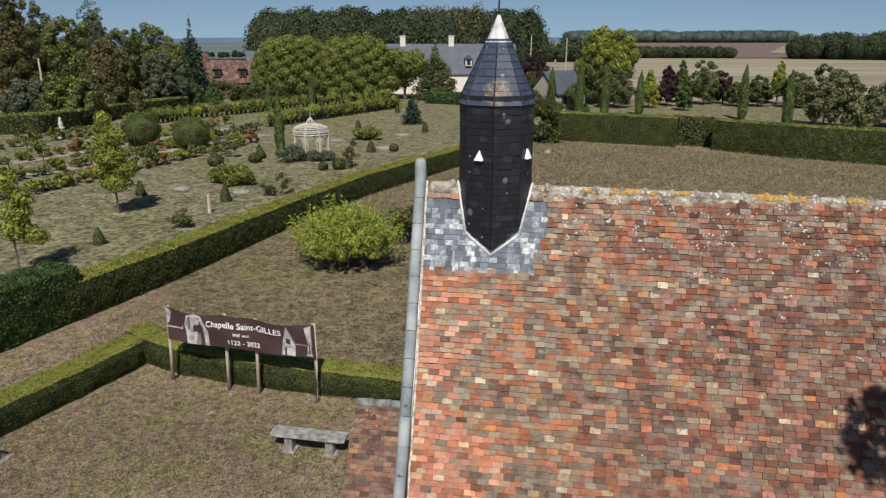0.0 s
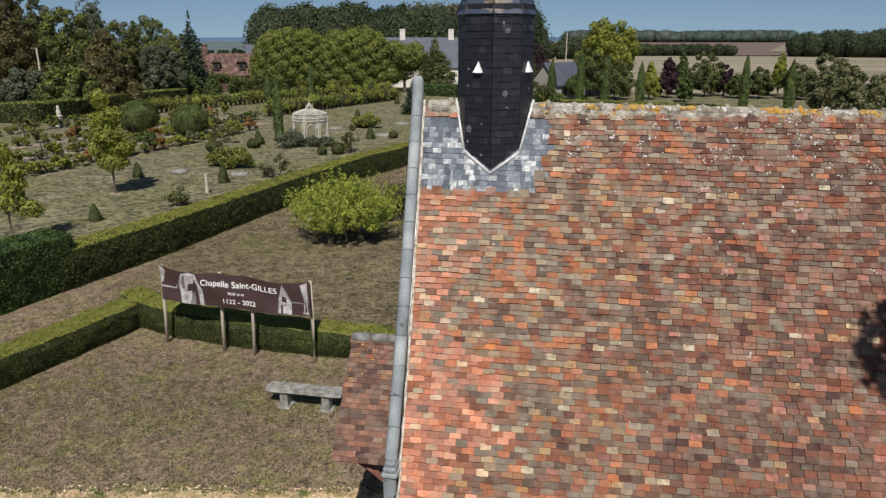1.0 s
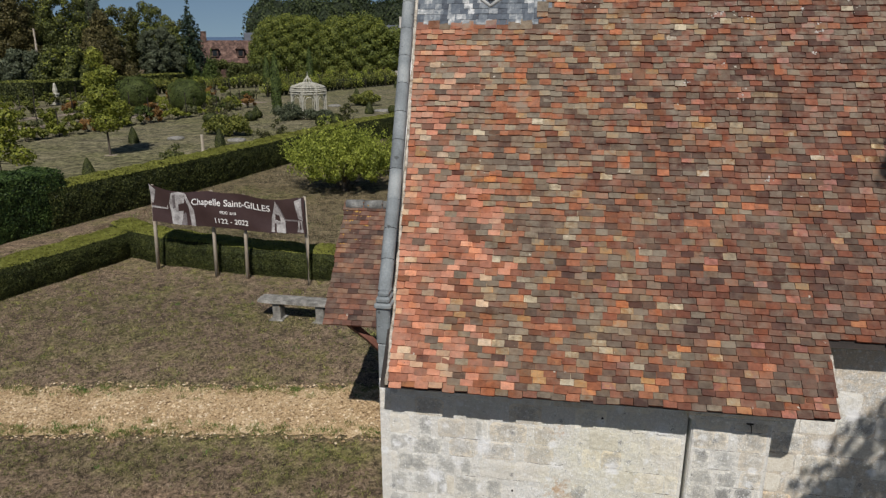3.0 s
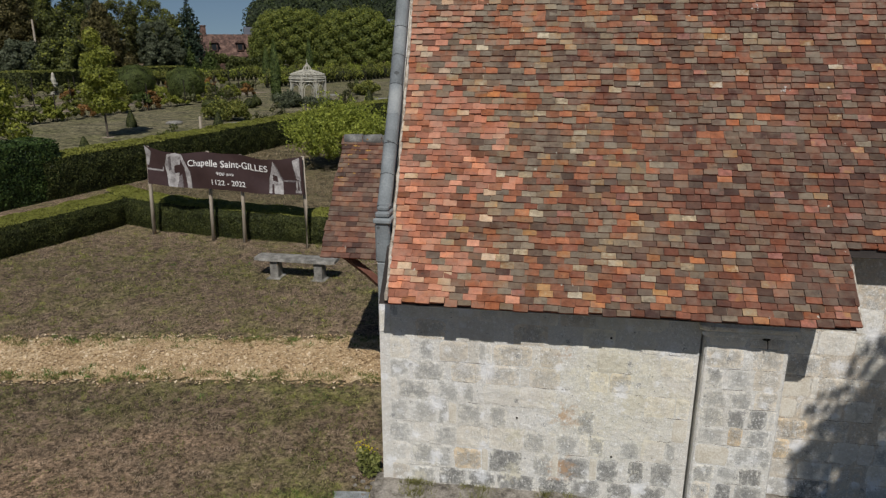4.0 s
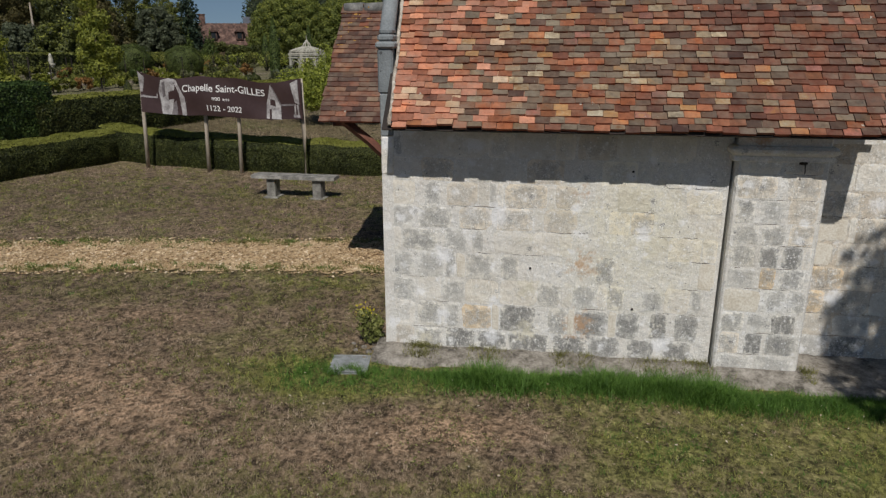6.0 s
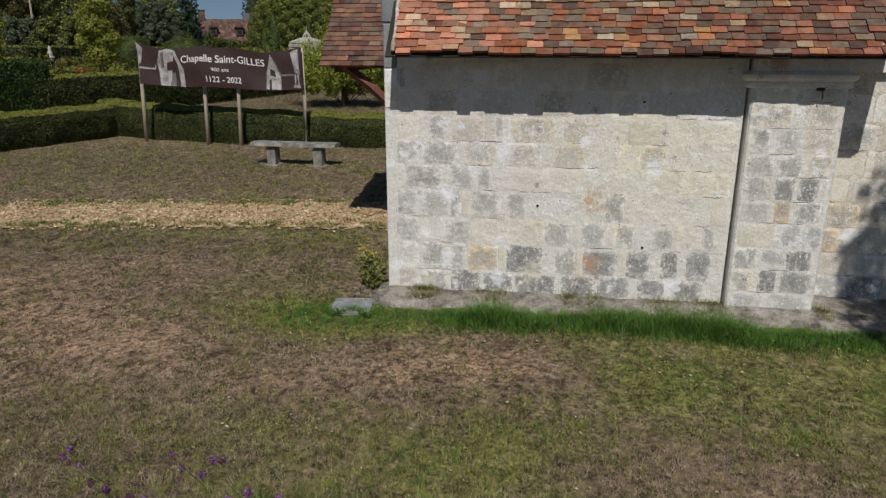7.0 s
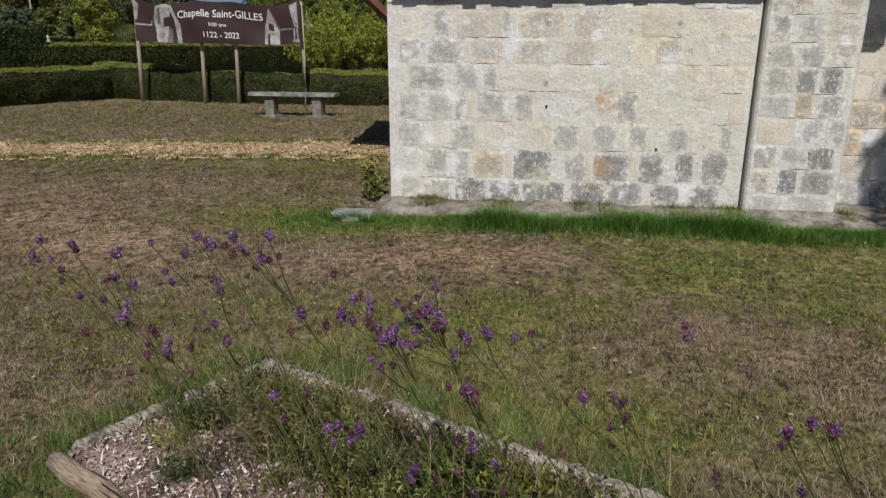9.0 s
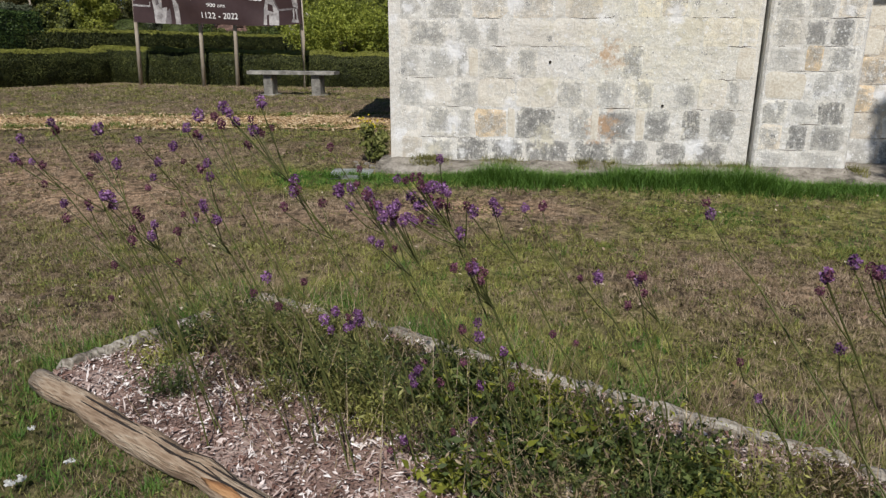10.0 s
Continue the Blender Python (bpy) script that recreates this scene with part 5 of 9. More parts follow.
for sgn in (-1, 1):
    o = len(fillet.v)
    xs_ = np.linspace(0.06, EAST, 320)
    for i, x in enumerate(xs_):
        drop = 0.17 + 0.07 * noise.noise((x * 2.3, sgn, 0)) + 0.05 * noise.noise((x * 9, sgn, 2))
        for k in range(5):
            y, z, a = on_roof(ARC[-1] - drop * (1 - k / 4))
            lift = (0.012, 0.045, 0.052, 0.05, 0.04)[k] + 0.018 * noise.noise((x * 11, k * 0.8, sgn)) - 0.0
            fillet.v.append((x, RIDGE_Y + sgn * (RIDGE_Y - y + math.sin(a) * lift), z + math.cos(a) * lift - 0.012 * x - 0.01))
        if i:
            q0 = o + (i - 1) * 5
            fillet.f += [(q0 + k, q0 + 5 + k, q0 + 6 + k, q0 + 1 + k) if sgn < 0 else (q0 + 1 + k, q0 + 6 + k, q0 + 5 + k, q0 + k) for k in range(4)]
# orange and white lichen along the ridge
for mt, lab, count, at_ in ((M_LICHEN_O, "crusts of orange-yellow lichen", 20, (1.73, 2.34, 2.73, 2.87, 3.0, 3.18, 3.64, 4.63, 4.76, 4.87, 5.21, 5.87, 5.98)), (M_LICHEN_W, "white lichen crusts", 7, (1.68, 1.9, 2.1, 2.25, 2.5, 3.1, 3.4, 3.8, 4.1, 4.4, 4.98, 5.4, 5.6, 6.2))):
    crust = MB()
    for x1 in at_:
        mid_ = lq.uniform(0.35, 1.0)
        for j in range(count):
            x, f = x1 + lq.gauss(0, 0.045), mid_ + lq.gauss(0, 0.32)
            up = Vector((0, -math.cos(f), math.sin(f)))
            c = Vector((x, RIDGE_Y, RIDGE_Z - 0.043 - 0.012 * x)) + up * 0.092
            if f < 0.1:
                y, z, a = on_roof(ARC[-1] - 0.09 - 0.1 * min(1.0, 0.1 - f))
                up = Vector((0, -math.sin(a), math.cos(a)))
                c = Vector((x, y, z - 0.012 * x - 0.01)) + up * 0.066
            lichen_disc(crust, lq, c, Vector((1, 0, 0)), Vector((1, 0, 0)).cross(up), up, lq.uniform(0.01, 0.026))
    tagged(part("lichen", crust, mt, ridge, lab), kind="stuff")
part("ridge_bed", fillet, M_RIDGE, ridge, "rough pale mortar bed", smooth=True)

# ---- bell turret ----
CX, CY = 1.0, 2.86
turret = part("bell_turret", MB().lathe([(0.505, 6.35), (0.5, 8.74)], 8, (CX, CY, 0), -math.pi / 2), M_SLATE, chapel, "octagonal bell turret hung with black slates")
R8 = 0.515
SLATE_ME = slate_m.mesh("slate", M_SLATE)
SPIRE_ME = slate_m.mesh("slate", M_SPIRE)
far_slates = []
tz, trow = 6.3, 0
while tz < 8.72:
    for face in range(8):
        a0 = -math.pi / 2 + face * math.tau / 8
        p0 = Vector((CX + R8 * math.cos(a0), CY + R8 * math.sin(a0), tz))
        p1 = Vector((CX + R8 * math.cos(a0 + math.tau / 8), CY + R8 * math.sin(a0 + math.tau / 8), tz))
        mid_a = a0 + math.tau / 16
        if p0.y < CY - 0.1 or p1.y < CY - 0.1:
            ys = min(p0.y, p1.y)
            zr = float(np.interp(max(ys, -0.4), [p[0] for p in PROFILE], [p[1] for p in PROFILE]))
            if tz < zr - 0.1:
                continue
        elif tz < 7.35 or face in (2, 3, 4, 5) and tz < 6.9:
            continue
        ln = (p1 - p0).length
        u = -0.06 * (trow % 2)
        while u < ln - 0.01:
            w = random.uniform(0.105, 0.145)
            ua, ub = max(u, 0), min(u + w, ln)
            u += w
            if ub - ua < 0.02:
                continue
            c = p0.lerp(p1, (ua + ub) / 2 / ln)
            m = Matrix.Translation(c) @ Matrix.Rotation(mid_a + math.pi / 2, 4, "Z") @ Matrix.Rotation(math.pi / 2 + random.gauss(0, 0.01), 4, "X") @ Matrix.Rotation(random.gauss(0, 0.015), 4, "Z") @ Matrix.Diagonal((ub - ua - 0.003, 1, random.uniform(0.8, 1.5), 1))
            if face in (0, 7, 1, 6) and c.z > 6.5:
                part("slate", SLATE_ME, None, turret, m=m)
            else:
                far_slates.append(m)
    tz += 0.092
    trow += 1
tagged(part("slates", join_pieces(far_slates, np.array(slate_m.v), slate_m.f), M_SLATE_J, turret, "black slates"), kind="stuff")
# white flashing in a vee at the foot
fl = []
for a in (180, 225, 270, 315, 360):
    px_, py_ = CX + 0.545 * math.cos(radians(a)), CY + 0.545 * math.sin(radians(a))
    fl.append((px_, py_ - 0.01, float(np.interp(py_, [p[0] for p in PROFILE], [p[1] for p in PROFILE])) + 0.045))
for i in range(4):
    flm = MB()
    flm.tube([fl[i], fl[i + 1]], 0.018, 6, flat=1.3)
    part("flashing", flm, M_LEAD, turret, "white lead flashing at the foot", smooth=True)
# small louvre openings capped by white triangles
for face in (1, 3, 5, 7):
    a = -math.pi / 2 + (face + 0.5) * math.tau / 8
    for zc in (7.98,):
        tri = MB()
        m = Matrix.Translation((CX + 0.492 * math.cos(a), CY + 0.492 * math.sin(a), zc)) @ Matrix.Rotation(a + math.pi / 2, 4, "Z")
        tri.add([m @ Vector(p) for p in ((-0.062, -0.05, 0), (0.062, -0.05, 0), (0, -0.012, 0.14), (-0.062, 0.03, 0), (0.062, 0.03, 0), (0, 0.03, 0.14))],
                [(0, 1, 2), (5, 4, 3), (0, 3, 4, 1), (1, 4, 5, 2), (2, 5, 3, 0)])
        part("vent_hood", tri, M_WHITE, turret, "small white triangular vent hood")
# spire of larger slates with white lead cap and rod
SP = [(0.54, 8.72), (0.47, 8.9), (0.16, 9.56)]
spire = part("spire", MB().lathe([(0.2, 8.7), (0.525, 8.71), (0.45, 8.9), (0.15, 9.56)], 8, (CX, CY, 0), -math.pi / 2), M_SPIRE, chapel, "eight-sided spire of blue-grey slates patched with lichen")
for rr in range(9):
    z0 = 8.72 + rr * 0.095
    rad = float(np.interp(z0, [p[1] for p in SP], [p[0] for p in SP]))
    rad1 = float(np.interp(z0 + 0.095, [p[1] for p in SP], [p[0] for p in SP]))
    for face in range(8):
        a0 = -math.pi / 2 + face * math.tau / 8
        p0 = Vector((CX + rad * math.cos(a0), CY + rad * math.sin(a0), z0))
        p1 = Vector((CX + rad * math.cos(a0 + math.tau / 8), CY + rad * math.sin(a0 + math.tau / 8), z0))
        ln = (p1 - p0).length
        nsl = max(1, round(ln / 0.17))
        tilt = math.atan2(0.095, (rad - rad1) * math.cos(math.pi / 8))
        for i in range(nsl):
            c = p0.lerp(p1, (i + 0.5) / nsl)
            m = Matrix.Translation(c) @ Matrix.Rotation(a0 + math.tau / 16 + math.pi / 2, 4, "Z") @ Matrix.Rotation(tilt, 4, "X") @ Matrix.Diagonal((ln / nsl - 0.003, 0.72, 1, 1))
            part("slate", SPIRE_ME, None, spire, m=m)
for face in range(8):
    a0 = -math.pi / 2 + face * math.tau / 8
    part("hip", MB().tube([(CX + r * math.cos(a0), CY + r * math.sin(a0), z + 0.004) for r, z in ((0.55, 8.72), (0.478, 8.9), (0.17, 9.54))], 0.012, 5), M_SLATE, spire)
part("spire_cap", MB().lathe([(0.178, 9.53), (0.185, 9.545), (0.15, 9.58), (0.035, 9.86), (0.02, 9.9)], 8, (CX, CY, 0), -math.pi / 2), M_LEAD, spire, "pointed white lead cap")
part("finial", MB().tube([(CX, CY, 9.88), (CX + 0.005, CY, 10.5)], [0.014, 0.006], 6), M_DARK, spire, "thin iron rod")

# ---- gable parapet with rounded coping ----
gable = MB()
out = [(0.0, 0.0), (0.0, 3.15)] + [(y, z + 0.03) for y, z in [on_roof(s)[:2] for s in np.linspace(1.0, ARC[-1], 10)]]
full = out + [(2 * RIDGE_Y - y, z) for y, z in out[::-1]]
v = [(-0.012 * y - 0.02, y, z) for y, z in full] + [(0.1 - 0.03 * y, y, z) for y, z in full]
n = len(full)
gable.add(v, [tuple(range(n)), tuple(range(2 * n - 1, n - 1, -1))] + [(k, n + k, n + (k + 1) % n, (k + 1) % n) for k in range(n)])
gw = part("wall", gable, M_WALL, chapel, "pale west gable wall rising above the roof")
n_cop = 13
for i in range(n_cop):
    for mirror in (0, 1):
        sa, sb = 1.02 + (ARC[-1] - 1.0) * i / n_cop, 1.02 + (ARC[-1] - 1.0) * (i + 1) / n_cop - 0.007
        cp = []
        for q in np.linspace(sa, sb, 4):
            y, z, a = on_roof(q)
            yy = 2 * RIDGE_Y - y if mirror else y
            cp.append((0.045 - 0.049 * y + 0.004 * noise.noise((i, q, 0)), yy - (0 if mirror else 0.03), z + 0.12))
        part("coping_stone", MB().tube(cp, 0.08 + 0.002 * noise.noise((i * 3.1, mirror, 5)), 16, caps=False), M_COPING, gw, smooth=True)
part("coping_stone", MB().lathe([(0.085, 7.4), (0.092, 7.6), (0.086, 7.8), (0.078, 7.87), (0.05, 7.91), (0.02, 7.9)], 8, (-0.1, RIDGE_Y, 0), 0.3), M_COPING, gw, "rounded worn stone at the gable's peak", smooth=True)
# kneeler: carved cap on a slender pier
kn = part("kneeler", MB().box(-0.05, 0.15, -0.05, 0.3, 3.3, 3.37, bevel=0.02), M_COPING, gw, "moulded kneeler stone")
part("kneeler_cap", MB().box(-0.03, 0.13, -0.035, 0.24, 3.37, 3.44, bevel=0.02).box(-0.015, 0.115, 0.0, 0.24, 3.435, 3.5, bevel=0.02), M_COPING, kn)
part("pier_stone", MB().box(-0.035, 0.125, -0.02, 0.3, 2.86, 3.3, bevel=0.015), M_COPING, gw)
part("pier_stone", MB().box(-0.022, 0.115, -0.012, 0.3, 2.42, 2.855, bevel=0.012), M_COPING, gw)
part("pier_stone", MB().box(-0.022, 0.115, -0.01, 0.3, 2.02, 2.415, bevel=0.012), M_STONE, gw)

# ---- walls with their stones ----
south = part("wall", MB().box(0.0, 3.5, 0.004, 0.6, -0.3, 3.0), M_WALL, chapel, "limewashed south wall with grey stones showing through")
east_wall = part("wall", MB().box(4.3, EAST, 0.38, 0.95, -0.3, 3.55), M_WALL_E, chapel, "pale rough wall of the nave")
part("wall", MB().box(0.0, EAST, 2 * RIDGE_Y - 0.6, 2 * RIDGE_Y - 0.02, -0.3, 3.0), M_WALL, chapel, "plain north wall")
ge = MB()
prof_e = [(0.6, -0.3), (0.6, 3.5)] + [(y, z - 0.13) for y, z in [on_roof(s)[:2] for s in np.linspace(1.4, ARC[-1], 8)]]
full_e = prof_e + [(2 * RIDGE_Y - y, z) for y, z in prof_e[::-1]]
n = len(full_e)
ge.add([(x, y, z) for x in (EAST - 0.5, EAST - 0.05) for y, z in full_e], [tuple(range(n)), tuple(range(2 * n - 1, n - 1, -1))] + [(k, n + k, n + (k + 1) % n, (k + 1) % n) for k in range(n)])
part("wall", ge, M_WALL, chapel, "plain east gable wall")
buttress = part("buttress", MB().box(3.52, 4.36, -0.11, 0.5, -0.2, 2.62, bevel=0.02), M_WALL, chapel, "flat stone buttress with a dark joint")
part("cornice", MB().box(3.44, 4.42, -0.17, 0.3, 2.33, 2.42, bevel=0.03), M_STONE, buttress, "weathered moulding")
part("cornice", MB().box(3.47, 4.39, -0.14, 0.3, 2.27, 2.33, bevel=0.015), M_STONE, buttress)
part("wall", MB().box(4.3, 4.9, 0.30, 0.5, 2.4, 3.2), M_WALL, chapel, "wall head under the roof step")


def stone_mesh(seed, mat):
    """An irregular rounded block face, 1 x 1 in x and z, a few millimetres proud."""
    q = random.Random(seed)
    outline = []
    for cx_, cz_, a0 in ((0.5, -0.5, -90), (0.5, 0.5, 0), (-0.5, 0.5, 90), (-0.5, -0.5, 180)):
        rr = q.uniform(0.08, 0.22)
        for k in range(3):
            a = radians(a0 + 45 * k)
            sx, sz = math.copysign(1, cx_), math.copysign(1, cz_)
            outline.append(((cx_ - sx * rr) + rr * math.cos(a) + q.uniform(-0.035, 0.035), (cz_ - sz * rr) + rr * math.sin(a) + q.uniform(-0.05, 0.05)))
    n = len(outline)
    m = MB()
    v = [(x, 0.0, z) for x, z in outline] + [(x * 0.86, -1.0, z * 0.8) for x, z in outline] + [(0, -1.15, 0)]
    f = [(k, (k + 1) % n, n + (k + 1) % n, n + k) for k in range(n)] + [(n + k, n + (k + 1) % n, 2 * n) for k in range(n)]
    m.add(v, f)
    return m.mesh("stone", mat)


STONES = {k: [stone_mesh(i, mt) for i in range(5)] for k, mt in (("p", M_STONE), ("d", M_STONE_D), ("o", M_STONE_O), ("m", M_STONE_M), ("t", M_STONE_T))}


def lay_stones(parent, x0, x1, y, z, rows, seed):
    """Courses from the bottom up. A row: its height, then words of a kind and the stone's two ends in centimetres; plain stones fill the rest.
    d dark, m half limewashed, t tan, o ochre, r rusty, p pale."""
    q = random.Random(seed)

    def lay(kind, xa, xb, h):
        if xb - xa < 0.07:
            return
        big = kind == "p"
        w, hh = xb - xa - 0.01, h - (0.01 if big else q.uniform(0.005, 0.03))
        proud = q.uniform(0.0008, 0.002) if big else q.uniform(0.0015, 0.003)
        part("stone", STONES[kind][q.randrange(5)], None, parent, m=pose((xa + xb) / 2, y, z + h / 2, 0, q.gauss(0, 0.6), 0) @ Matrix.Diagonal((w, proud, hh, 1)))

    def fill(xa, xb, h):
        while xb - xa > 0.07:
            w = q.uniform(0.24, 0.44)
            if xb - xa - w < 0.14:
                w = xb - xa
            if q.random() < 0.6:
                lay("o" if q.random() < 0.12 else "p", xa, xa + w, h)
            xa += w

    for h, words in rows:
        at = x0 + 0.012
        for word in words.split():
            xa, xb = (int(k) / 100 for k in word[1:].split("-"))
            fill(at, xa, h)
            lay(word[0], xa, xb, h)
            at = xb
        fill(at, x1 - 0.012, h)
        z += h


def cracks(parent, x0, x1, y, z, heights, seed, n):
    """Short open joints where the limewash has fallen out, along the courses and down between stones."""
    q = random.Random(seed)
    levels = [z + sum(heights[:k]) for k in range(1, len(heights) + 1)]
    for i in range(n):
        zc = q.choice(levels)
        if zc > 2.25:
            continue
        xa, ln = q.uniform(x0, x1 - 0.1), q.uniform(0.05, 0.3)
        run = [(xa + ln * k, y - 0.0002, zc + 0.012 * noise.noise((xa * 5 + k * 3, zc, seed))) for k in np.linspace(0, 1, 7)]
        run = [p for p in run if p[0] < x1 - 0.01]
        if len(run) > 3:
            part("open_joint", MB().tube(run, [0.0006] + [q.uniform(0.0012, 0.0034) for _ in run[2:]] + [0.0006], 4, flat=1.0), M_JOINT, parent)


STONES["r"] = [stone_mesh(i, M_STONE_R) for i in range(5)]
lay_stones(south, 0.0, 3.48, 0.003, 0.05, [
    (0.25, "t2-31 m33-63 d66-100 d103-135 d137-182 d186-222 d224-257 d265-293 d300-331"),
    (0.31, "p2-32 m35-66 m67-82 r85-118 d126-166 m179-200 d208-243 d252-276 d286-305 d312-336"),
    (0.28, "m2-34 p35-62 m63-88 m167-192 m204-230 m240-258 m276-298 m325-337"),
    (0.30, "m2-33 m35-65 m66-78 m88-121 m126-146 m226-246"),
    (0.26, "p2-18 m19-57 m64-90 m95-108 m113-118"),
    (0.25, "m2-33 m35-73 t81-116 t120-160 t170-205 t258-282"),
    (0.26, "p2-34 m43-62 t66-101 m113-121 t128-174 t181-204"),
    (0.26, "t40-75 p90-130 t150-190"), (0.26, "m2-20 p60-110 t200-240"), (0.25, "p30-80 t110-150")], 3)
lay_stones(buttress, 3.54, 4.34, -0.111, 0.02, [
    (0.24, "m356-390 m392-432"), (0.24, "t355-376 d380-398 d400-431"), (0.22, "m355-378 m380-402 d404-428"), (0.26, "o355-390 m392-415 m416-433"),
    (0.22, "m355-383 r386-402 m404-430"), (0.24, "m355-380 d384-402 d405-424"), (0.22, "m356-381 m383-406 t408-432"), (0.24, "m356-375 m378-402 t404-432"),
    (0.25, "t355-393 t401-432"), (0.22, "p355-393 t395-432")], 8)
lay_stones(east_wall, 4.4, 8.5, 0.379, 0.06, [
    (0.26, "m442-480 d482-520 m560-610"), (0.25, "t445-480 m482-520 t600-640"), (0.27, "r442-470 t472-515 m560-600"), (0.27, "r443-485 t488-530 t600-650"),
    (0.26, "o442-470 t474-520"), (0.27, "o442-482 t490-530 m620-660"), (0.27, "t450-490 o530-570"), (0.28, "p442-480 m520-560"), (0.28, "t470-510")], 12)
cracks(south, 0.02, 3.46, 0.003, 0.05, [0.25, 0.31, 0.28, 0.3, 0.26, 0.25, 0.26], 5, 34)
cracks(buttress, 3.55, 4.34, -0.111, 0.02, [0.24, 0.24, 0.22, 0.26, 0.22, 0.24, 0.22, 0.24, 0.25], 6, 16)
cracks(east_wall, 4.4, 6.0, 0.378, 0.06, [0.26, 0.25, 0.27, 0.27, 0.26, 0.27, 0.27, 0.28], 7, 22)
part("buttress_foot", MB().box(3.5, 4.42, -0.19, 0.3, -0.1, 0.1, bevel=0.05), M_PLINTH, buttress, "worn spreading foot stone")
# footing strip in front of the wall
foot = MB()
fx = np.linspace(-0.12, 9.2, 160)
for i, x in enumerate(fx):
    w = 0.25 + 0.09 * noise.noise((x * 1.5, 0, 0)) + (0.08 if x > 4.3 else 0)
    yb = 0.1 if x < 4.4 else 0.45
    y0 = -0.12 - w if x < 4.4 else -0.1 - w
    hz = 0.04 + 0.03 * noise.noise((x * 2.2, 3, 0)) + 0.02 * noise.noise((x * 9, 5, 0))
    y0 += 0.03 * noise.noise((x * 7, 8, 0))
    foot.v += [(x, y0, -0.2), (x, y0 + 0.01, hz - 0.04), (x, y0 + 0.06, hz), (x, (y0 + yb) / 2, hz + 0.025), (x, yb, hz + 0.05)]
    if i:
        o = (i - 1) * 5
        foot.f += [(o + k, o + 5 + k, o + 6 + k, o + 1 + k) for k in range(4)]
foot.f += [(4, 3, 2, 1, 0), tuple(len(foot.v) - 5 + k for k in range(5))]
part("footing", foot, M_PLINTH, chapel, "rough stone and concrete footing along the wall", smooth=True)

hook = MB()
hook.box(4.075, 4.15, -0.135, -0.1, 2.25, 2.3, bevel=0.008)
hook.tube([(4.11, -0.13, 2.27), (4.11, -0.18, 2.26), (4.115, -0.19, 2.2), (4.12, -0.165, 2.17)], [0.008, 0.007, 0.006, 0.004], 6)
part("iron_hook", hook, M_DARK, buttress, "small rusty iron hook")
# studs added in place of small dark spots and a hole in the wall
for x, z in ((1.58, 1.05), (2.67, 0.645), (2.57, 2.12)):
    part("nail", MB().lathe([(0.012, -0.01), (0.013, 0.004), (0.006, 0.01)], 7, (x, 0.0, z)), M_DARK, south, "small dark stud added for a dark spot on the wall")
panel = thing("pale_panel", (1.65, 54.0, 0.0), "small grey panel lying tilted in the meadow grass", "panel")
part("board", MB().box(-0.24, 0.24, -0.03, 0.03, -0.05, 0.32, Matrix.Rotation(radians(-28), 4, "X") @ Matrix.Rotation(radians(-30), 4, "Y"), 0.02), M_BENCH, panel)

# ---- timber porch on the west gable ----
PORCH_ME = redden_tails(tile_m.mesh("tile", M_TILE_P))
porch = thing("porch", (-0.65, RIDGE_Y, 0), "small timber porch with a mossy clay-tile roof", "porch")
po = Vector((-0.65, RIDGE_Y, 0))
PX0, PX1, PYE, PZE, PZR = -1.22, -0.06, 1.53, 2.37, 3.8
pang = math.atan2(PZR - PZE, RIDGE_Y - PYE)
for sgn in (1, -1):
    sh = MB()
    ei = 0.09
    a = [(PX0 - po.x + 0.02, -(RIDGE_Y - PYE - ei) * sgn, PZE - 0.03 + ei * math.tan(pang)), (PX1 - po.x, -(RIDGE_Y - PYE - ei) * sgn, PZE - 0.03 + ei * math.tan(pang)), (PX1 - po.x, 0, PZR - 0.03), (PX0 - po.x + 0.02, 0, PZR - 0.03)]
    sh.add(a + [(x, y, z - 0.035) for x, y, z in a], [(0, 1, 2, 3), (7, 6, 5, 4), (0, 4, 5, 1), (1, 5, 6, 2), (2, 6, 7, 3), (3, 7, 4, 0)])
    pr = part("roof", sh, M_WOOD_R, porch, "porch roof slope of dark red-brown tiles with yellow lichen")
    nrow = int(math.hypot(PZR - PZE, RIDGE_Y - PYE) / 0.08)
    for r in range(nrow):
        s = r * 0.08
        y, z = -(RIDGE_Y - PYE) + s * math.cos(pang), PZE + s * math.sin(pang)
        x = PX0 - po.x - (TW / 2 if r % 2 else 0)
        while x < PX1 - po.x - 0.03:
            w = TW * random.uniform(0.88, 1.05)
            xa, xb = max(x, PX0 - po.x + random.uniform(-0.022, 0.012)), min(x + w, PX1 - po.x)
            x += w
            if xb - xa < 0.03:
                continue
            m = Matrix.Translation(((xa + xb) / 2, y * sgn, z + random.uniform(0, 0.007))) @ (Matrix.Rotation(math.pi, 4, "Z") if sgn < 0 else Matrix()) @ Matrix.Rotation(random.gauss(0, 0.02), 4, "Y") @ Matrix.Rotation(pang + random.gauss(0, 0.03), 4, "X") @ Matrix.Diagonal((xb - xa - 0.003, 1, 1, 1))
            part("tile", PORCH_ME, None, pr, m=m)
for i in range(4):
    x = PX0 - po.x + 0.02 + i * 0.29
    part("ridge_tile", MB().tube([(x, 0, PZR + 0.005), (x + 0.27, 0, PZR + 0.012)], [0.075, 0.08], 10), M_COPING_D, porch, smooth=True)
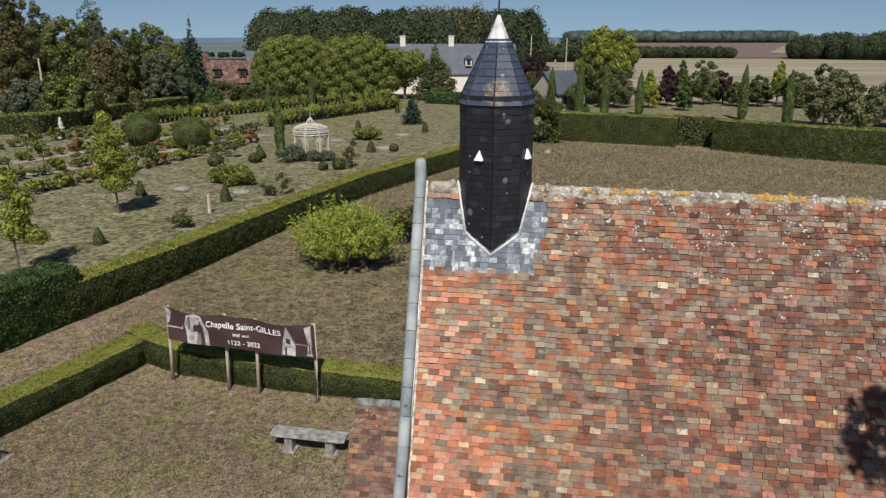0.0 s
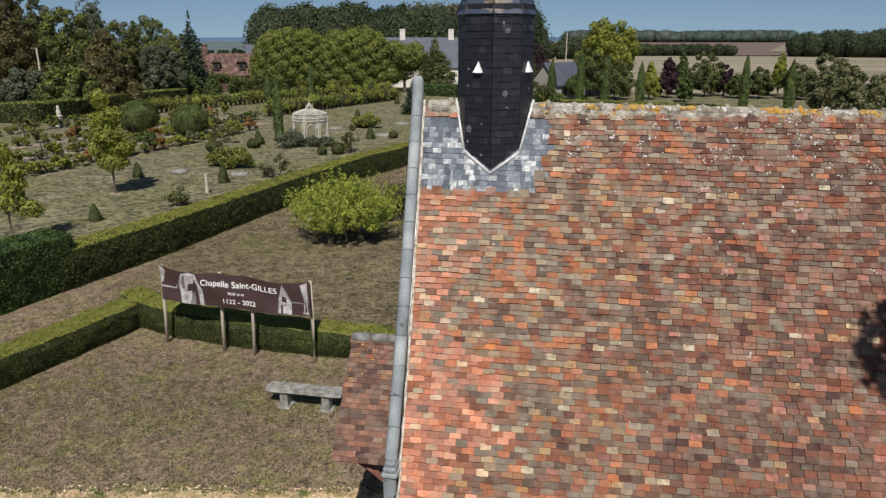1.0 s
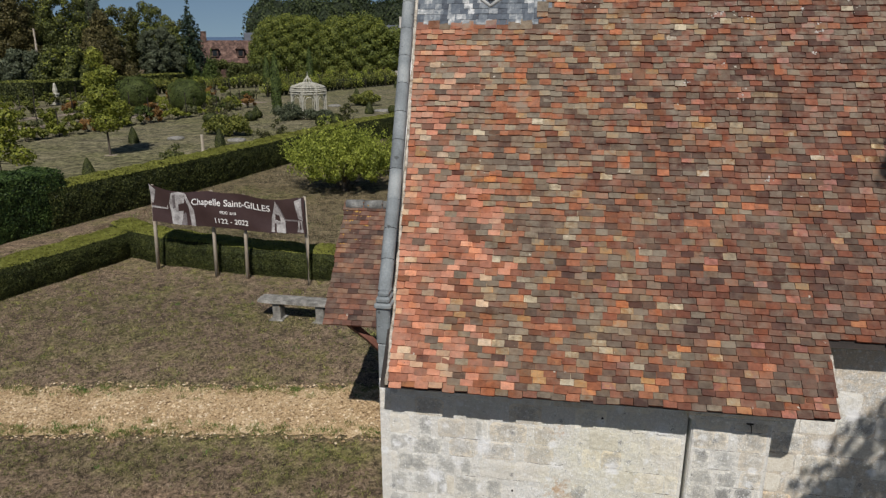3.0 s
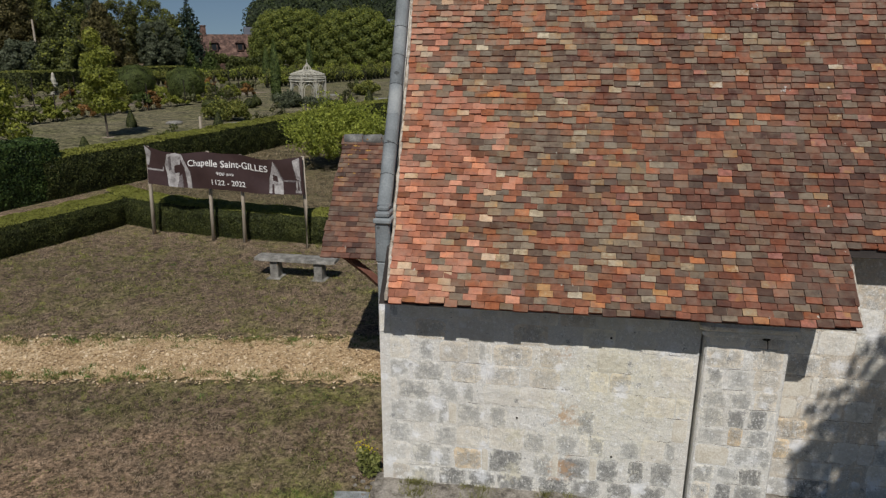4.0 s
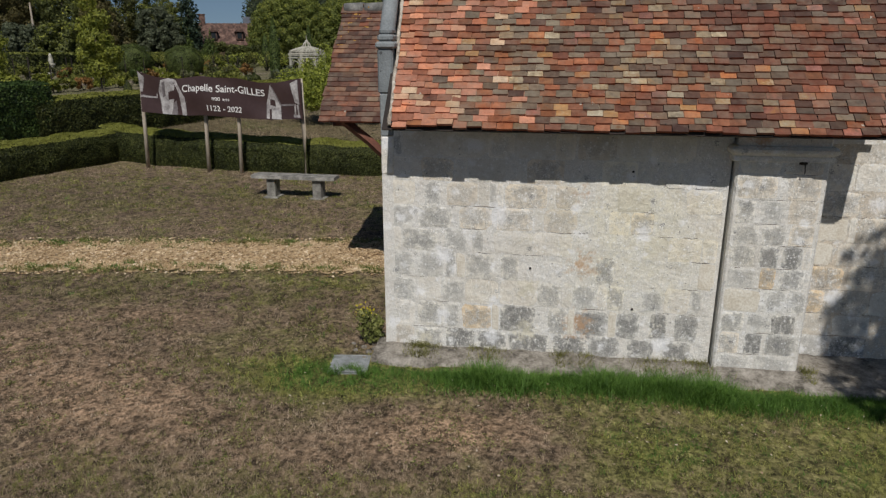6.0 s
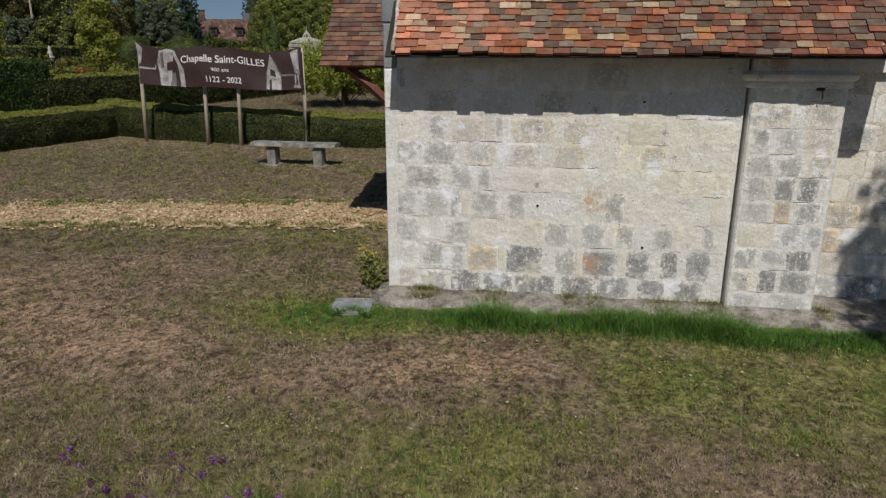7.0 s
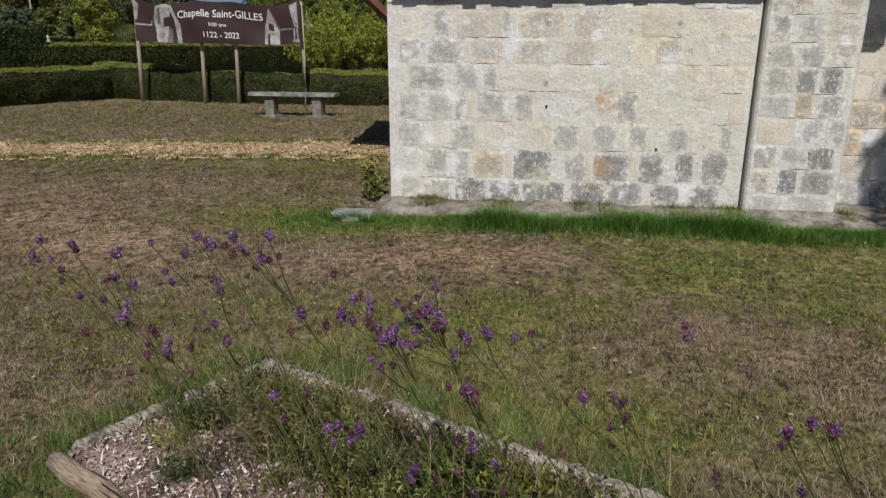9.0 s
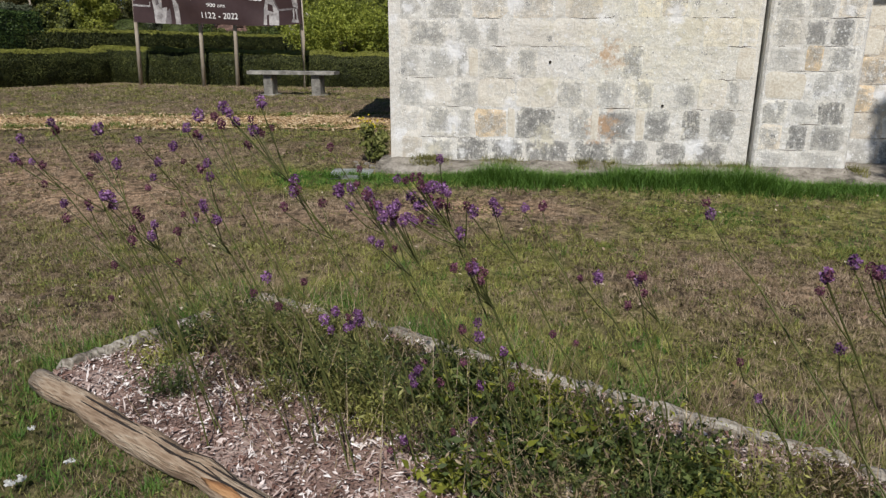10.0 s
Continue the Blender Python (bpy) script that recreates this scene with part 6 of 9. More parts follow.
# crusts of orange lichen on the upper tiles
lq = random.Random(19)
crust = MB()
for k in range(46):
    s = lq.triangular(0.55, 0.98, 0.9)
    cx_ = PX0 - po.x + 0.03 + abs(lq.gauss(0, 0.24 if s > 0.8 else 0.1))
    c = Vector((cx_, -(RIDGE_Y - PYE) * (1 - s), PZE + (PZR - PZE) * s)) + Vector((0, -math.sin(pang), math.cos(pang))) * 0.03
    r0, n = lq.uniform(0.015, 0.055), 9
    rim = []
    for i in range(n):
        a, r = 2 * math.pi * i / n, r0 * lq.uniform(0.55, 1.2)
        rim.append(c + Vector((r * math.cos(a), r * math.sin(a) * math.cos(pang), r * math.sin(a) * math.sin(pang))) + Vector((0, math.sin(pang), -math.cos(pang))) * 0.012)
    crust.add([tuple(p) for p in rim] + [tuple(c)], [(i, (i + 1) % n, n) for i in range(n)])
part("lichen", crust, M_LICHEN_O, porch, "crusts of orange-yellow lichen", smooth=True)
for sgn in (1, -1):
    ye = -(RIDGE_Y - PYE - 0.18) * sgn
    part("wall_plate", MB().box(PX0 - po.x + 0.1, 0.7, ye - 0.06, ye + 0.06, 2.36, 2.5), M_WOOD_R, porch)
    br = MB()
    br.tube([(PX0 - po.x + 0.28, ye, 2.38), (PX0 - po.x + 0.62, ye, 2.12), (0.62, ye, 1.6)], 0.062, 4)
    part("brace", br, M_WOOD_R, porch, "slanting red-brown timber brace")
part("tie_beam", MB().box(PX0 - po.x + 0.12, PX0 - po.x + 0.26, -1.1, 1.1, 2.3, 2.44), M_WOOD_R, porch)
part("king_post", MB().box(PX0 - po.x + 0.13, PX0 - po.x + 0.25, -0.06, 0.06, 2.44, 3.7), M_WOOD_R, porch)


# ---- banner on four posts ----
BA, BB = Vector((-8.36, 9.06)), Vector((-4.1, 8.72))
banner = thing("banner_sign", (BA.x, BA.y, 0.13), "brown printed banner strung on four weathered wooden posts", "sign")
for fu, bx, by, top in ((0.0, -8.74, 9.55, 2.62), (0.4, -6.88, 9.27, 2.55), (0.61, -5.93, 9.12, 2.5), (1.0, -4.16, 8.9, 2.52)):
    q = BA.lerp(BB, fu) - BA
    bx, by = bx - BA.x, by - BA.y
    part("post", MB().tube([(bx, by, -0.25), (bx + (q.x - bx) * 0.45 + 0.02, by + (q.y + 0.07 - by) * 0.5, 1.1), (q.x, q.y + 0.07, top - 0.13)], [0.052, 0.047, 0.042], 9, wobble=0.05), M_WOOD_G, banner, smooth=True)


def cloth(u, v):
    """Place on the slack cloth: u along, v up (0 to 1)."""
    p = BA.lerp(BB, -0.01 + 1.02 * u) - BA
    top = float(np.interp(u, [0, 0.04, 0.12, 0.25, 0.4, 0.5, 0.61, 0.75, 0.85, 0.95, 1], [2.66, 2.6, 2.52, 2.48, 2.56, 2.52, 2.52, 2.42, 2.42, 2.5, 2.53]))
    low = float(np.interp(u, [0, 0.3, 0.4, 0.61, 0.8, 1], [1.66, 1.6, 1.62, 1.58, 1.55, 1.6]))
    belly = 0.05 * math.sin(u * 9 + v * 2) * math.sin(math.pi * v) + 0.022 * math.sin(u * 23 + 1)
    return Vector((p.x, p.y - 0.02 + belly, low - 0.13 + (top - low) * v))


cm = MB()
NU, NV = 70, 14
for side in (0, 0.004):
    for j in range(NV + 1):
        for i in range(NU + 1):
            q = cloth(i / NU, j / NV)
            cm.v.append((q.x, q.y + side, q.z))
off = (NU + 1) * (NV + 1)
for j in range(NV):
    for i in range(NU):
        a = j * (NU + 1) + i
        cm.f += [(a, a + 1, a + NU + 2, a + NU + 1), (off + a, off + a + NU + 1, off + a + NU + 2, off + a + 1)]
sheet_b = part("banner_cloth", cm, M_BANNER, banner, "slack dark brown vinyl cloth", smooth=True)


def print_poly(name, pts, mat, lift=0.004, label=""):
    """A printed flat shape on the cloth; pts are (u, v) corners of quads or triangles."""
    for poly in pts:
        m = MB()
        n = 6
        if len(poly) == 4:
            a, b, c, d = (Vector(p) for p in poly)
            for j in range(n + 1):
                for i in range(n + 1):
                    q = a.lerp(b, i / n).lerp(d.lerp(c, i / n), j / n)
                    w = cloth(q.x, q.y)
                    m.v.append((w.x, w.y - lift, w.z))
            o = len(m.v) - (n + 1) ** 2
            for j in range(n):
                for i in range(n):
                    k = o + j * (n + 1) + i
                    m.f.append((k, k + 1, k + n + 2, k + n + 1))
        part(name, m, mat, sheet_b, label)


print_poly("printed_picture", [((0.14, 0.0), (0.2, 0.0), (0.24, 0.97), (0.125, 0.62)), ((0.125, 0.62), (0.24, 0.97), (0.2, 1.0), (0.15, 0.93))], M_PRINT_L, 0.004, "printed picture of a pale chapel front")
print_poly("printed_picture", [((0.262, 0.0), (0.29, 0.0), (0.288, 0.5), (0.255, 0.6)), ((0.225, 0.95), (0.242, 0.96), (0.285, 0.5), (0.255, 0.6))], M_PRINT_L, 0.005)
print_poly("printed_picture", [((0.185, 0.4), (0.235, 0.45), (0.24, 0.7), (0.19, 0.62))], M_BANNER, 0.008)
print_poly("printed_picture", [((0.203, 0.0), (0.236, 0.0), (0.234, 0.4), (0.21, 0.3)), ((0.148, 0.45), (0.168, 0.5), (0.175, 0.9), (0.155, 0.86))], M_PRINT, 0.007)
print_poly("printed_picture", [((0.0, 0.37), (0.11, 0.41), (0.11, 0.45), (0.0, 0.42)), ((0.104, 0.41), (0.11, 0.41), (0.114, 0.54), (0.108, 0.54)), ((0.0, 0.5), (0.012, 0.5), (0.04, 0.9), (0.0, 1.0))], M_PRINT_L, 0.005)
print_poly("printed_picture", [((0.782, 0.04), (0.87, 0.0), (0.868, 0.4), (0.785, 0.45)), ((0.785, 0.45), (0.868, 0.4), (0.83, 0.75), (0.814, 0.95))], M_PRINT_L, 0.004, "printed picture of a chapel with turret")
print_poly("printed_picture", [((0.8, 0.02), (0.814, 0.015), (0.812, 0.3), (0.8, 0.28)), ((0.805, 0.4), (0.838, 0.35), (0.834, 0.52), (0.808, 0.57))], M_BANNER, 0.008)
print_poly("printed_picture", [((0.868, 0.36), (0.955, 0.34), (0.955, 0.385), (0.868, 0.41)), ((0.818, 0.88), (0.826, 0.88), (0.872, 0.4), (0.864, 0.38))], M_PRINT, 0.006)
print_poly("printed_picture", [((0.958, 0.42), (0.985, 0.36), (0.98, 0.98), (0.935, 0.92)), ((0.946, 0.05), (0.986, 0.03), (0.984, 0.1), (0.948, 0.12)), ((0.953, 0.12), (0.961, 0.12), (0.963, 0.38), (0.953, 0.38)), ((0.974, 0.1), (0.981, 0.1), (0.979, 0.36), (0.968, 0.36))], M_PRINT_L, 0.005)


def lettering(text, u, v, size, width, bold):
    """Words in the built-in font, laid on the cloth."""
    cu = bpy.data.curves.new("lettering", "FONT")
    cu.body, cu.size, cu.align_x, cu.align_y, cu.offset, cu.resolution_u = text, 1.0, "CENTER", "CENTER", bold, 4
    tmp = new("lettering", cu)
    bpy.context.view_layer.update()
    me = bpy.data.meshes.new_from_object(tmp.evaluated_get(bpy.context.evaluated_depsgraph_get()))
    bpy.data.objects.remove(tmp)
    bm = bmesh.new()
    bm.from_mesh(me)
    bmesh.ops.triangulate(bm, faces=bm.faces)
    half = max(abs(p.co.x) for p in bm.verts)
    for p in bm.verts:
        uu = u + p.co.x / half * width / 2
        w = cloth(uu, v + p.co.y * size / 0.92)
        p.co = (w.x, w.y - 0.009, w.z)
    bm.to_mesh(me)
    bm.free()
    me.materials.clear()
    me.materials.append(M_WHITE)
    part("lettering", me, None, sheet_b, "white printed lettering")


lettering("Chapelle Saint-GILLES", 0.528, 0.71, 0.235, 0.5, 0.008)
lettering("900 ans", 0.515, 0.45, 0.115, 0.1, 0.004)
lettering("1122 - 2022", 0.53, 0.2, 0.185, 0.215, 0.012)

# ---- stone bench ----
bench = thing("stone_bench", (-3.57, 6.65, 0.185), "old grey stone slab bench on two block legs", "bench")
bench.rotation_euler = (0, 0, radians(-2))
sl = MB()
for k in range(13):
    xa = -0.92 + k * 1.84 / 12
    jag = [0.012 * noise.noise((k * 1.7, j, 2)) for j in range(6)]
    e_ = 0.03 if k in (0, 12) else 0.0
    sl.v += [(xa + jag[0] * e_ * 40, -0.2 + jag[1] + e_, 0.405 + jag[2] * 0.4), (xa, -0.19 + jag[1] + e_, 0.465 + jag[3] * 0.5), (xa, 0.02, 0.475 + jag[4] * 0.5), (xa, 0.22 + jag[5] - e_, 0.463), (xa, 0.225 + jag[5] - e_, 0.402)]
    if k:
        sl.f += [(5 * k - 5 + i, 5 * k - 5 + (i + 1) % 5, 5 * k + (i + 1) % 5, 5 * k + i) for i in range(5)]
sl.f += [(0, 1, 2, 3, 4), (64, 63, 62, 61, 60)]
part("seat", sl, M_BENCH, bench, "lichened stone slab")
for x in (-0.5, 0.52):
    part("leg", MB().box(x - 0.095, x + 0.095, -0.13, 0.14, -0.1, 0.402, bevel=0.015), M_BENCH, bench)
    part("footing", MB().box(x - 0.16, x + 0.16, -0.2, 0.2, -0.1, 0.012, bevel=0.01), M_BENCH, bench)

# ---- drain grate, small sign stake by the path ----
grate = thing("drain_grate", (-0.34, -0.42, -0.018), "small galvanised drain grating set in the ground", "grate")
for i in range(17):
    part("bar", MB().box(-0.2 + i * 0.0247, -0.1785 + i * 0.0247, -0.2, 0.2, -0.012, 0.004), M_GRATE, grate)
for y in (-0.2, 0.0, 0.19):
    part("cross_bar", MB().box(-0.21, 0.21, y, y + 0.03, -0.03, 0.002), M_GRATE, grate)
grate.rotation_euler = (0, 0, radians(8))
vent = thing("ground_light", (-10.78, 5.3, 0.1), "small dark lamp housing on a pale slab at the lawn's edge", "light")
part("slab", MB().box(-0.22, 0.3, -0.25, 0.25, -0.05, 0.06, bevel=0.02), M_BENCH, vent)
for i in range(5):
    part("rib", MB().tube([(-0.15 + i * 0.07, -0.12, 0.05), (-0.13 + i * 0.07, 0, 0.24), (-0.1 + i * 0.07, 0.14, 0.1)], 0.018, 6), M_DARK, vent)

# ---- shrubs and trees near by ----
q = random.Random(5)


def bush(name, x, y, lobes, leaves, mat, label, leaf, stems=7, category="shrub", group="", gaps=0.4, bias=0.35):
    t = thing(name, (x, y, gz(x, y)), label, category, group)
    sm = MB()
    for i in range(stems):
        lo = lobes[i % len(lobes)]
        sm.tube([(q.uniform(-0.06, 0.06), q.uniform(-0.06, 0.06), -0.05), (lo[0] * 0.5, lo[1] * 0.5, lo[2] * 0.55), (lo[0], lo[1], lo[2] + lo[5] * 0.6)], [0.022, 0.015, 0.005], 5)
    tagged(part("twiggy_stem", sm, M_BARK, t), kind="stuff")
    vol = [lo[3] * lo[4] + lo[4] * lo[5] + lo[3] * lo[5] for lo in lobes]
    ps, ns = [], []
    for i, lo in enumerate(lobes):
        p, d = shell(lo[:3], lo[3:], max(20, int(1.5 * leaves * vol[i] / sum(vol))), 0.6, gaps, i * 1.3 + x)
        ps.append(p)
        ns.append(d)
    part("foliage", np_mesh("foliage", leaf_tris(np.concatenate(ps), leaf, np.concatenate(ns), bias), 3, mat), None, t)
    return t


def many_lobes(n, rx, ry, h, size, seed, low=0.3):
    r = random.Random(seed)
    out = []
    for i in range(n):
        a, d = r.uniform(0, math.tau), math.sqrt(r.random())
        z = low + (h - low) * r.random() * (1 - 0.45 * d)
        s = size * r.uniform(0.6, 1.2)
        out.append((rx * d * math.cos(a), ry * d * math.sin(a), max(z, s * 0.6), s, s, s * 0.8))
    return out


shrub = bush("yellow_green_shrub", -6.75, 20.6, many_lobes(54, 1.8, 1.6, 2.6, 0.34, 4, 0.6), 15000, L_LIME, "loose bright yellow-green shrub on short stems in the dry meadow", 0.046, 14, gaps=0.8)
part("stem", MB().tube([(0.1, 0, -0.1), (0.05, 0.02, 0.5), (-0.1, 0, 1.3)], [0.16, 0.12, 0.06], 8, wobble=0.1), M_BARK, shrub, "short dark stem", smooth=True)
n_ = 330
a_, d_ = rng.uniform(0, math.tau, n_), np.sqrt(rng.random(n_))
sx_, sy_ = 2.0 * d_ * np.cos(a_), 1.7 * d_ * np.sin(a_)
z0_ = 2.4 * (1 - 0.5 * d_) * rng.uniform(0.6, 1.0, n_)
k_ = rng.random((n_, 60))
ln_ = rng.uniform(0.3, 1.25, n_)[:, None]
sp_ = np.stack([sx_[:, None] * (1 + 0.35 * k_), sy_[:, None] * (1 + 0.35 * k_), z0_[:, None] + ln_ * k_], axis=2).reshape(-1, 3) + rng.normal(0, 0.05, (n_ * 60, 3))
part("shoot_foliage", np_mesh("shoot_foliage", leaf_tris(sp_, np.full(len(sp_), 0.05), None, 0), 3, L_LIME), None, shrub, "upright leafy shoots")
bush("yellow_green_shrub", -5.0, 24.2, many_lobes(14, 1.0, 1.0, 2.5, 0.45, 9, 0.6), 3500, L_OLIVE, "sparser olive-green shrub behind the bright one", 0.07, 10)



# ---- grass near the camera ----
BED = [Vector((-0.53, -4.62)), Vector((0.03, -3.5)), Vector((3.7, -5.23)), Vector((3.0, -6.42))]


def in_bed(x, y, pad=0.0):
    d, e = BED[2] - BED[1], BED[1] - BED[0]
    u, v = d.normalized(), e.normalized()
    p = np.stack([x - BED[0].x, y - BED[0].y])
    det = u.x * v.y - u.y * v.x
    a = (p[0] * v.y - p[1] * v.x) / det
    b = (u.x * p[1] - u.y * p[0]) / det
    return (a > -pad) & (a < d.length + pad) & (b > -pad) & (b < e.length + pad)


def wave(x, y, s, k):
    return (np.sin(x * s + k) * np.sin(y * s * 1.13 + 2 * k) + 0.6 * np.sin(x * s * 2.3 + y * s * 1.7 + k * 3) + 0.4 * np.sin(x * s * 4.1 - y * s * 3.7 + k)) / 2.0


def blades(x, y, z, h, w):
    n = len(x)
    a = rng.uniform(0, math.tau, n)
    lean = rng.uniform(0.3, 1.5, n) * h
    base = np.stack([x, y, z], axis=1)
    side = np.stack([np.cos(a + 1.57), np.sin(a + 1.57), np.zeros(n)], axis=1) * (w / 2)[:, None]
    tip = base + np.stack([np.cos(a) * lean, np.sin(a) * lean, h], axis=1)
    return np.stack([base - side, base + side, tip], axis=1)


GZ = np.vectorize(lambda x, y: gz(x, y) + rough(x, y))


def turf(name, label, x0, x1, y0, y1, n, h, w, green_bias, clump=1.0):
    """Scattered blades in tufts, split into green and dry ones."""
    m = int(n * 1.8)
    x, y = rng.uniform(x0, x1, m), rng.uniform(y0, y1, m)
    k = wave(x, y, 2.2, 1.0) * 0.5 + wave(x, y, 7.0, 2.0) * 0.5
    ok = (rng.random(m) < 0.55 + 0.45 * clump * k) & ~in_bed(x, y, 0.02)
    ok &= ~((x > -0.05) & (y > -0.42) & (y < 6.2))
    lo = np.interp(x, [-16, -6.9, -4.2, -0.75, 0], [-0.1, 1.5, 1.97, 2.4, 2.4])
    hi = np.interp(x, [-16, -8.1, -4.9, -1.2, 0], [1.2, 2.85, 3.35, 3.95, 4.0])
    ok &= ~((y > lo + 0.03) & (y < hi - 0.03) & (x < 0.1))
    ok &= ~((np.abs(x + 0.34) < 0.24) & (np.abs(y + 0.42) < 0.24))
    x, y = x[ok][:n], y[ok][:n]
    g = wave(x, y, 0.9, 4.0) * 0.55 + green_bias(x, y) + rng.normal(0, 0.25, len(x))
    hh = h * rng.uniform(0.5, 1.4, len(x)) * (1 + 0.6 * np.clip(wave(x, y, 3.1, 6.0), 0, 1))
    tri = blades(x, y, GZ(x, y) - 0.005, hh, w * rng.uniform(0.6, 1.4, len(x)))
    brown = wave(x, y, 0.55, 2.0) + rng.normal(0, 0.3, len(x)) > 0.0
    for sel, mt, lab in ((g > 0.35, L_GRASS, "green"), ((g <= 0.35) & ~brown, L_STRAW, "dry straw-coloured"), ((g <= 0.35) & brown, L_DRYBROWN, "brown withered")):
        if sel.sum():
            solo(name, np_mesh(name, tri[sel], 3, mt), None, lab + " " + label, "grass", kind="stuff")


def tufts(name, label, x0, x1, y0, y1, n, per, h, spread, w):
    """Grass in single tufts; every tuft is olive, yellow-green, straw or bleached by how green its place is."""
    cx_, cy_ = rng.uniform(x0, x1, n), rng.uniform(y0, y1, n)
    free = ~in_bed(cx_, cy_, 0.03) & ~((cx_ > -0.1) & (cy_ > -0.34) & (cy_ < 6.2))
    lo = np.interp(cx_, [-16, -6.9, -4.2, -0.75, 0], [-0.1, 1.5, 1.97, 2.4, 2.4])
    hi = np.interp(cx_, [-16, -8.1, -4.9, -1.2, 0], [1.2, 2.85, 3.35, 3.95, 4.0])
    rag = 0.16 * wave(cx_, cy_, 2.7, 1.0) + 0.16 * rng.random(len(cx_))
    free &= ~((cy_ > lo - 0.02 + rag) & (cy_ < hi + 0.02 - rag) & (cx_ < 0.1)) & ~((np.abs(cx_ + 0.34) < 0.24) & (np.abs(cy_ + 0.42) < 0.24))
    cx_, cy_ = cx_[free], cy_[free]
    g = turf_green(cx_, cy_) + 0.24 * wave(cx_, cy_, 1.4, 0.7) + 0.34 * wave(cx_, cy_, 3.3, 2.0) + 0.2 * wave(cx_, cy_, 9.0, 5.0) + rng.normal(0, 0.36, len(cx_))
    g = np.where((g > -0.3) & (g < 0.3) & (rng.random(len(g)) < 0.6 * thatch(cx_, cy_)), 0.5, g)
    # darker, lusher growth in the hollow before the bed's front log
    low_ = (cy_ < -4.3 - 0.45 * cx_) & (cx_ < 1.2) & (g > 0.45)
    g = np.where(low_, np.where(rng.random(len(g)) < 0.55, 1.3, 0.5), g)
    bare = (turf_green(cx_, cy_) < -0.2) & (rng.random(len(g)) < 0.6)
    cx_, cy_, g = cx_[~bare], cy_[~bare], g[~bare]
    size = rng.uniform(0.45, 1.35, len(cx_)) * (0.8 + 0.5 * np.clip(g, 0, 1))
    for lo_, hi_, mt, lab in ((1.15, 9, L_LUSH, "dark green"), (0.7, 1.15, L_LIMETUFT, "yellow-green"), (0.3, 0.72, L_OLIVETUFT, "olive-green"), (-0.02, 0.3, L_STRAW, "dry straw-coloured"), (-9, -0.02, L_BLEACHED, "bleached tan")):
        sel = (g >= lo_) & (g < hi_)
        if not sel.any():
            continue
        x = np.repeat(cx_[sel], per) + rng.normal(0, spread, sel.sum() * per)
        y = np.repeat(cy_[sel], per) + rng.normal(0, spread, sel.sum() * per)
        hh = np.repeat(size[sel], per) * h * rng.uniform(0.5, 1.3, len(x))
        solo(name, np_mesh(name, blades(x, y, GZ(x, y) - 0.004, hh, w * rng.uniform(0.6, 1.4, len(x))), 3, mt), None, lab + " " + label, "grass", kind="stuff")


tufts("lawn_grass", "lawn tufts before the chapel", -4.2, 5.2, -6.4, -0.3, 17000, 15, 0.03, 0.022, 0.005)
tufts("lawn_grass", "lawn tufts near the flower bed", -2.6, 4.4, -6.4, -2.2, 17000, 14, 0.033, 0.02, 0.0042)
tufts("lawn_grass", "lawn tufts off to the sides", -10, 0.0, -2.2, 2.6, 7000, 14, 0.033, 0.035, 0.008)
tufts("lawn_grass", "lawn tufts behind the path", -11.2, 0.0, 2.5, 9.6, 7500, 12, 0.038, 0.045, 0.012)


def dry(x, y):
    return -0.15 + 0.0 * x


turf("meadow_grass", "tall meadow grass", -13.2, 3.0, 10.6, 22.0, 75000, 0.1, 0.012, dry, clump=0.6)
turf("meadow_grass", "tall meadow grass", -12.0, 3.0, 22.0, 46.0, 32000, 0.16, 0.026, dry, clump=0.8)
turf("meadow_grass", "tall meadow grass", 0.0, 30.0, 40.0, 60.0, 20000, 0.2, 0.035, dry, clump=0.8)
# lush strip at the wall's foot, low and dark towards the drain, tall from the second stone on
m_ = 46000
x_ = rng.uniform(-0.9, 7.5, m_)
y_ = -0.46 - np.abs(rng.normal(0, 0.16, m_)) - 0.05 * np.sin(x_ * 2)
k_ = np.clip(0.8 + 0.4 * wave(x_, y_, 2.6, 3.0), 0.25, 1.3) * np.interp(x_, [-0.9, 0.6, 1.05, 3.4, 4.5], [0.3, 0.4, 1.0, 1.0, 0.65])
free_ = ~((np.abs(x_ + 0.34) < 0.26) & (np.abs(y_ + 0.42) < 0.26)) & ((x_ > 0.6) | (rng.random(m_) < 0.3))
x_, y_, k_ = x_[free_], y_[free_], k_[free_]
solo("wall_grass", np_mesh("wall_grass", blades(x_, y_, GZ(x_, y_) - 0.01, 0.17 * k_ * rng.uniform(0.5, 1.3, len(x_)), 0.007 * rng.uniform(0.7, 1.3, len(x_))), 3, L_LUSH), None, "lush green grass along the chapel wall", "grass", kind="stuff")
m_ = 3000
x_ = np.concatenate([rng.normal(c, w, int(m_ * k)) for c, w, k in ((0.4, 0.09, 0.3), (1.15, 0.12, 0.12), (1.95, 0.05, 0.1), (2.2, 0.06, 0.08), (2.9, 0.14, 0.1), (3.4, 0.12, 0.16), (4.45, 0.05, 0.08))])
y_ = np.where(rng.random(len(x_)) < 0.6, rng.uniform(-0.08, -0.01, len(x_)), rng.uniform(-0.3, -0.01, len(x_)))
solo("wall_weeds", np_mesh("wall_weeds", blades(x_, y_, np.full(len(x_), 0.05), 0.09 * rng.uniform(0.3, 1.2, len(x_)), np.full(len(x_), 0.007)), 3, L_OLIVETUFT), None, "small weeds growing on the footing", "weeds", kind="stuff")
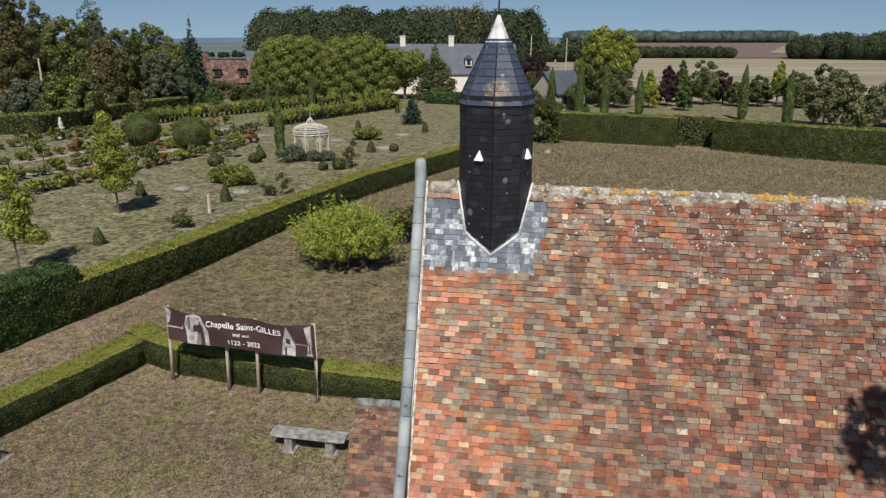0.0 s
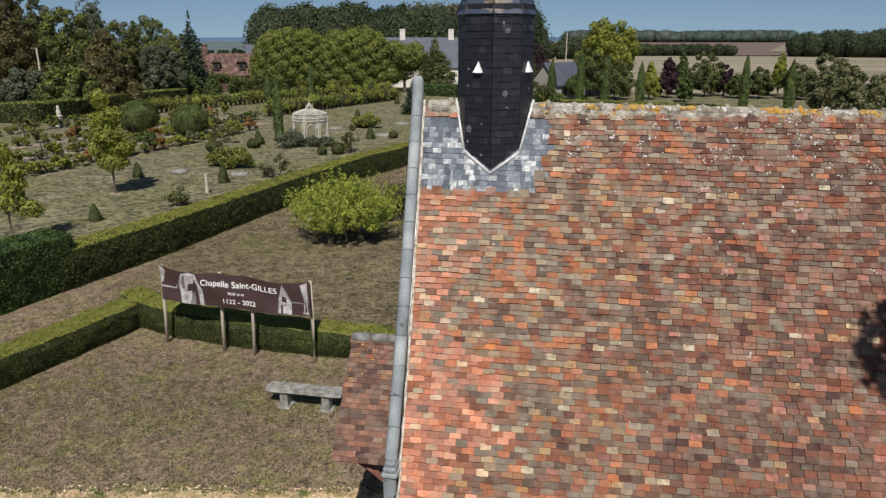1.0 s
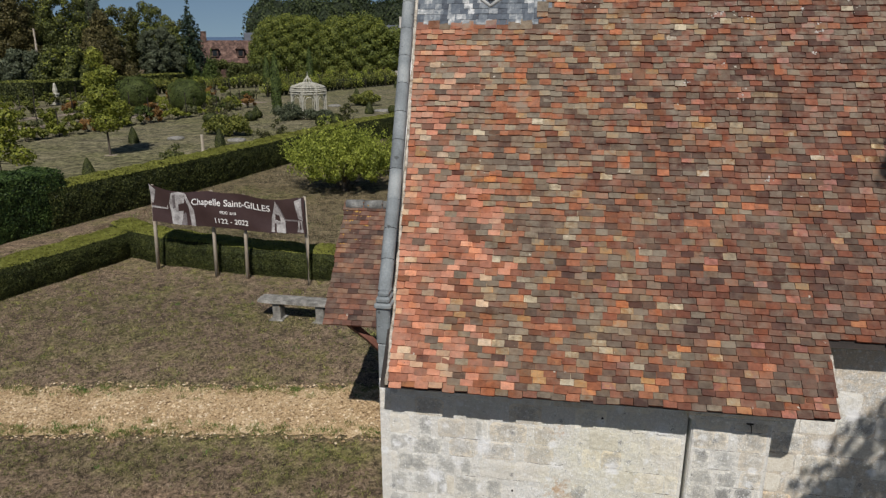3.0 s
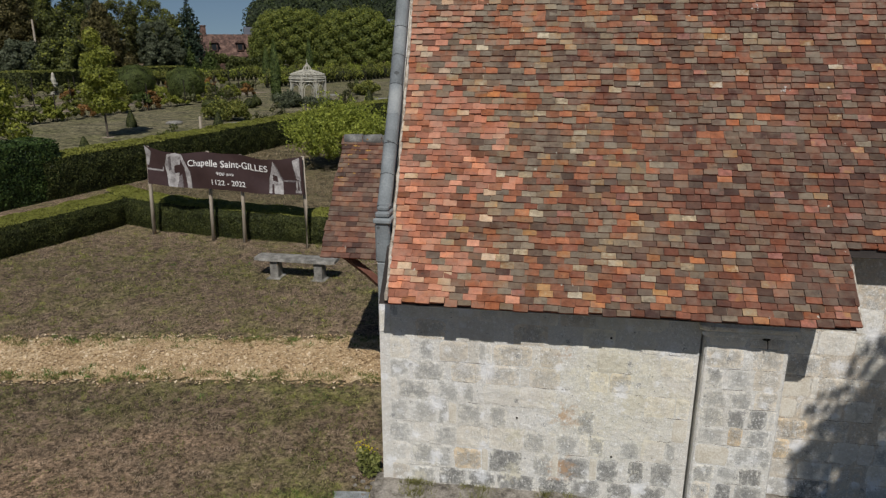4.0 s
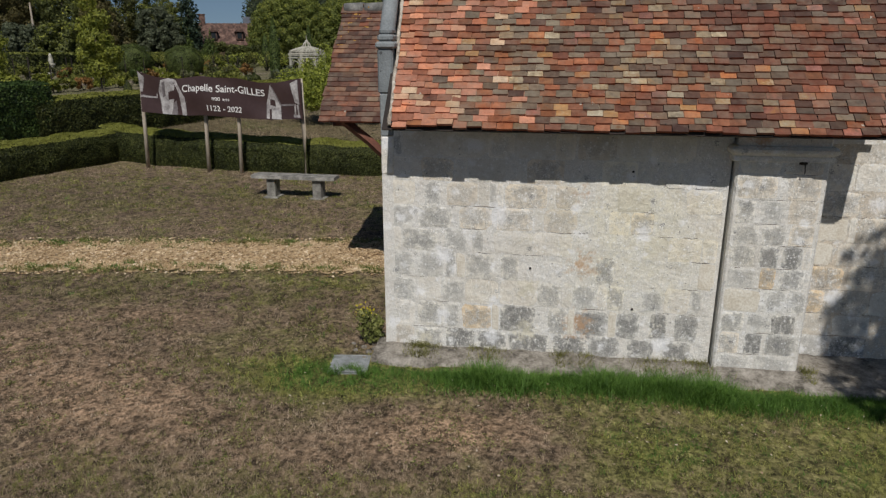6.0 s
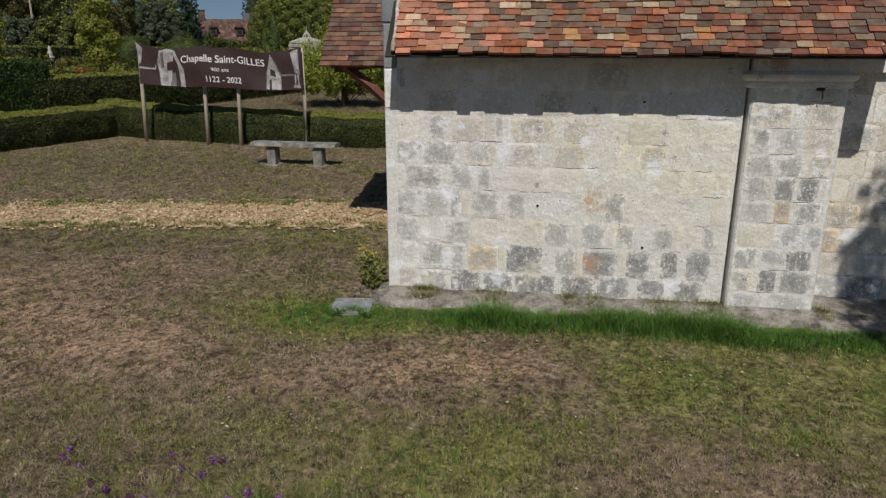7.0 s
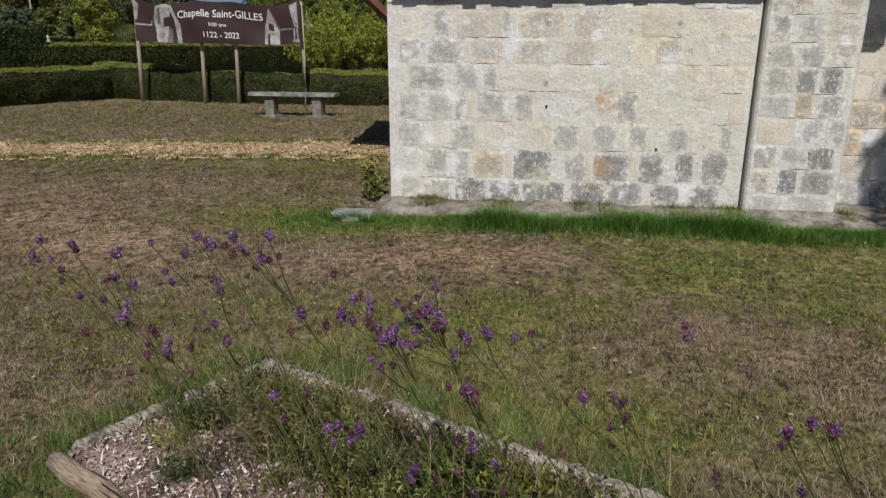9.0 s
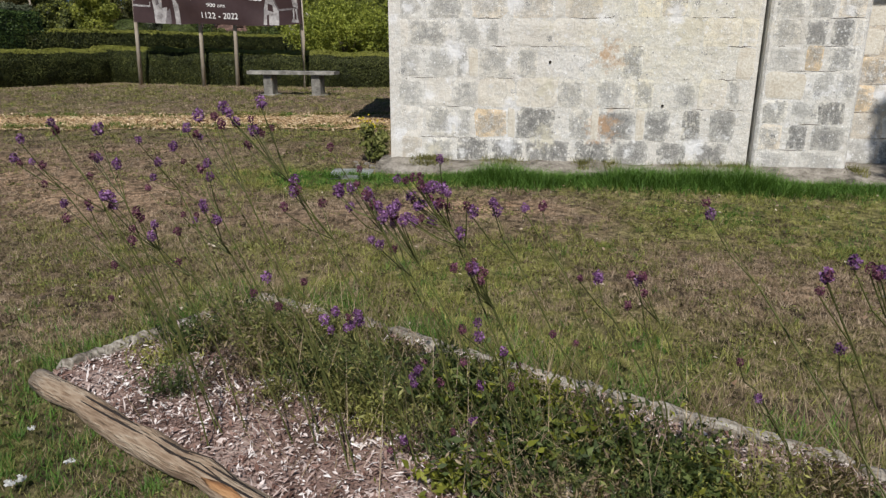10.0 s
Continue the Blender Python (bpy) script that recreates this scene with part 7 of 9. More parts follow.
# grass creeping over the edges of the gravel path
cl = []
for i in range(640):
    k = rng.integers(0, len(PA))
    side_ = PA[k] if rng.random() < 0.5 else PB[k]
    inward = (PA[k] + PB[k]) * 0.5 - side_
    p = side_ + inward * float(abs(rng.normal(0, 0.2)))
    cl.append((p.x + rng.uniform(-0.1, 0.1), p.y))
cl = np.array(cl)
ex_ = np.repeat(cl[:, 0], 30) + rng.normal(0, 0.06, len(cl) * 30)
ey_ = np.repeat(cl[:, 1], 30) + rng.normal(0, 0.035, len(cl) * 30)
for sel_, mt, lab in ((np.arange(len(ex_)) // 30 % 3 > 0, L_OLIVETUFT, "olive"), (np.arange(len(ex_)) // 30 % 3 == 0, L_LUSH, "green")):
    solo("path_grass", np_mesh("path_grass", blades(ex_[sel_], ey_[sel_], GZ(ex_[sel_], ey_[sel_]) + 0.015, rng.uniform(0.02, 0.07, sel_.sum()), np.full(sel_.sum(), 0.01)), 3, mt), None, lab + " grass creeping over the path's edges", "grass", kind="stuff")
# low broad-leaved weeds and dead thatch lying in the turf, in loose patches
for mt, lab, cnt, cut_, size in ((L_WEED, "low dark green lawn weeds", 1500, 0.1, 0.012), (L_THATCH, "matted brown thatch in the lawn", 1600, -0.1, 0.013)):
    cx_, cy_ = rng.uniform(-7.5, 5.2, cnt * 3), rng.uniform(-6.4, 1.9, cnt * 3)
    ok_ = ~in_bed(cx_, cy_, 0.05) & ~((cx_ > -0.6) & (cy_ > -0.7)) & (cy_ < np.interp(cx_, [-16, -6.9, -0.75], [-0.2, 1.4, 2.3]))
    ok_ &= wave(cx_, cy_, 3.1, 8.0 + size * 50) + 0.5 * wave(cx_, cy_, 1.2, 3.0) > cut_
    cx_, cy_ = cx_[ok_][:cnt], cy_[ok_][:cnt]
    x_ = np.repeat(cx_, 16) + rng.normal(0, 0.035, len(cx_) * 16)
    y_ = np.repeat(cy_, 16) + rng.normal(0, 0.035, len(cy_) * 16)
    wz = np.column_stack([x_, y_, GZ(x_, y_) + rng.uniform(0.006, 0.022, len(x_))])
    solo("lawn_weeds", np_mesh("lawn_weeds", leaf_quads(wz, np.full(len(wz), size), np.tile([0, 0, 1.0], (len(wz), 1)), 0.5, 0.4), 4, mt), None, lab, "weeds", kind="stuff")
# grass creeping over the drain grate's front edge
n_ = 900
gx_ = rng.uniform(-0.6, -0.05, n_)
gy_ = -0.64 + np.abs(rng.normal(0, 0.07, n_)) + 0.06 * np.sin(gx_ * 17)
solo("grate_grass", np_mesh("grate_grass", blades(gx_, gy_, np.full(n_, -0.03), rng.uniform(0.025, 0.075, n_), np.full(n_, 0.006)), 3, L_LUSH), None, "dark green grass creeping over the drain grate", "grass", kind="stuff")
# fallen leaves and bits of straw lying in the lawn
m_ = 900
x_, y_ = rng.uniform(-5, 5, m_), rng.uniform(-6, -0.5, m_)
ok_ = ~in_bed(x_, y_, 0.05)
lit = np.column_stack([x_[ok_], y_[ok_], GZ(x_[ok_], y_[ok_]) + 0.03])
solo("fallen_leaves", np_mesh("fallen_leaves", leaf_quads(lit, np.full(len(lit), 0.013), np.tile([0, 0, 1.0], (len(lit), 1)), 0.6, 0.6), 4, L_LITTER), None, "small fallen leaves lying in the grass", "leaves", kind="stuff")

# ---- raised flower bed edged with old logs ----
GB = -0.2


def log(label, a, b, r, seed, bend=0.02, mat=None, rise=0.55):
    q2 = random.Random(seed)
    t = thing("edging_log", (a.x, a.y, GB), label, "log", "logs edging the flower bed")
    d = b - a
    pts, rad = [], []
    for i in range(25):
        k = i / 24
        p = d * k
        pts.append((p.x + q2.uniform(-bend, bend) * 0.5, p.y + q2.uniform(-bend, bend) * 0.5, r * rise + 0.012 * noise.noise((k * 9, seed, 0))))
        rad.append(r * (1 + q2.uniform(-0.09, 0.09)) * (0.9 if i in (0, 24) else 1))
    part("log", MB().tube(pts, rad, 18, wobble=0.075), mat or M_LOG, t, smooth=True)
    if r > 0.05:
        n2 = Vector((-d.y, d.x)).normalized()
        for j, off in enumerate((0.3, -0.25, 0.62)):
            cr = [(p[0] + n2.x * r * off, p[1] + n2.y * r * off, p[2] + r * math.sqrt(1 - off * off) - 0.002) for p in pts[1 + j * 4:13 + j * 5]]
            cr = [(x + q2.uniform(-0.006, 0.006), y + q2.uniform(-0.006, 0.006), z - q2.uniform(0.0, 0.004)) for x, y, z in cr]
            part("crack", MB().tube(cr, [0.001] + [q2.uniform(0.0015, 0.0035) for _ in cr[2:]] + [0.001], 5), M_DARK, t, "long dark drying crack")
        if mat is None:
            for off, ka, kb, wd, mt_, lab in ((-0.42, 0.1, 0.92, 0.0045, M_DARK, "long dark split"), (-0.72, 0.3, 0.7, 0.02, M_SPLIT, "orange-brown torn wood"), (-0.6, 0.62, 0.97, 0.016, M_SPLIT, "orange-brown torn wood"), (0.1, 0.02, 0.5, 0.0035, M_DARK, "long dark split")):
                run = []
                for k in np.linspace(ka, kb, 22):
                    p = d * float(k)
                    o2 = off + 0.16 * noise.noise((k * 7, off * 5, seed))
                    run.append((p.x + n2.x * r * o2, p.y + n2.y * r * o2, r * rise + r * math.sqrt(1 - o2 * o2) - wd * 0.35))
                part("split", MB().tube(run, [0.001] + [wd * q2.uniform(0.5, 1.3) for _ in run[2:]] + [0.001], 6, wobble=0.2), mt_, t, lab, smooth=True)
        for i in range(6):
            k = q2.uniform(0.05, 0.95)
            a2 = q2.uniform(0.3, 2.4)
            p = d * k
            part("knot", MB().lathe([(0.006, -0.004), (0.007, 0.002), (0.003, 0.004)], 7, (p.x + n2.x * r * math.cos(a2) * 0.98, p.y + n2.y * r * math.cos(a2) * 0.98, r * 0.55 + r * math.sin(a2) * 0.98)), M_DARK, t)
    return t


log("barkless pale log edging the flower bed, split by cracks", BED[0] + Vector((0.02, 0.0)), BED[3], 0.053, 1, 0.03, None, 0.85)
log("thin split grey log edging the flower bed", BED[0] + Vector((0.04, 0.1)), BED[0].lerp(BED[1], 0.5), 0.036, 2, 0.02, M_LOG_W, 1.5)
log("thin crumbling log edging the flower bed", BED[0].lerp(BED[1], 0.56), BED[0].lerp(BED[1], 0.8), 0.03, 3, 0.05, M_LOG_W, 1.5)
log("pale crumbling log at the bed's far corner", BED[0].lerp(BED[1], 0.83), BED[1] + Vector((0.03, 0.02)), 0.036, 6, 0.04, M_LOG_W, 0.8)
for k0, k1, rr, sd in ((0.0, 0.17, 0.04, 4), (0.18, 0.3, 0.05, 5), (0.31, 0.5, 0.046, 7), (0.51, 0.72, 0.05, 8), (0.73, 1.0, 0.045, 9)):
    log("whitish weathered log along the bed's far side", BED[1].lerp(BED[2], k0), BED[1].lerp(BED[2], k1), rr * 0.9, sd, 0.03, M_LOG_W, 0.8)
mm = MB()
for i in range(31):
    for j in range(13):
        p = BED[0].lerp(BED[3], i / 30).lerp(BED[1].lerp(BED[2], i / 30), j / 12)
        mm.v.append((p.x, p.y, GB + 0.045 + 0.03 * noise.noise((p.x * 3, p.y * 3, 0)) + 0.02 * noise.noise((p.x * 9, p.y * 9, 0))))
for i in range(30):
    for j in range(12):
        o = i * 13 + j
        mm.f.append((o, o + 13, o + 14, o + 1))
solo("mulch_bed", mm, M_MULCH, "grey-pink wood mulch filling the log-edged bed", "soil", kind="stuff", smooth=True)
n_ = 30000
u_, v_ = rng.random(n_), rng.random(n_)
pp = np.array([[*(BED[0].lerp(BED[3], a).lerp(BED[1].lerp(BED[2], a), b))] for a, b in zip(u_, v_)])
pz = np.array([GB + 0.05 + 0.03 * noise.noise((a * 3, b * 3, 0)) + 0.02 * noise.noise((a * 9, b * 9, 0)) for a, b in pp])
ch = leaf_quads(np.column_stack([pp, pz + 0.008]), rng.uniform(0.003, 0.013, n_) * np.where(rng.random(n_) < 0.12, 1.7, 1.0), np.tile([0, 0, 1.0], (n_, 1)), 0.55, 0.42)
sh_ = rng.integers(0, n_, 5200)
shreds = leaf_quads(np.column_stack([pp[sh_], pz[sh_] + 0.012]), rng.uniform(0.014, 0.034, len(sh_)), np.tile([0, 0, 1.0], (len(sh_), 1)), 0.4, 0.11)
solo("mulch_chips", np_mesh("mulch_chips", shreds, 4, M_CHIP), None, "long shreds of bark and wood on the bed", "wood chips", kind="stuff")
solo("mulch_chips", np_mesh("mulch_chips", ch, 4, M_CHIP), None, "loose pale wood chips on the bed", "wood chips", kind="stuff")


# ---- flowers ----
def floret_ball(centre, r, n):
    p, d = shell(centre, (r, r, r * 1.2), n, 0.45, 0.5, centre[0] * 90)
    return leaf_quads(p, np.full(len(p), r * 0.27), d, 0.5, 0.85)


def verbena(x, y, heads, seed):
    """A wiry plant: one stem that forks near the top, each fork with a dense head of florets. heads: (dx, dy, z, r)."""
    r = random.Random(seed)
    t = thing("verbena_plant", (x, y, GB + 0.04), "tall wiry verbena with purple flower heads", "flower", "verbena in the log bed")
    top = max(h[2] for h in heads)
    cx_ = sum(h[0] for h in heads) / len(heads)
    cy_ = sum(h[1] for h in heads) / len(heads)
    fork = Vector((cx_ * 0.76, cy_ * 0.76, top * 0.8))
    sm = MB()
    sm.tube([(0, 0, -0.03), (fork.x * 0.35, fork.y * 0.35, fork.z * 0.5), fork], [0.003, 0.0027, 0.0024], 5)
    for hx, hy, hz, hr in heads:
        f = fork if hz > fork.z else Vector((fork.x * 0.4, fork.y * 0.4, hz * 0.55))
        e = Vector((hx, hy, hz - hr))
        sm.tube([f, f.lerp(e, 0.5) + Vector((r.uniform(-0.01, 0.01), 0, -0.012)), e], [0.0022, 0.0019, 0.0016], 4)
    part("stem", sm, L_STEM, t)
    lp = []
    for i in range(10):
        k = r.uniform(0.05, 0.95)
        lp.append((fork.x * k + r.uniform(-0.02, 0.02), fork.y * k + r.uniform(-0.02, 0.02), fork.z * k))
    part("leaves", np_mesh("leaves", leaf_quads(np.array(lp), np.full(len(lp), 0.013), None, 0, 0.2), 4, L_STEM), None, t)
    for hx, hy, hz, hr in heads:
        old = r.random() < 0.52
        part("flower_head", np_mesh("flower_head", floret_ball((hx, hy, hz), hr * (0.8 if old else 1), 110), 4, L_OLDPETAL if old else L_PETAL), None, t, "faded brown-purple head" if old else "")
    return t


# clusters of heads: middle (x, y, z), count, spread; the plants lean to the west, their roots stand to the east of the heads
LEFT_HEADS = [(0.02, -4.9, 1.0, 2, 0.03), (0.14, -4.95, 0.92, 5, 0.06), (0.42, -4.9, 0.86, 5, 0.05), (0.7, -5.0, 1.0, 9, 0.045), (0.58, -4.98, 1.04, 3, 0.03), (0.27, -4.98, 0.72, 6, 0.05), (0.48, -4.95, 0.76, 5, 0.05),
              (0.15, -4.95, 0.54, 3, 0.05), (0.41, -4.95, 0.62, 4, 0.06), (-0.45, -4.5, 0.82, 5, 0.07), (-0.2, -4.6, 0.72, 4, 0.08), (-0.3, -4.45, 0.55, 3, 0.08), (0.3, -4.6, 0.93, 4, 0.09), (0.05, -4.5, 0.8, 4, 0.1)]
MID_HEADS = [(0.86, -5.0, 0.86, 5, 0.04), (0.97, -4.95, 0.9, 5, 0.035), (1.0, -4.7, 0.76, 5, 0.05), (0.7, -4.98, 0.54, 4, 0.05), (0.98, -5.02, 0.42, 8, 0.04), (1.22, -4.95, 0.85, 16, 0.045), (1.13, -4.95, 0.79, 9, 0.035),
             (1.26, -4.98, 0.8, 8, 0.05), (1.14, -4.98, 0.65, 4, 0.04), (1.4, -5.0, 0.62, 9, 0.025), (1.48, -4.98, 0.79, 3, 0.025), (1.18, -4.8, 0.14, 6, 0.035), (1.16, -4.98, -0.04, 3, 0.03), (1.38, -4.98, 0.02, 3, 0.03)]
RIGHT_HEADS = [(1.56, -4.98, 0.8, 2, 0.03), (1.4, -4.98, 0.4, 4, 0.04), (1.48, -4.98, 0.24, 4, 0.05), (1.73, -4.98, 0.61, 2, 0.03), (1.85, -4.98, 0.56, 2, 0.04), (1.92, -4.98, 0.58, 3, 0.03), (2.12, -4.8, 0.8, 2, 0.02),
               (1.64, -4.98, 0.39, 2, 0.03), (2.25, -5.4, 0.77, 3, 0.018), (2.33, -5.4, 0.79, 4, 0.016), (2.36, -5.3, 0.56, 1, 0.03), (2.21, -4.98, 0.36, 1, 0.05), (2.32, -4.98, 0.24, 1, 0.03)]
fr = random.Random(11)
for cx_, cy_, cz_, cnt, spread in LEFT_HEADS + MID_HEADS + RIGHT_HEADS:
    up = cz_ - GB
    lean = 0.36 * up * fr.uniform(0.75, 1.25)
    rx, ry = max(cx_ + lean, -0.2), max(min(cy_ + 0.12 * fr.uniform(-1, 1), -4.2), -5.4)
    if not in_bed(np.array([rx]), np.array([ry]), -0.06)[0]:
        ry = BED[0].lerp(BED[3], max(0.1, (rx + 0.57) / 3.67)).y + 0.3
    hs = []
    for i in range(cnt):
        oz = fr.gauss(0, spread)
        hs.append((cx_ - rx + fr.gauss(0, spread) - 0.3 * oz, cy_ - ry + fr.gauss(0, spread), max(0.06, up - 0.075 + oz), fr.uniform(0.0115, 0.0185)))
    verbena(rx, ry, hs, int(cx_ * 1000 + cz_ * 77))


# ---- weeds and dry grass in the bed ----
def weed_clump(x, y, h, r, n, mat, label, leaf=1.0):
    """A clump of thin crossing stalks with small leaves along them."""
    t = thing("bed_weed", (x, y, GB + 0.05), label, "weed", "weeds in the flower bed")
    a, d = rng.uniform(0, math.tau, n), np.abs(rng.normal(0, r * 0.55, n))
    st = blades(d * np.cos(a), d * np.sin(a), np.zeros(n), h * rng.uniform(0.35, 1.15, n), np.full(n, 0.0032))
    part("stem_clump", np_mesh("stem_clump", st, 3, mat), None, t)
    k = rng.random((n, 7))[:, :, None] ** 0.7
    p = (((st[:, 0] + st[:, 1]) / 2)[:, None, :] * (1 - k) + st[:, 2][:, None, :] * k).reshape(-1, 3) + rng.normal(0, 0.009, (n * 7, 3))
    part("leaves", np_mesh("leaves", leaf_quads(p, leaf * rng.uniform(0.006, 0.017, len(p)), None, 0, 0.26 if leaf < 1.2 else 0.4), 4, mat), None, t)
    return t


for i in range(150):
    k, v = fr.uniform(0.05, 0.99), fr.uniform(0.2, 0.86)
    if k < 0.5 and v < 0.5 - 0.3 * k and fr.random() < 0.92:
        continue
    p = BED[0].lerp(BED[3], k).lerp(BED[1].lerp(BED[2], k), v)
    if k > 0.3 and noise.noise((p.x * 1.9, p.y * 1.9, 4.0)) < -0.04:
        continue
    near_edge = v > 0.68
    mt, lab = ((L_OLIVETUFT, "tangled olive-green weed in the flower bed"), (L_WEED, "green leafy weed in the flower bed"), (L_STRAW, "dried grass clump in the flower bed"), (L_BEDWEED, "dark green leafy weed in the flower bed"), (L_BROWN, "browning weed in the flower bed"), (L_LIMETUFT, "yellow-green weed in the flower bed"), (L_BEDWEED, "dark green leafy weed in the flower bed"))[fr.randrange(7)]
    weed_clump(p.x, p.y, fr.uniform(0.05, 0.1) if near_edge else fr.uniform(0.1, 0.25), 0.12, 75, mt, lab)
for i in range(58):
    k, v = fr.uniform(0.03, 0.45), fr.uniform(0.42, 0.9)
    p = BED[0].lerp(BED[3], k).lerp(BED[1].lerp(BED[2], k), v)
    mt, lab = ((L_OLIVETUFT, "tangled olive-green weed in the flower bed"), (L_WEED, "green leafy weed in the flower bed"), (L_BEDWEED, "dark green leafy weed in the flower bed"))[i % 3]
    weed_clump(p.x, p.y, fr.uniform(0.06, 0.1) if v > 0.75 else fr.uniform(0.1, 0.24), 0.1, 75, mt, lab)
for i in range(16):
    k, v = fr.uniform(0.5, 0.95), fr.uniform(0.15, 0.5)
    p = BED[0].lerp(BED[3], k).lerp(BED[1].lerp(BED[2], k), v)
    mt, lab = ((L_YELLOW, "yellow-green leafy weed in the flower bed"), (L_RUSSET, "reddish withered weed in the flower bed"), (L_BEDWEED, "dark green leafy weed in the flower bed"))[i % 3]
    weed_clump(p.x, p.y, fr.uniform(0.08, 0.18), 0.09, 60, mt, lab)
# broad-leaved weeds in two thick patches along the bed's middle
for i in range(34):
    cx_, cy_ = ((1.55, -4.92), (1.72, -4.98), (1.34, -4.55), (2.0, -4.95))[i % 4]
    x, y = cx_ + fr.gauss(0, 0.12), cy_ + fr.gauss(0, 0.09)
    mt, lab = ((L_BEDWEED, "dark green broad-leaved weed in the flower bed"), (L_BEDWEED, "dark green broad-leaved weed in the flower bed"), (L_CYPRESS, "green broad-leaved weed in the flower bed"), (L_YELLOW, "yellowing broad-leaved weed in the flower bed"))[fr.randrange(4)]
    weed_clump(x, y, fr.uniform(0.1, 0.22), 0.08, 46, mt, lab, 1.5)
m_ = 5200
stalks = blades(rng.uniform(-0.1, 3.4, m_), rng.uniform(-6.0, -3.6, m_), np.full(m_, GB + 0.03), rng.uniform(0.08, 0.42, m_), np.full(m_, 0.004))
keep_ = in_bed(stalks[:, 0, 0], stalks[:, 0, 1], -0.07) & (rng.random(m_) < np.interp(stalks[:, 0, 1] + 0.46 * stalks[:, 0, 0], [-4.8, -4.2, -3.6], [0.1, 0.7, 1.0]))
solo("dry_stalks", np_mesh("dry_stalks", stalks[keep_], 3, L_STRAW), None, "thin dry stalks standing in the bed", "stalks", kind="stuff")
# wild grass leaning round the bed's outer edges
m_ = 9000
u_ = rng.random(m_)
sd_ = rng.random(m_) < 0.7
ex_ = np.where(sd_, BED[1].x + (BED[2].x - BED[1].x) * u_, BED[0].x + (BED[1].x - BED[0].x) * u_)
ey_ = np.where(sd_, BED[1].y + (BED[2].y - BED[1].y) * u_, BED[0].y + (BED[1].y - BED[0].y) * u_)
off_ = 0.03 + np.abs(rng.normal(0, 0.13, m_))
ex_, ey_ = ex_ + np.where(sd_, 0.43, -0.87) * off_, ey_ + np.where(sd_, 0.9, 0.49) * off_
for sel_, mt, lab in ((u_ * 7 % 1 < 0.5, L_OLIVETUFT, "olive"), (u_ * 7 % 1 >= 0.5, L_LUSH, "green")):
    solo("edge_grass", np_mesh("edge_grass", blades(ex_[sel_], ey_[sel_], GZ(ex_[sel_], ey_[sel_]) - 0.005, rng.uniform(0.02, 0.075, sel_.sum()) * np.where(rng.random(sel_.sum()) < 0.25, 2.2, 1.0), np.full(sel_.sum(), 0.0045)), 3, mt), None, lab + " grass growing against the bed's logs", "grass", kind="stuff")

# rubble at the wall's corner
for i, (x, y, r) in enumerate(((-0.1, -0.2, 0.05), (-0.2, -0.12, 0.04), (-0.28, -0.02, 0.035), (-0.14, -0.04, 0.045), (-0.06, -0.31, 0.04), (-0.36, -0.1, 0.03), (-0.22, -0.25, 0.025), (-0.42, 0.05, 0.03))):
    rb = MB()
    rb.lathe([(r * 0.7, -0.03), (r, 0.0), (r * 0.85, r * 0.45), (r * 0.3, r * 0.65)], 7, (0, 0, 0), i * 0.7)
    rb.v = [(p[0] * (1 + 0.3 * noise.noise((p[0] * 30, i, 0))), p[1] * (0.8 + 0.3 * noise.noise((p[1] * 30, i, 3))), p[2] * (1 + 0.4 * noise.noise((p[0] * 40, p[1] * 40, i)))) for p in rb.v]
    ob_ = solo("rubble_stone", rb, M_PLINTH, "small pale rubble stone at the wall's corner", "stone", "rubble at the wall's corner")
    ob_.location = (x, y, gz(x, y))

# yellow-flowered weed at the wall's corner
cw = bush("ragwort_plant", -0.2, 0.08, [(0, 0, 0.12, 0.13, 0.1, 0.1), (-0.08, 0.02, 0.2, 0.1, 0.1, 0.1), (0.05, 0, 0.26, 0.08, 0.08, 0.1), (-0.1, 0, 0.34, 0.08, 0.08, 0.08)], 380, L_WEED, "leafy weed with small yellow flowers at the wall's corner", 0.035, 8, "weed")
yp, yd = shell((-0.08, 0, 0.42), (0.17, 0.12, 0.1), 60, 0.8, 0.3, 2.0)
part("flowers", np_mesh("flowers", leaf_quads(yp, np.full(len(yp), 0.012), yd, 0.5, 0.9), 4, L_YPETAL), None, cw, "small yellow flowers")
for i, (x, y) in enumerate(((0.0, -5.13), (-0.12, -5.27), (-0.1, -5.24), (-0.28, -4.96))):
    dz_ = thing("daisy", (x, y, gz(x, y)), "small white wild flower in the grass", "flower", "white wild flowers")
    part("stem", MB().tube([(0, 0, 0), (0.005, 0, 0.05)], 0.002, 4), L_STEM, dz_)
    wp_, wd_ = shell((0, 0, 0.055), (0.016, 0.016, 0.006), 26, 0.8, 0.0, i)
    part("flower_head", np_mesh("flower_head", leaf_quads(wp_, np.full(len(wp_), 0.007), wd_, 0.5, 0.8), 4, L_WPETAL), None, dz_)
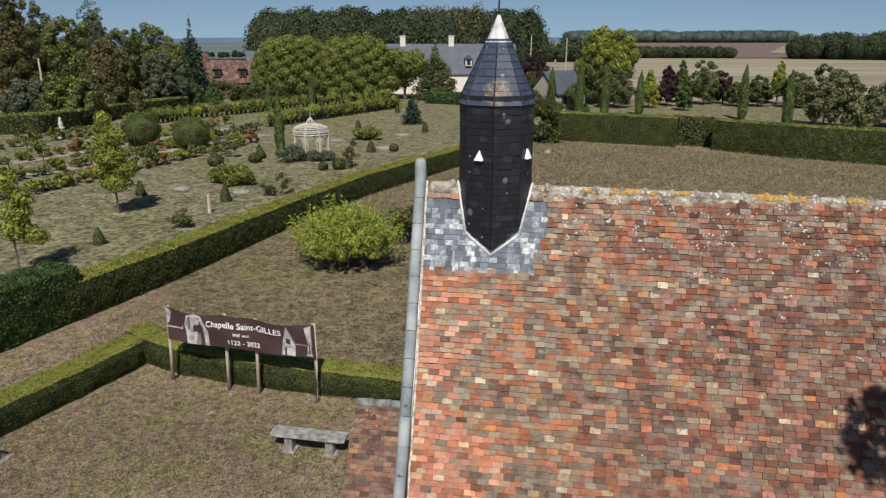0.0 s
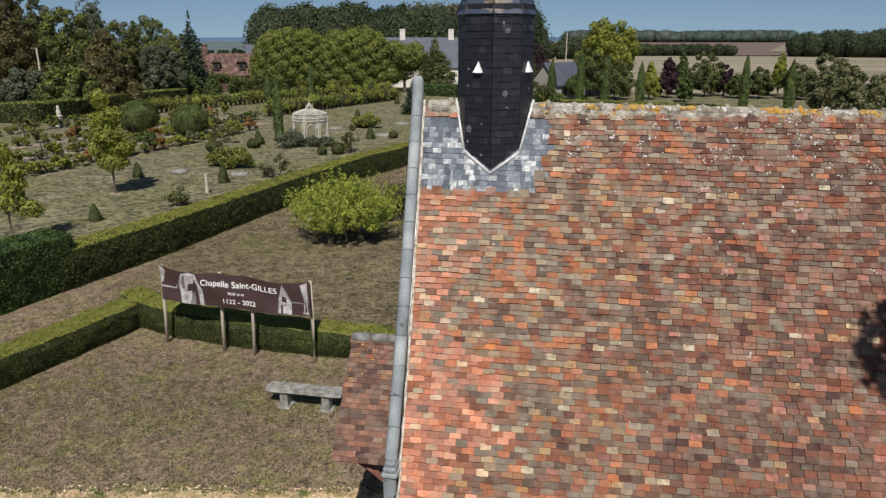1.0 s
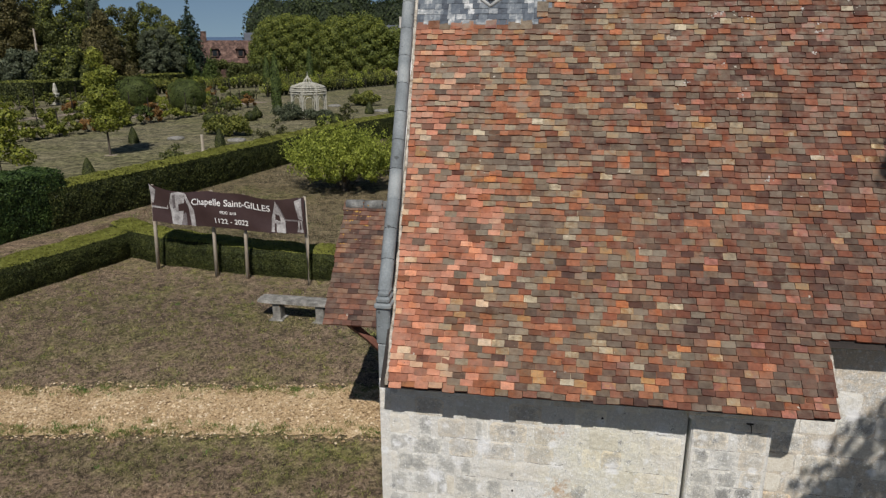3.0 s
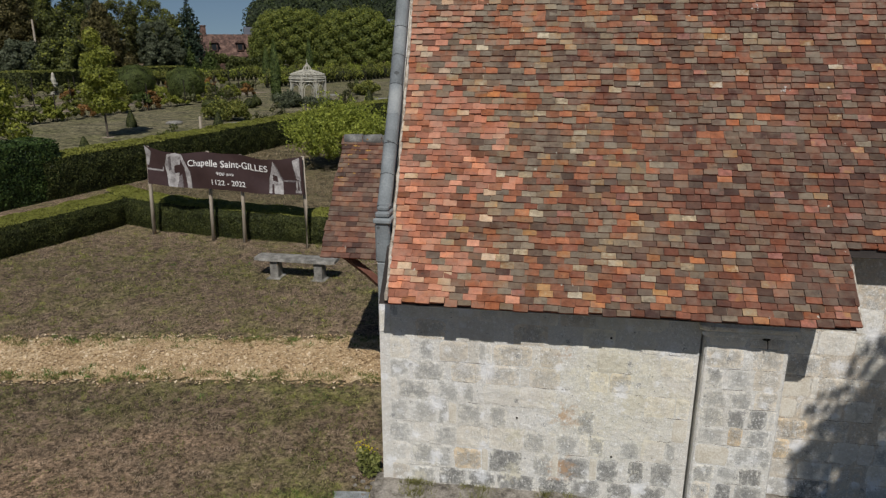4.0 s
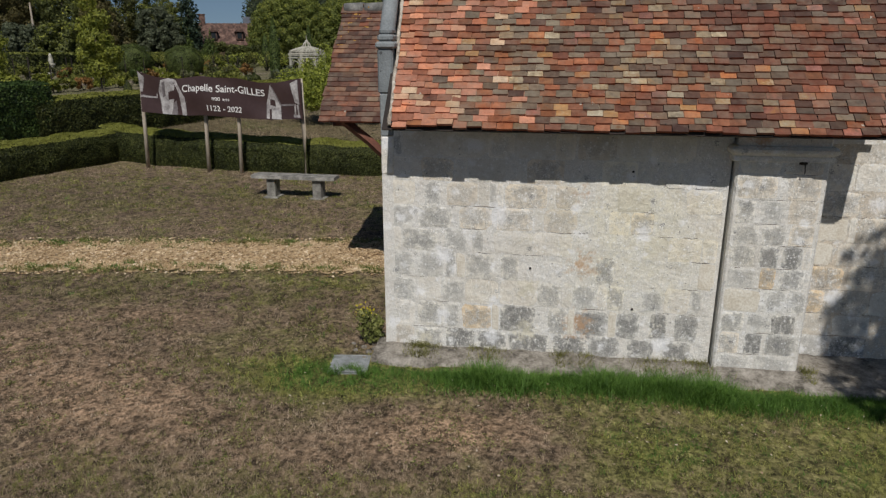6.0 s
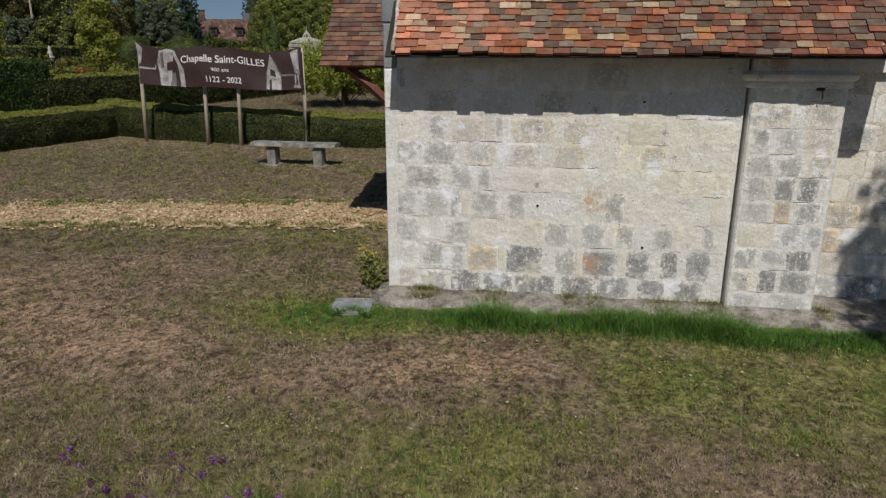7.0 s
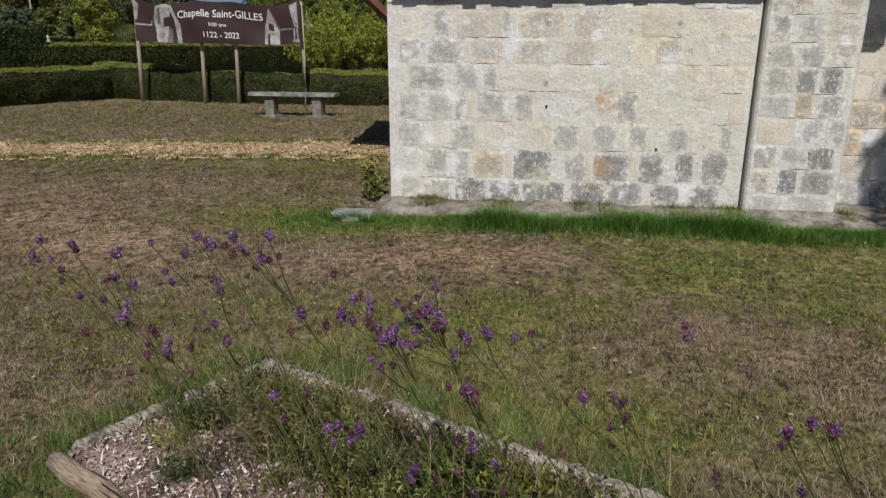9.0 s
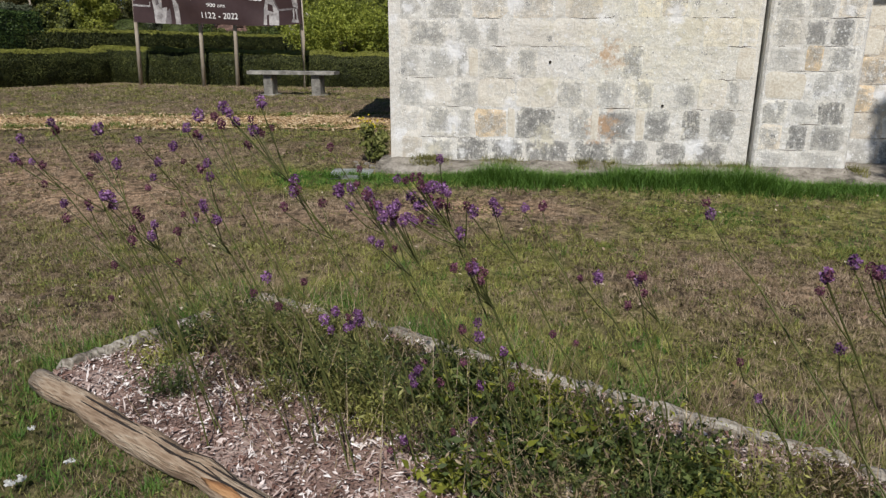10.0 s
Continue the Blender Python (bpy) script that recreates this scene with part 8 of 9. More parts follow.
# ---- garden beyond the tall hedge ----
def cypress(x, y, h, r, group="slim cypresses"):
    t = thing("cypress", (x, y, gz(x, y)), "slim columnar green cypress", "tree", group)
    part("trunk", MB().tube([(0, 0, -0.1), (0, 0, h * 0.8)], [0.08, 0.02], 6), M_BARK, t)
    n = int(3200 * h / 4)
    k = rng.random(n)
    a = rng.uniform(0, math.tau, n)
    prof = np.interp(k, [0, 0.12, 0.5, 0.85, 1], [0.45, 0.95, 1.0, 0.5, 0.02]) * r * (0.82 + 0.2 * rng.random(n) + 0.12 * np.sin(a * 3 + k * 14))
    p = np.stack([prof * np.cos(a), prof * np.sin(a), 0.05 + k * h], axis=1)
    d = np.stack([np.cos(a), np.sin(a), np.full(n, 0.4)], axis=1)
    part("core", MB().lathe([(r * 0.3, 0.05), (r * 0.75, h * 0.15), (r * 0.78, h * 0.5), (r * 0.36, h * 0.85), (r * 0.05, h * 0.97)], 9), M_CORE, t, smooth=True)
    part("foliage", np_mesh("foliage", leaf_tris(p, np.full(n, 0.085), d, 0.6), 3, L_CYPRESS), None, t)
    return t


def topiary(x, y, h, r, group="clipped cones", cone=True):
    t = thing("topiary_cone" if cone else "topiary_ball", (x, y, gz(x, y)), "small dark clipped evergreen cone" if cone else "clipped round evergreen ball", "topiary", group)
    n = int(2600 * max(r, 0.4) / 0.4)
    k = rng.random(n) ** (1.4 if cone else 1.0)
    a = rng.uniform(0, math.tau, n)
    prof = r * (1 - k) ** 0.58 * np.interp(k, [0, 0.2, 1], [0.8, 1.0, 1.0]) * (0.9 + 0.15 * rng.random(n))
    p = np.stack([prof * np.cos(a), prof * np.sin(a), 0.03 + k * h], axis=1)
    d = np.stack([np.cos(a), np.sin(a), np.full(n, 0.5)], axis=1)
    if not cone:
        p, d = shell((0, 0, h * 0.5), (r, r, h * 0.53), int(n * 1.4), 0.1, 0.0, x)
        p[:, 2] = np.maximum(p[:, 2], 0.03)
    core = [(r * 0.6, 0.0), (r * 0.75, h * 0.25), (r * 0.52, h * 0.55), (r * 0.12, h * 0.9)] if cone else [(r * 0.5, 0.0), (r * 0.85, h * 0.3), (r * 0.85, h * 0.65), (r * 0.4, h * 0.93)]
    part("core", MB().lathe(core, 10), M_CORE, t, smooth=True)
    part("foliage", np_mesh("foliage", leaf_tris(p, np.full(len(p), 0.045 if cone else 0.055), d, 0.7), 3, L_YEW if cone or r < 1 else L_BALL), None, t)
    return t


tree("young_tree", -22.36, 27.8, 5.9, [(0.1, 0, 1.9, 0.9, 0.8, 0.55), (-0.55, 0.1, 2.6, 0.7, 0.7, 0.6), (0.65, 0.1, 2.7, 0.75, 0.7, 0.55), (0.1, -0.2, 3.4, 0.95, 0.8, 0.6), (-0.45, 0.2, 4.1, 0.65, 0.6, 0.6), (0.35, 0, 4.4, 0.6, 0.6, 0.55), (-0.2, 0, 5.3, 0.48, 0.45, 0.6)], 6000, L_YELLOW,
     "young yellow-green tree in a ring of bare soil", leaf=0.075, trunk=0.06, clear=0.3, gaps=0.5)
ringm = MB()
ringm.lathe([(1.25, 0.0), (1.15, 0.012), (0.4, 0.03), (0.05, 0.05)], 22, (-22.36, 27.8, 0.03))
solo("soil_ring", ringm, M_SOIL, "ring of bare pinkish soil round a young tree", "soil", kind="stuff")
tree("young_tree", -20.3, 17.6, 4.4, [(0.2, 0, 1.9, 0.7, 0.7, 0.5), (0.9, 0.2, 1.6, 0.6, 0.5, 0.4), (0.3, 0, 2.6, 0.7, 0.6, 0.5), (0.6, 0.1, 3.2, 0.5, 0.5, 0.5), (0.2, 0, 3.9, 0.4, 0.4, 0.5)], 1400, L_YELLOW, "young tree with sparse yellow leaves", leaf=0.09, trunk=0.05, clear=0.3, gaps=0.6)
for x, y, h, r in ((-23.9, 32.5, 1.0, 0.36), (-17.8, 31.8, 1.1, 0.37), (-19.6, 22.0, 0.85, 0.32), (-19.1, 66.7, 1.25, 0.42), (-11.6, 66.4, 1.2, 0.42), (-13.9, 52.2, 1.05, 0.46), (-19.1, 86.5, 1.0, 0.42), (-23.7, 50.7, 0.7, 0.36)):
    topiary(x, y, h, r)
for x, y, h, r in ((-36.3, 52.9, 3.0, 1.75), (-30.4, 51.4, 2.9, 1.65)):
    topiary(x, y, h, r, "large clipped balls", False)
for x, y, h, r in ((-24.3, 43.6, 0.8, 0.62), (-21.9, 45.6, 0.75, 0.52), (-22.2, 47.4, 0.7, 0.45), (-15.3, 43.1, 0.65, 0.36), (-14.2, 43.5, 0.9, 0.5), (-12.0, 53.0, 0.7, 0.4)):
    topiary(x, y, h, r, "small clipped balls", False)
cypress(-21.6, 50.4, 5.2, 0.42)
cypress(-36.4, 83.8, 4.2, 0.5)
cypress(-32.8, 90.9, 5.4, 0.48)
bush("low_round_bush", -19.7, 37.2, many_lobes(20, 1.55, 1.1, 1.4, 0.5, 2), 4200, L_VINE, "wide low green garden bush", 0.085, 5)
bush("low_round_bush", -16.1, 60.3, many_lobes(16, 1.5, 1.1, 1.3, 0.5, 3), 2400, L_VINE, "wide low green garden bush", 0.11, 5)
bush("lavender_bush", -19.1, 46.6, many_lobes(18, 1.2, 0.9, 1.25, 0.45, 5), 2200, L_SILVER, "rounded grey-green lavender bush", 0.09, 5)
bush("lavender_bush", -16.9, 47.2, many_lobes(12, 1.1, 0.8, 0.8, 0.4, 6), 1300, L_SILVER, "rounded grey-green lavender bush", 0.09, 5)
bush("rose_bush", -15.2, 34.0, many_lobes(10, 1.2, 0.8, 1.7, 0.3, 7), 700, L_OLIVE, "open rose bush with a few pale flowers", 0.07, 9, gaps=0.9)
bush("rose_bush", -17.3, 25.4, many_lobes(8, 0.55, 0.5, 1.2, 0.3, 8), 600, L_GREEN, "small green rose bush", 0.07, 7, gaps=0.7)
bush("rose_bush", -13.4, 44.4, many_lobes(12, 0.6, 0.6, 2.4, 0.3, 10), 700, L_OLIVE, "tall thin rose bush", 0.08, 8, gaps=0.9)
bush("rose_bush", -25.5, 47.5, many_lobes(10, 1.0, 0.9, 2.0, 0.4, 11), 700, L_OLIVE, "open thin-leaved rose bush", 0.09, 8, gaps=0.8)
for x, y, r in ((-22.3, 34.7, 0.55), (-18.0, 34.5, 0.6), (-13.5, 63.8, 0.8), (-13.2, 54.6, 0.9), (-19.1, 58.7, 0.7)):
    st = MB()
    st.lathe([(r, 0.0), (r * 0.95, 0.12), (r * 0.6, 0.17), (r * 0.1, 0.18)], 11, (x, y, gz(x, y) + 0.02))
    solo("flat_stone", st, M_BENCH, "flat pale stone ring in the lawn", "stone", "garden stones", smooth=True)
wp = thing("wooden_stake", (-17.4, 28.9, 0.02), "short weathered wooden stake", "stake")
part("stake", MB().tube([(0, 0, -0.1), (0.02, 0, 1.15)], [0.09, 0.08], 7), M_WOOD_G, wp)

# wire gazebo
gaz = thing("garden_gazebo", (-18.2, 48.9, 0), "white-painted openwork iron garden gazebo with a domed top", "gazebo")
GR, GH = 1.5, 2.2
for i in range(8):
    a = i * math.tau / 8
    part("post", MB().tube([(GR * math.cos(a), GR * math.sin(a), 0), (GR * math.cos(a), GR * math.sin(a), GH)], 0.07, 6), M_IRON, gaz)
    b = a + math.tau / 8
    pa_, pb_ = Vector((GR * math.cos(a), GR * math.sin(a), 0)), Vector((GR * math.cos(b), GR * math.sin(b), 0))
    arch = [pa_.lerp(pb_, 0.5 - 0.42 * math.cos(t)) + Vector((0, 0, 1.45 + 0.6 * math.sin(t))) for t in np.linspace(0, math.pi, 9)]
    part("arch", MB().tube(arch, 0.05, 5), M_IRON, gaz)
    for k in range(5):
        c = pa_.lerp(pb_, (k + 0.5) / 5)
        part("scroll", MB().tube([c + Vector((0, 0, 2.0)), c * 0.97 + Vector((0, 0, 2.2)), c * 0.9 + Vector((0, 0, 2.45))], 0.045, 5), M_IRON, gaz)
    part("rib", MB().tube([(r * math.cos(a), r * math.sin(a), z) for r, z in ((GR, GH), (1.35, 2.55), (0.75, 2.75), (0.35, 2.85), (0.25, 3.1), (0.08, 3.25))], 0.05, 5), M_IRON, gaz)
    inner = [pa_.lerp(pb_, 0.5 - 0.33 * math.cos(t)) + Vector((0, 0, 1.3 + 0.45 * math.sin(t))) for t in np.linspace(0, math.pi, 9)]
    part("arch", MB().tube([inner[0] - Vector((0, 0, 1.3))] + inner + [inner[-1] - Vector((0, 0, 1.3))], 0.035, 5), M_IRON, gaz)
    for k in range(4):
        c = a + (k + 0.5) * math.tau / 32
        part("dome_bar", MB().tube([(r * math.cos(c), r * math.sin(c), z) for r, z in ((GR, GH), (1.36, 2.52), (0.8, 2.72), (0.36, 2.84))], 0.026, 4), M_IRON, gaz)
for r, z in ((GR, 2.0), (GR, GH), (1.46, 2.32), (1.4, 2.5), (1.15, 2.61), (0.9, 2.7), (0.36, 2.85)):
    part("ring", MB().tube([(r * math.cos(a), r * math.sin(a), z) for a in np.linspace(0, math.tau, 25)], 0.05, 5), M_IRON, gaz)
part("finial", MB().lathe([(0.1, 3.2), (0.14, 3.3), (0.03, 3.4), (0.02, 3.75)], 8), M_IRON, gaz)

stt = MB()
stt.lathe([(0.5, 0), (0.5, 0.3), (0.3, 0.35), (0.28, 0.95), (0.36, 1.0), (0.36, 1.12), (0.2, 1.16), (0.24, 1.45), (0.17, 1.7), (0.14, 1.95), (0.05, 2.15)], 8, (-47.2, 56.3, 0))
solo("garden_statue", stt, M_IRON, "small white garden statue on a stepped base", "statue")

# rose and vine rows on stakes with bare soil between
for (ax, ay), (bx, by), nn in (((-31.5, 30.5), (-26.5, 57.0), 20), ((-36.0, 34.0), (-30.0, 66.0), 22), ((-42, 38), (-36, 72), 20), ((-49, 44), (-45, 62), 12)):
    for i in range(nn):
        k = (i + q.uniform(-0.3, 0.3)) / nn
        x, y = ax + (bx - ax) * k, ay + (by - ay) * k
        mt = q.choice([L_VINE, L_YELLOW, L_RUSSET, L_YELLOW, L_CYPRESS, L_WILLOW, L_VINE])
        bush("border_shrub", x, y, many_lobes(12, 0.7, 0.7, q.uniform(0.6, 1.7), 0.22, q.randrange(999)), 620, mt, "loose border shrub turning autumn colours", 0.1, 5, group="border shrubs", gaps=0.7)
        if i % 3 == 0:
            stk = thing("garden_stake", (x + 0.4, y, 0), "thin dark garden stake", "stake", "garden stakes")
            part("stake", MB().tube([(0, 0, -0.1), (0, 0, q.uniform(1.5, 2.4))], 0.035, 5), M_DARK, stk)
for (ax, ay), (bx, by), w in (((-36.5, 33), (-27, 62), 1.7), ((-42, 36), (-33, 66), 1.6)):
    sheet("garden_path", (line([(ax, ay), (bx, by)], 12), line([(ax - w, ay + 0.5), (bx - w, by + 0.5)], 12)), 0.06, M_SOIL, "bare pale soil path between the borders", "path", cut=3)
def vine_row(pts, h, w, label):
    """A loose leafy row on stakes: lobes of uneven size along a line, with gaps low down."""
    r = random.Random(int(-pts[0][0] * 10))
    length = sum((Vector(b) - Vector(a)).length for a, b in zip(pts, pts[1:]))
    t = thing("vine_row", (pts[0][0], pts[0][1], 0), label, "vines", "vine rows")
    o = Vector((pts[0][0], pts[0][1]))
    ps, ns, gold = [], [], []
    core = MB()
    for i, p in enumerate(line(pts, int(length / 0.75))):
        p = p - o
        for k in range(3):
            s = w * r.uniform(0.3, 0.55)
            c = (p.x + r.uniform(-0.35, 0.35) * w, p.y + r.uniform(-0.35, 0.35) * w, h * r.uniform(0.35, 0.88))
            q_, d_ = shell(c, (s, s, s * 0.9), 130, 0.5, 0.5, r.uniform(0, 9))
            ps.append(q_)
            ns.append(d_)
            gold.append(np.full(len(q_), r.random() < 0.3))
        core.lathe([(w * 0.1, 0.1), (w * 0.26, h * 0.4), (w * 0.24, h * 0.7), (0.05, h * 0.8)], 6, (p.x, p.y, 0))
        if i % 6 == 0:
            part("stake", MB().tube([(p.x + 0.3, p.y - w * 0.5, -0.1), (p.x + 0.3, p.y - w * 0.5, h * r.uniform(0.9, 1.15))], 0.035, 5), M_DARK, t)
    p_, d_, g_ = np.concatenate(ps), np.concatenate(ns), np.concatenate(gold)
    tri = leaf_tris(p_, 0.095, d_, 0.5)
    part("core", core, M_CORE, t, smooth=True)
    part("foliage", np_mesh("foliage", tri[~g_], 3, L_VINE), None, t)
    part("yellow_foliage", np_mesh("yellow_foliage", tri[g_], 3, L_LIME), None, t, "yellowing leaves")


vine_row([(-45.5, 66), (-43.5, 74.2), (-39.8, 81.0), (-35.5, 90.5), (-24.7, 106.5)], 1.75, 1.3, "long leafy vine row turning yellow")
vine_row([(-30.0, 68.5), (-26.5, 78.0), (-20.5, 93.0)], 1.8, 1.5, "long leafy vine row turning yellow")
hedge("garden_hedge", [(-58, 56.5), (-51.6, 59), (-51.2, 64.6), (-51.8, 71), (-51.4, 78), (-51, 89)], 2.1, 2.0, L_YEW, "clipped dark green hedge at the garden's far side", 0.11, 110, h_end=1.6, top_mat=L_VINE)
hedge("garden_hedge", [(-18, 101), (-2, 96)], 1.7, 2.0, L_LAUREL, "clipped dark hedge before the manor", 0.15, 60)
bush("fir_shrub", -14.5, 73.8, cone_lobes(3.6, 1.3, 0.3, 7, 3), 1500, L_CONIFER, "small spreading fir in the lawn", 0.14, 3)

# ---- trees behind the garden ----
for x, y, h, r, mt, lab, nl in (
        (-67.4, 75.4, 17.5, 4.2, L_BROWN, "tall browning conifer at the garden's edge", 6000), (-77.3, 91.8, 15.7, 4.0, L_OLIVE, "tall olive-green tree behind the garden", 4500),
        (-62.8, 80.3, 12.4, 5.0, L_GREEN, "broad green tree behind the garden", 7000), (-76.8, 105.6, 16.2, 3.4, L_SILVER, "tall thin birch with grey leaves", 1800),
        (-54.4, 75.3, 9.6, 3.8, L_BROWN, "wide browning conifer beside the hedge", 5500), (-64.6, 94.8, 11.2, 4.0, L_OLIVE, "olive-green tree behind the garden", 4500),
        (-65.8, 105.2, 12.2, 4.8, L_GREEN, "dark green rounded tree behind the garden", 5500), (-54.3, 88.0, 7.9, 3.4, L_SILVER, "silvery round-headed garden tree", 4500),
        (-59.2, 102.0, 9.4, 4.2, L_OLIVE, "olive-green broad garden tree", 4500), (-58.5, 66.2, 5.0, 3.2, L_SILVER, "grey-green broad shrubby tree", 4000),
        (-54.5, 67.8, 5.3, 3.6, L_GREEN, "dark green understorey tree", 4500), (-57.5, 78.5, 4.6, 2.6, L_RUSSET, "russet understorey garden tree", 2200),
        (-78.7, 81.0, 17.8, 5.5, L_GREEN, "tall green tree behind the garden", 5000), (-72.0, 68.0, 8.0, 4.5, L_OLIVE, "olive-green tree at the hedge", 4000),
        (-70.5, 86.0, 10.0, 4.5, L_GREEN, "green tree behind the garden", 4500), (-57.5, 95.0, 8.5, 4.0, L_GREEN, "dark green garden tree in the belt", 4500)):
    tree("garden_tree", x, y, h, shaggy_lobes(h, r, h * 0.05, 46, int(-x * 7 + y), "conifer" in lab), int(nl * 3.0), mt, lab, "trees behind the garden", leaf=0.16, trunk=0.26, clear=0.2, gaps=0.3, top_mat=L_YELLOW if mt in (L_GREEN, L_OLIVE) else None, top_share=0.22)
tree("spruce", -53.8, 96.5, 12.9, cone_lobes(12.9, 2.7, 1.0, 11, 5), 3200, L_CONIFER, "tall dark spruce with drooping boughs", leaf=0.22, trunk=0.25, gaps=0.8)
for x, y, h in ((-51.4, 91.5, 4.6), (-48.8, 93.0, 4.8), (-50.2, 94.5, 3.8)):
    tree("yew_tree", x, y, h, cone_lobes(h, 1.4, 0.1, 7, int(-x)), 2500, L_CYPRESS, "upright dark green yew beside the hedge", leaf=0.12, trunk=0.12)
for x, y, h, r, sd in ((-42.0, 108.9, 11.2, 7.2, 1), (-31.6, 110.5, 11.2, 7.2, 2)):
    lobes = [(0, 0, 3.2, r * 0.86, r * 0.86, 7.2)]
    for k in range(90):
        f = 1.4 + 8.2 * (k + 0.5) / 90
        ring_r = r * 0.9 * math.sqrt(max(0.02, 1 - (max(0.0, f - 3.0) / 7.4) ** 2))
        lobes.append((ring_r * math.cos(k * 2.4 + sd), ring_r * math.sin(k * 2.4 + sd), f, r * 0.17, r * 0.17, 0.9))
    tree("lime_tree", x, y, h, lobes, 46000, L_LIMETREE, "great dome-shaped lime tree, yellowing at the top", "lime trees before the manor", leaf=0.16, trunk=0.5, clear=0.15, gaps=0.15, top_mat=L_YELLOW, top_share=0.22)
tree("lime_tree", -22.7, 108.7, 8.2, round_lobes(8.2, 3.6, 1.6, 12, 3), 9000, L_LIMETREE, "rounded yellow-green garden tree", "lime trees before the manor", leaf=0.2, trunk=0.25, gaps=0.3)
tree("broad_tree", -17.3, 107.5, 9.2, cone_lobes(9.2, 3.9, 0.8, 9, 4), 6500, L_GREEN, "dark conical broadleaf tree", leaf=0.2, trunk=0.25)
tree("golden_tree", 10.0, 108.5, 11.3, shaggy_lobes(11.3, 5.2, 2.6, 50, 6), 14000, L_YELLOW, "tall golden-green broadleaf tree", leaf=0.2, trunk=0.3, gaps=0.4)
for x, y, h, r, mt, lab in ((7.6, 103.9, 7.0, 3.4, L_GREEN, "dark green tree by the cottage"), (10.8, 98.1, 5.8, 3.0, L_GREEN, "dark green bushy tree"), (-1.8, 121.5, 8.0, 3.2, L_PURPLE, "dark purple-leaved broad tree"),
                            (15.8, 98.9, 5.4, 1.7, L_YELLOW, "slim yellow-green young tree"), (18.9, 102.5, 5.9, 2.1, L_PURPLE, "purple-leaved young lawn tree"), (21.8, 108.3, 6.6, 1.7, L_CYPRESS, "fresh green young lawn tree"), (24.9, 105.6, 6.8, 2.7, L_GREEN, "dark green rounded young tree"),
                            (28.0, 107.1, 4.8, 1.6, L_PURPLE, "purple-leaved young lawn tree"), (32.2, 103.5, 4.5, 2.2, L_GREEN, "spreading green young tree"), (36.3, 108.4, 6.7, 1.7, L_YELLOW, "yellow-green young lawn tree"), (37.1, 102.2, 5.0, 2.6, L_GREEN, "spreading green young tree"),
                            (32.6, 78.2, 7.0, 2.7, L_WILLOW, "wide hazy olive-green willow"), (35.6, 76.5, 4.8, 2.6, L_WILLOW, "hazy olive-green bushy lawn tree"), (20.2, 95.3, 3.4, 1.3, L_CYPRESS, "small round-headed young tree"), (29.3, 103.1, 3.4, 2.0, L_GREEN, "green bushy young tree"), (40, 79, 5, 2.8, L_WILLOW, "hazy olive-green bushy lawn tree"), (42, 100, 5.5, 3, L_GREEN, "green rounded lawn tree")):
    tree("park_tree", x, y, h, shaggy_lobes(h, r, h * 0.1, 26, int(x * 3 + y), h > 5.3 and r < 2.2), 5200, mt, lab, "trees on the far lawn", leaf=0.16, trunk=0.12, clear=0.2, gaps=0.45)
for x, y, h in ((5.3, 84.5, 7.2), (8.5, 85.0, 6.2), (13.1, 87.3, 5.7), (25.2, 84.4, 6.6), (28.4, 77.6, 6.3), (1.7, 90.3, 6.0)):
    cypress(x, y, h, 0.6, "tall cypresses behind the hedge")
for x, y, h, r_ in ((-1.4, 92.5, 5.2, 1.5), (5.4, 92.0, 4.4, 1.4), (1.8, 90.5, 1.7, 1.6)):
    bush("wild_shrub", x, y, many_lobes(16, r_, r_, h, 0.7, int(x * 9 + 40)), 2600, L_OLIVE if x < 0 else L_CYPRESS, "tall leafy shrub before the cottage", 0.13, 6)
for x, y, h in ((-48, 101, 3.2), (-44.5, 99, 2.8), (-41, 97.5, 3.0), (-51.5, 104, 3.4)):
    bush("wild_shrub", x, y, many_lobes(14, 2.4, 1.6, h, 0.9, int(-x)), 2600, L_HORN if x > -46 else L_GREEN, "leafy shrub below the brick house", 0.16, 6)
bush("wild_shrub", 1.2, 61, many_lobes(16, 1.6, 1.6, 4.0, 0.8, 21), 2500, L_HORN, "tall loose shrub at the hedge's end", 0.14, 8)
bush("wild_shrub", -1.5, 66, many_lobes(12, 1.6, 1.4, 3.5, 0.8, 22), 1800, L_OLIVE, "tall loose shrub at the hedge's end", 0.14, 8)


# ---- far woods ----
def wood(name, pts, depth, h, mat, label, leaf, n, seed, per=500, core_mat=None, wide=1.0):
    """A belt of far trees as one mass of leaves with an uneven outline, on a solid dark core."""
    r = random.Random(seed)
    ps, ns = [], []
    core = MB()
    core_mat = core_mat or M_WOODCORE
    for p in line(pts, n):
        for k in range(2):
            rr = wide * h * r.uniform(0.17, 0.37)
            hh = h * r.uniform(0.66, 1.0)
            x, y = p.x + r.uniform(-0.5, 0.5) * rr, p.y + r.uniform(0, depth)
            a, d = shell((x, y, hh * 0.55), (rr, rr, hh * 0.48), per, 0.4, 0.3, r.uniform(0, 9))
            ps.append(a)
            ns.append(d)
            core.lathe([(rr * 0.5, 0), (rr * 0.8, hh * 0.3), (rr * 0.8, hh * 0.62), (rr * 0.6, hh * 0.84), (rr * 0.25, hh * 0.95)], 9, (x, y, 0))
    w = thing(name, (pts[0][0], pts[0][1], 0), label, "wood", kind="stuff")
    w.location = (0, 0, 0)
    # solid core added inside the leaf mass, shade or haze in its colour
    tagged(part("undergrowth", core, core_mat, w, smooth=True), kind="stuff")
    tagged(part("foliage", np_mesh("foliage", leaf_tris(np.concatenate(ps), leaf, np.concatenate(ns), 0.5), 3, mat), None, w), kind="stuff")
    return w


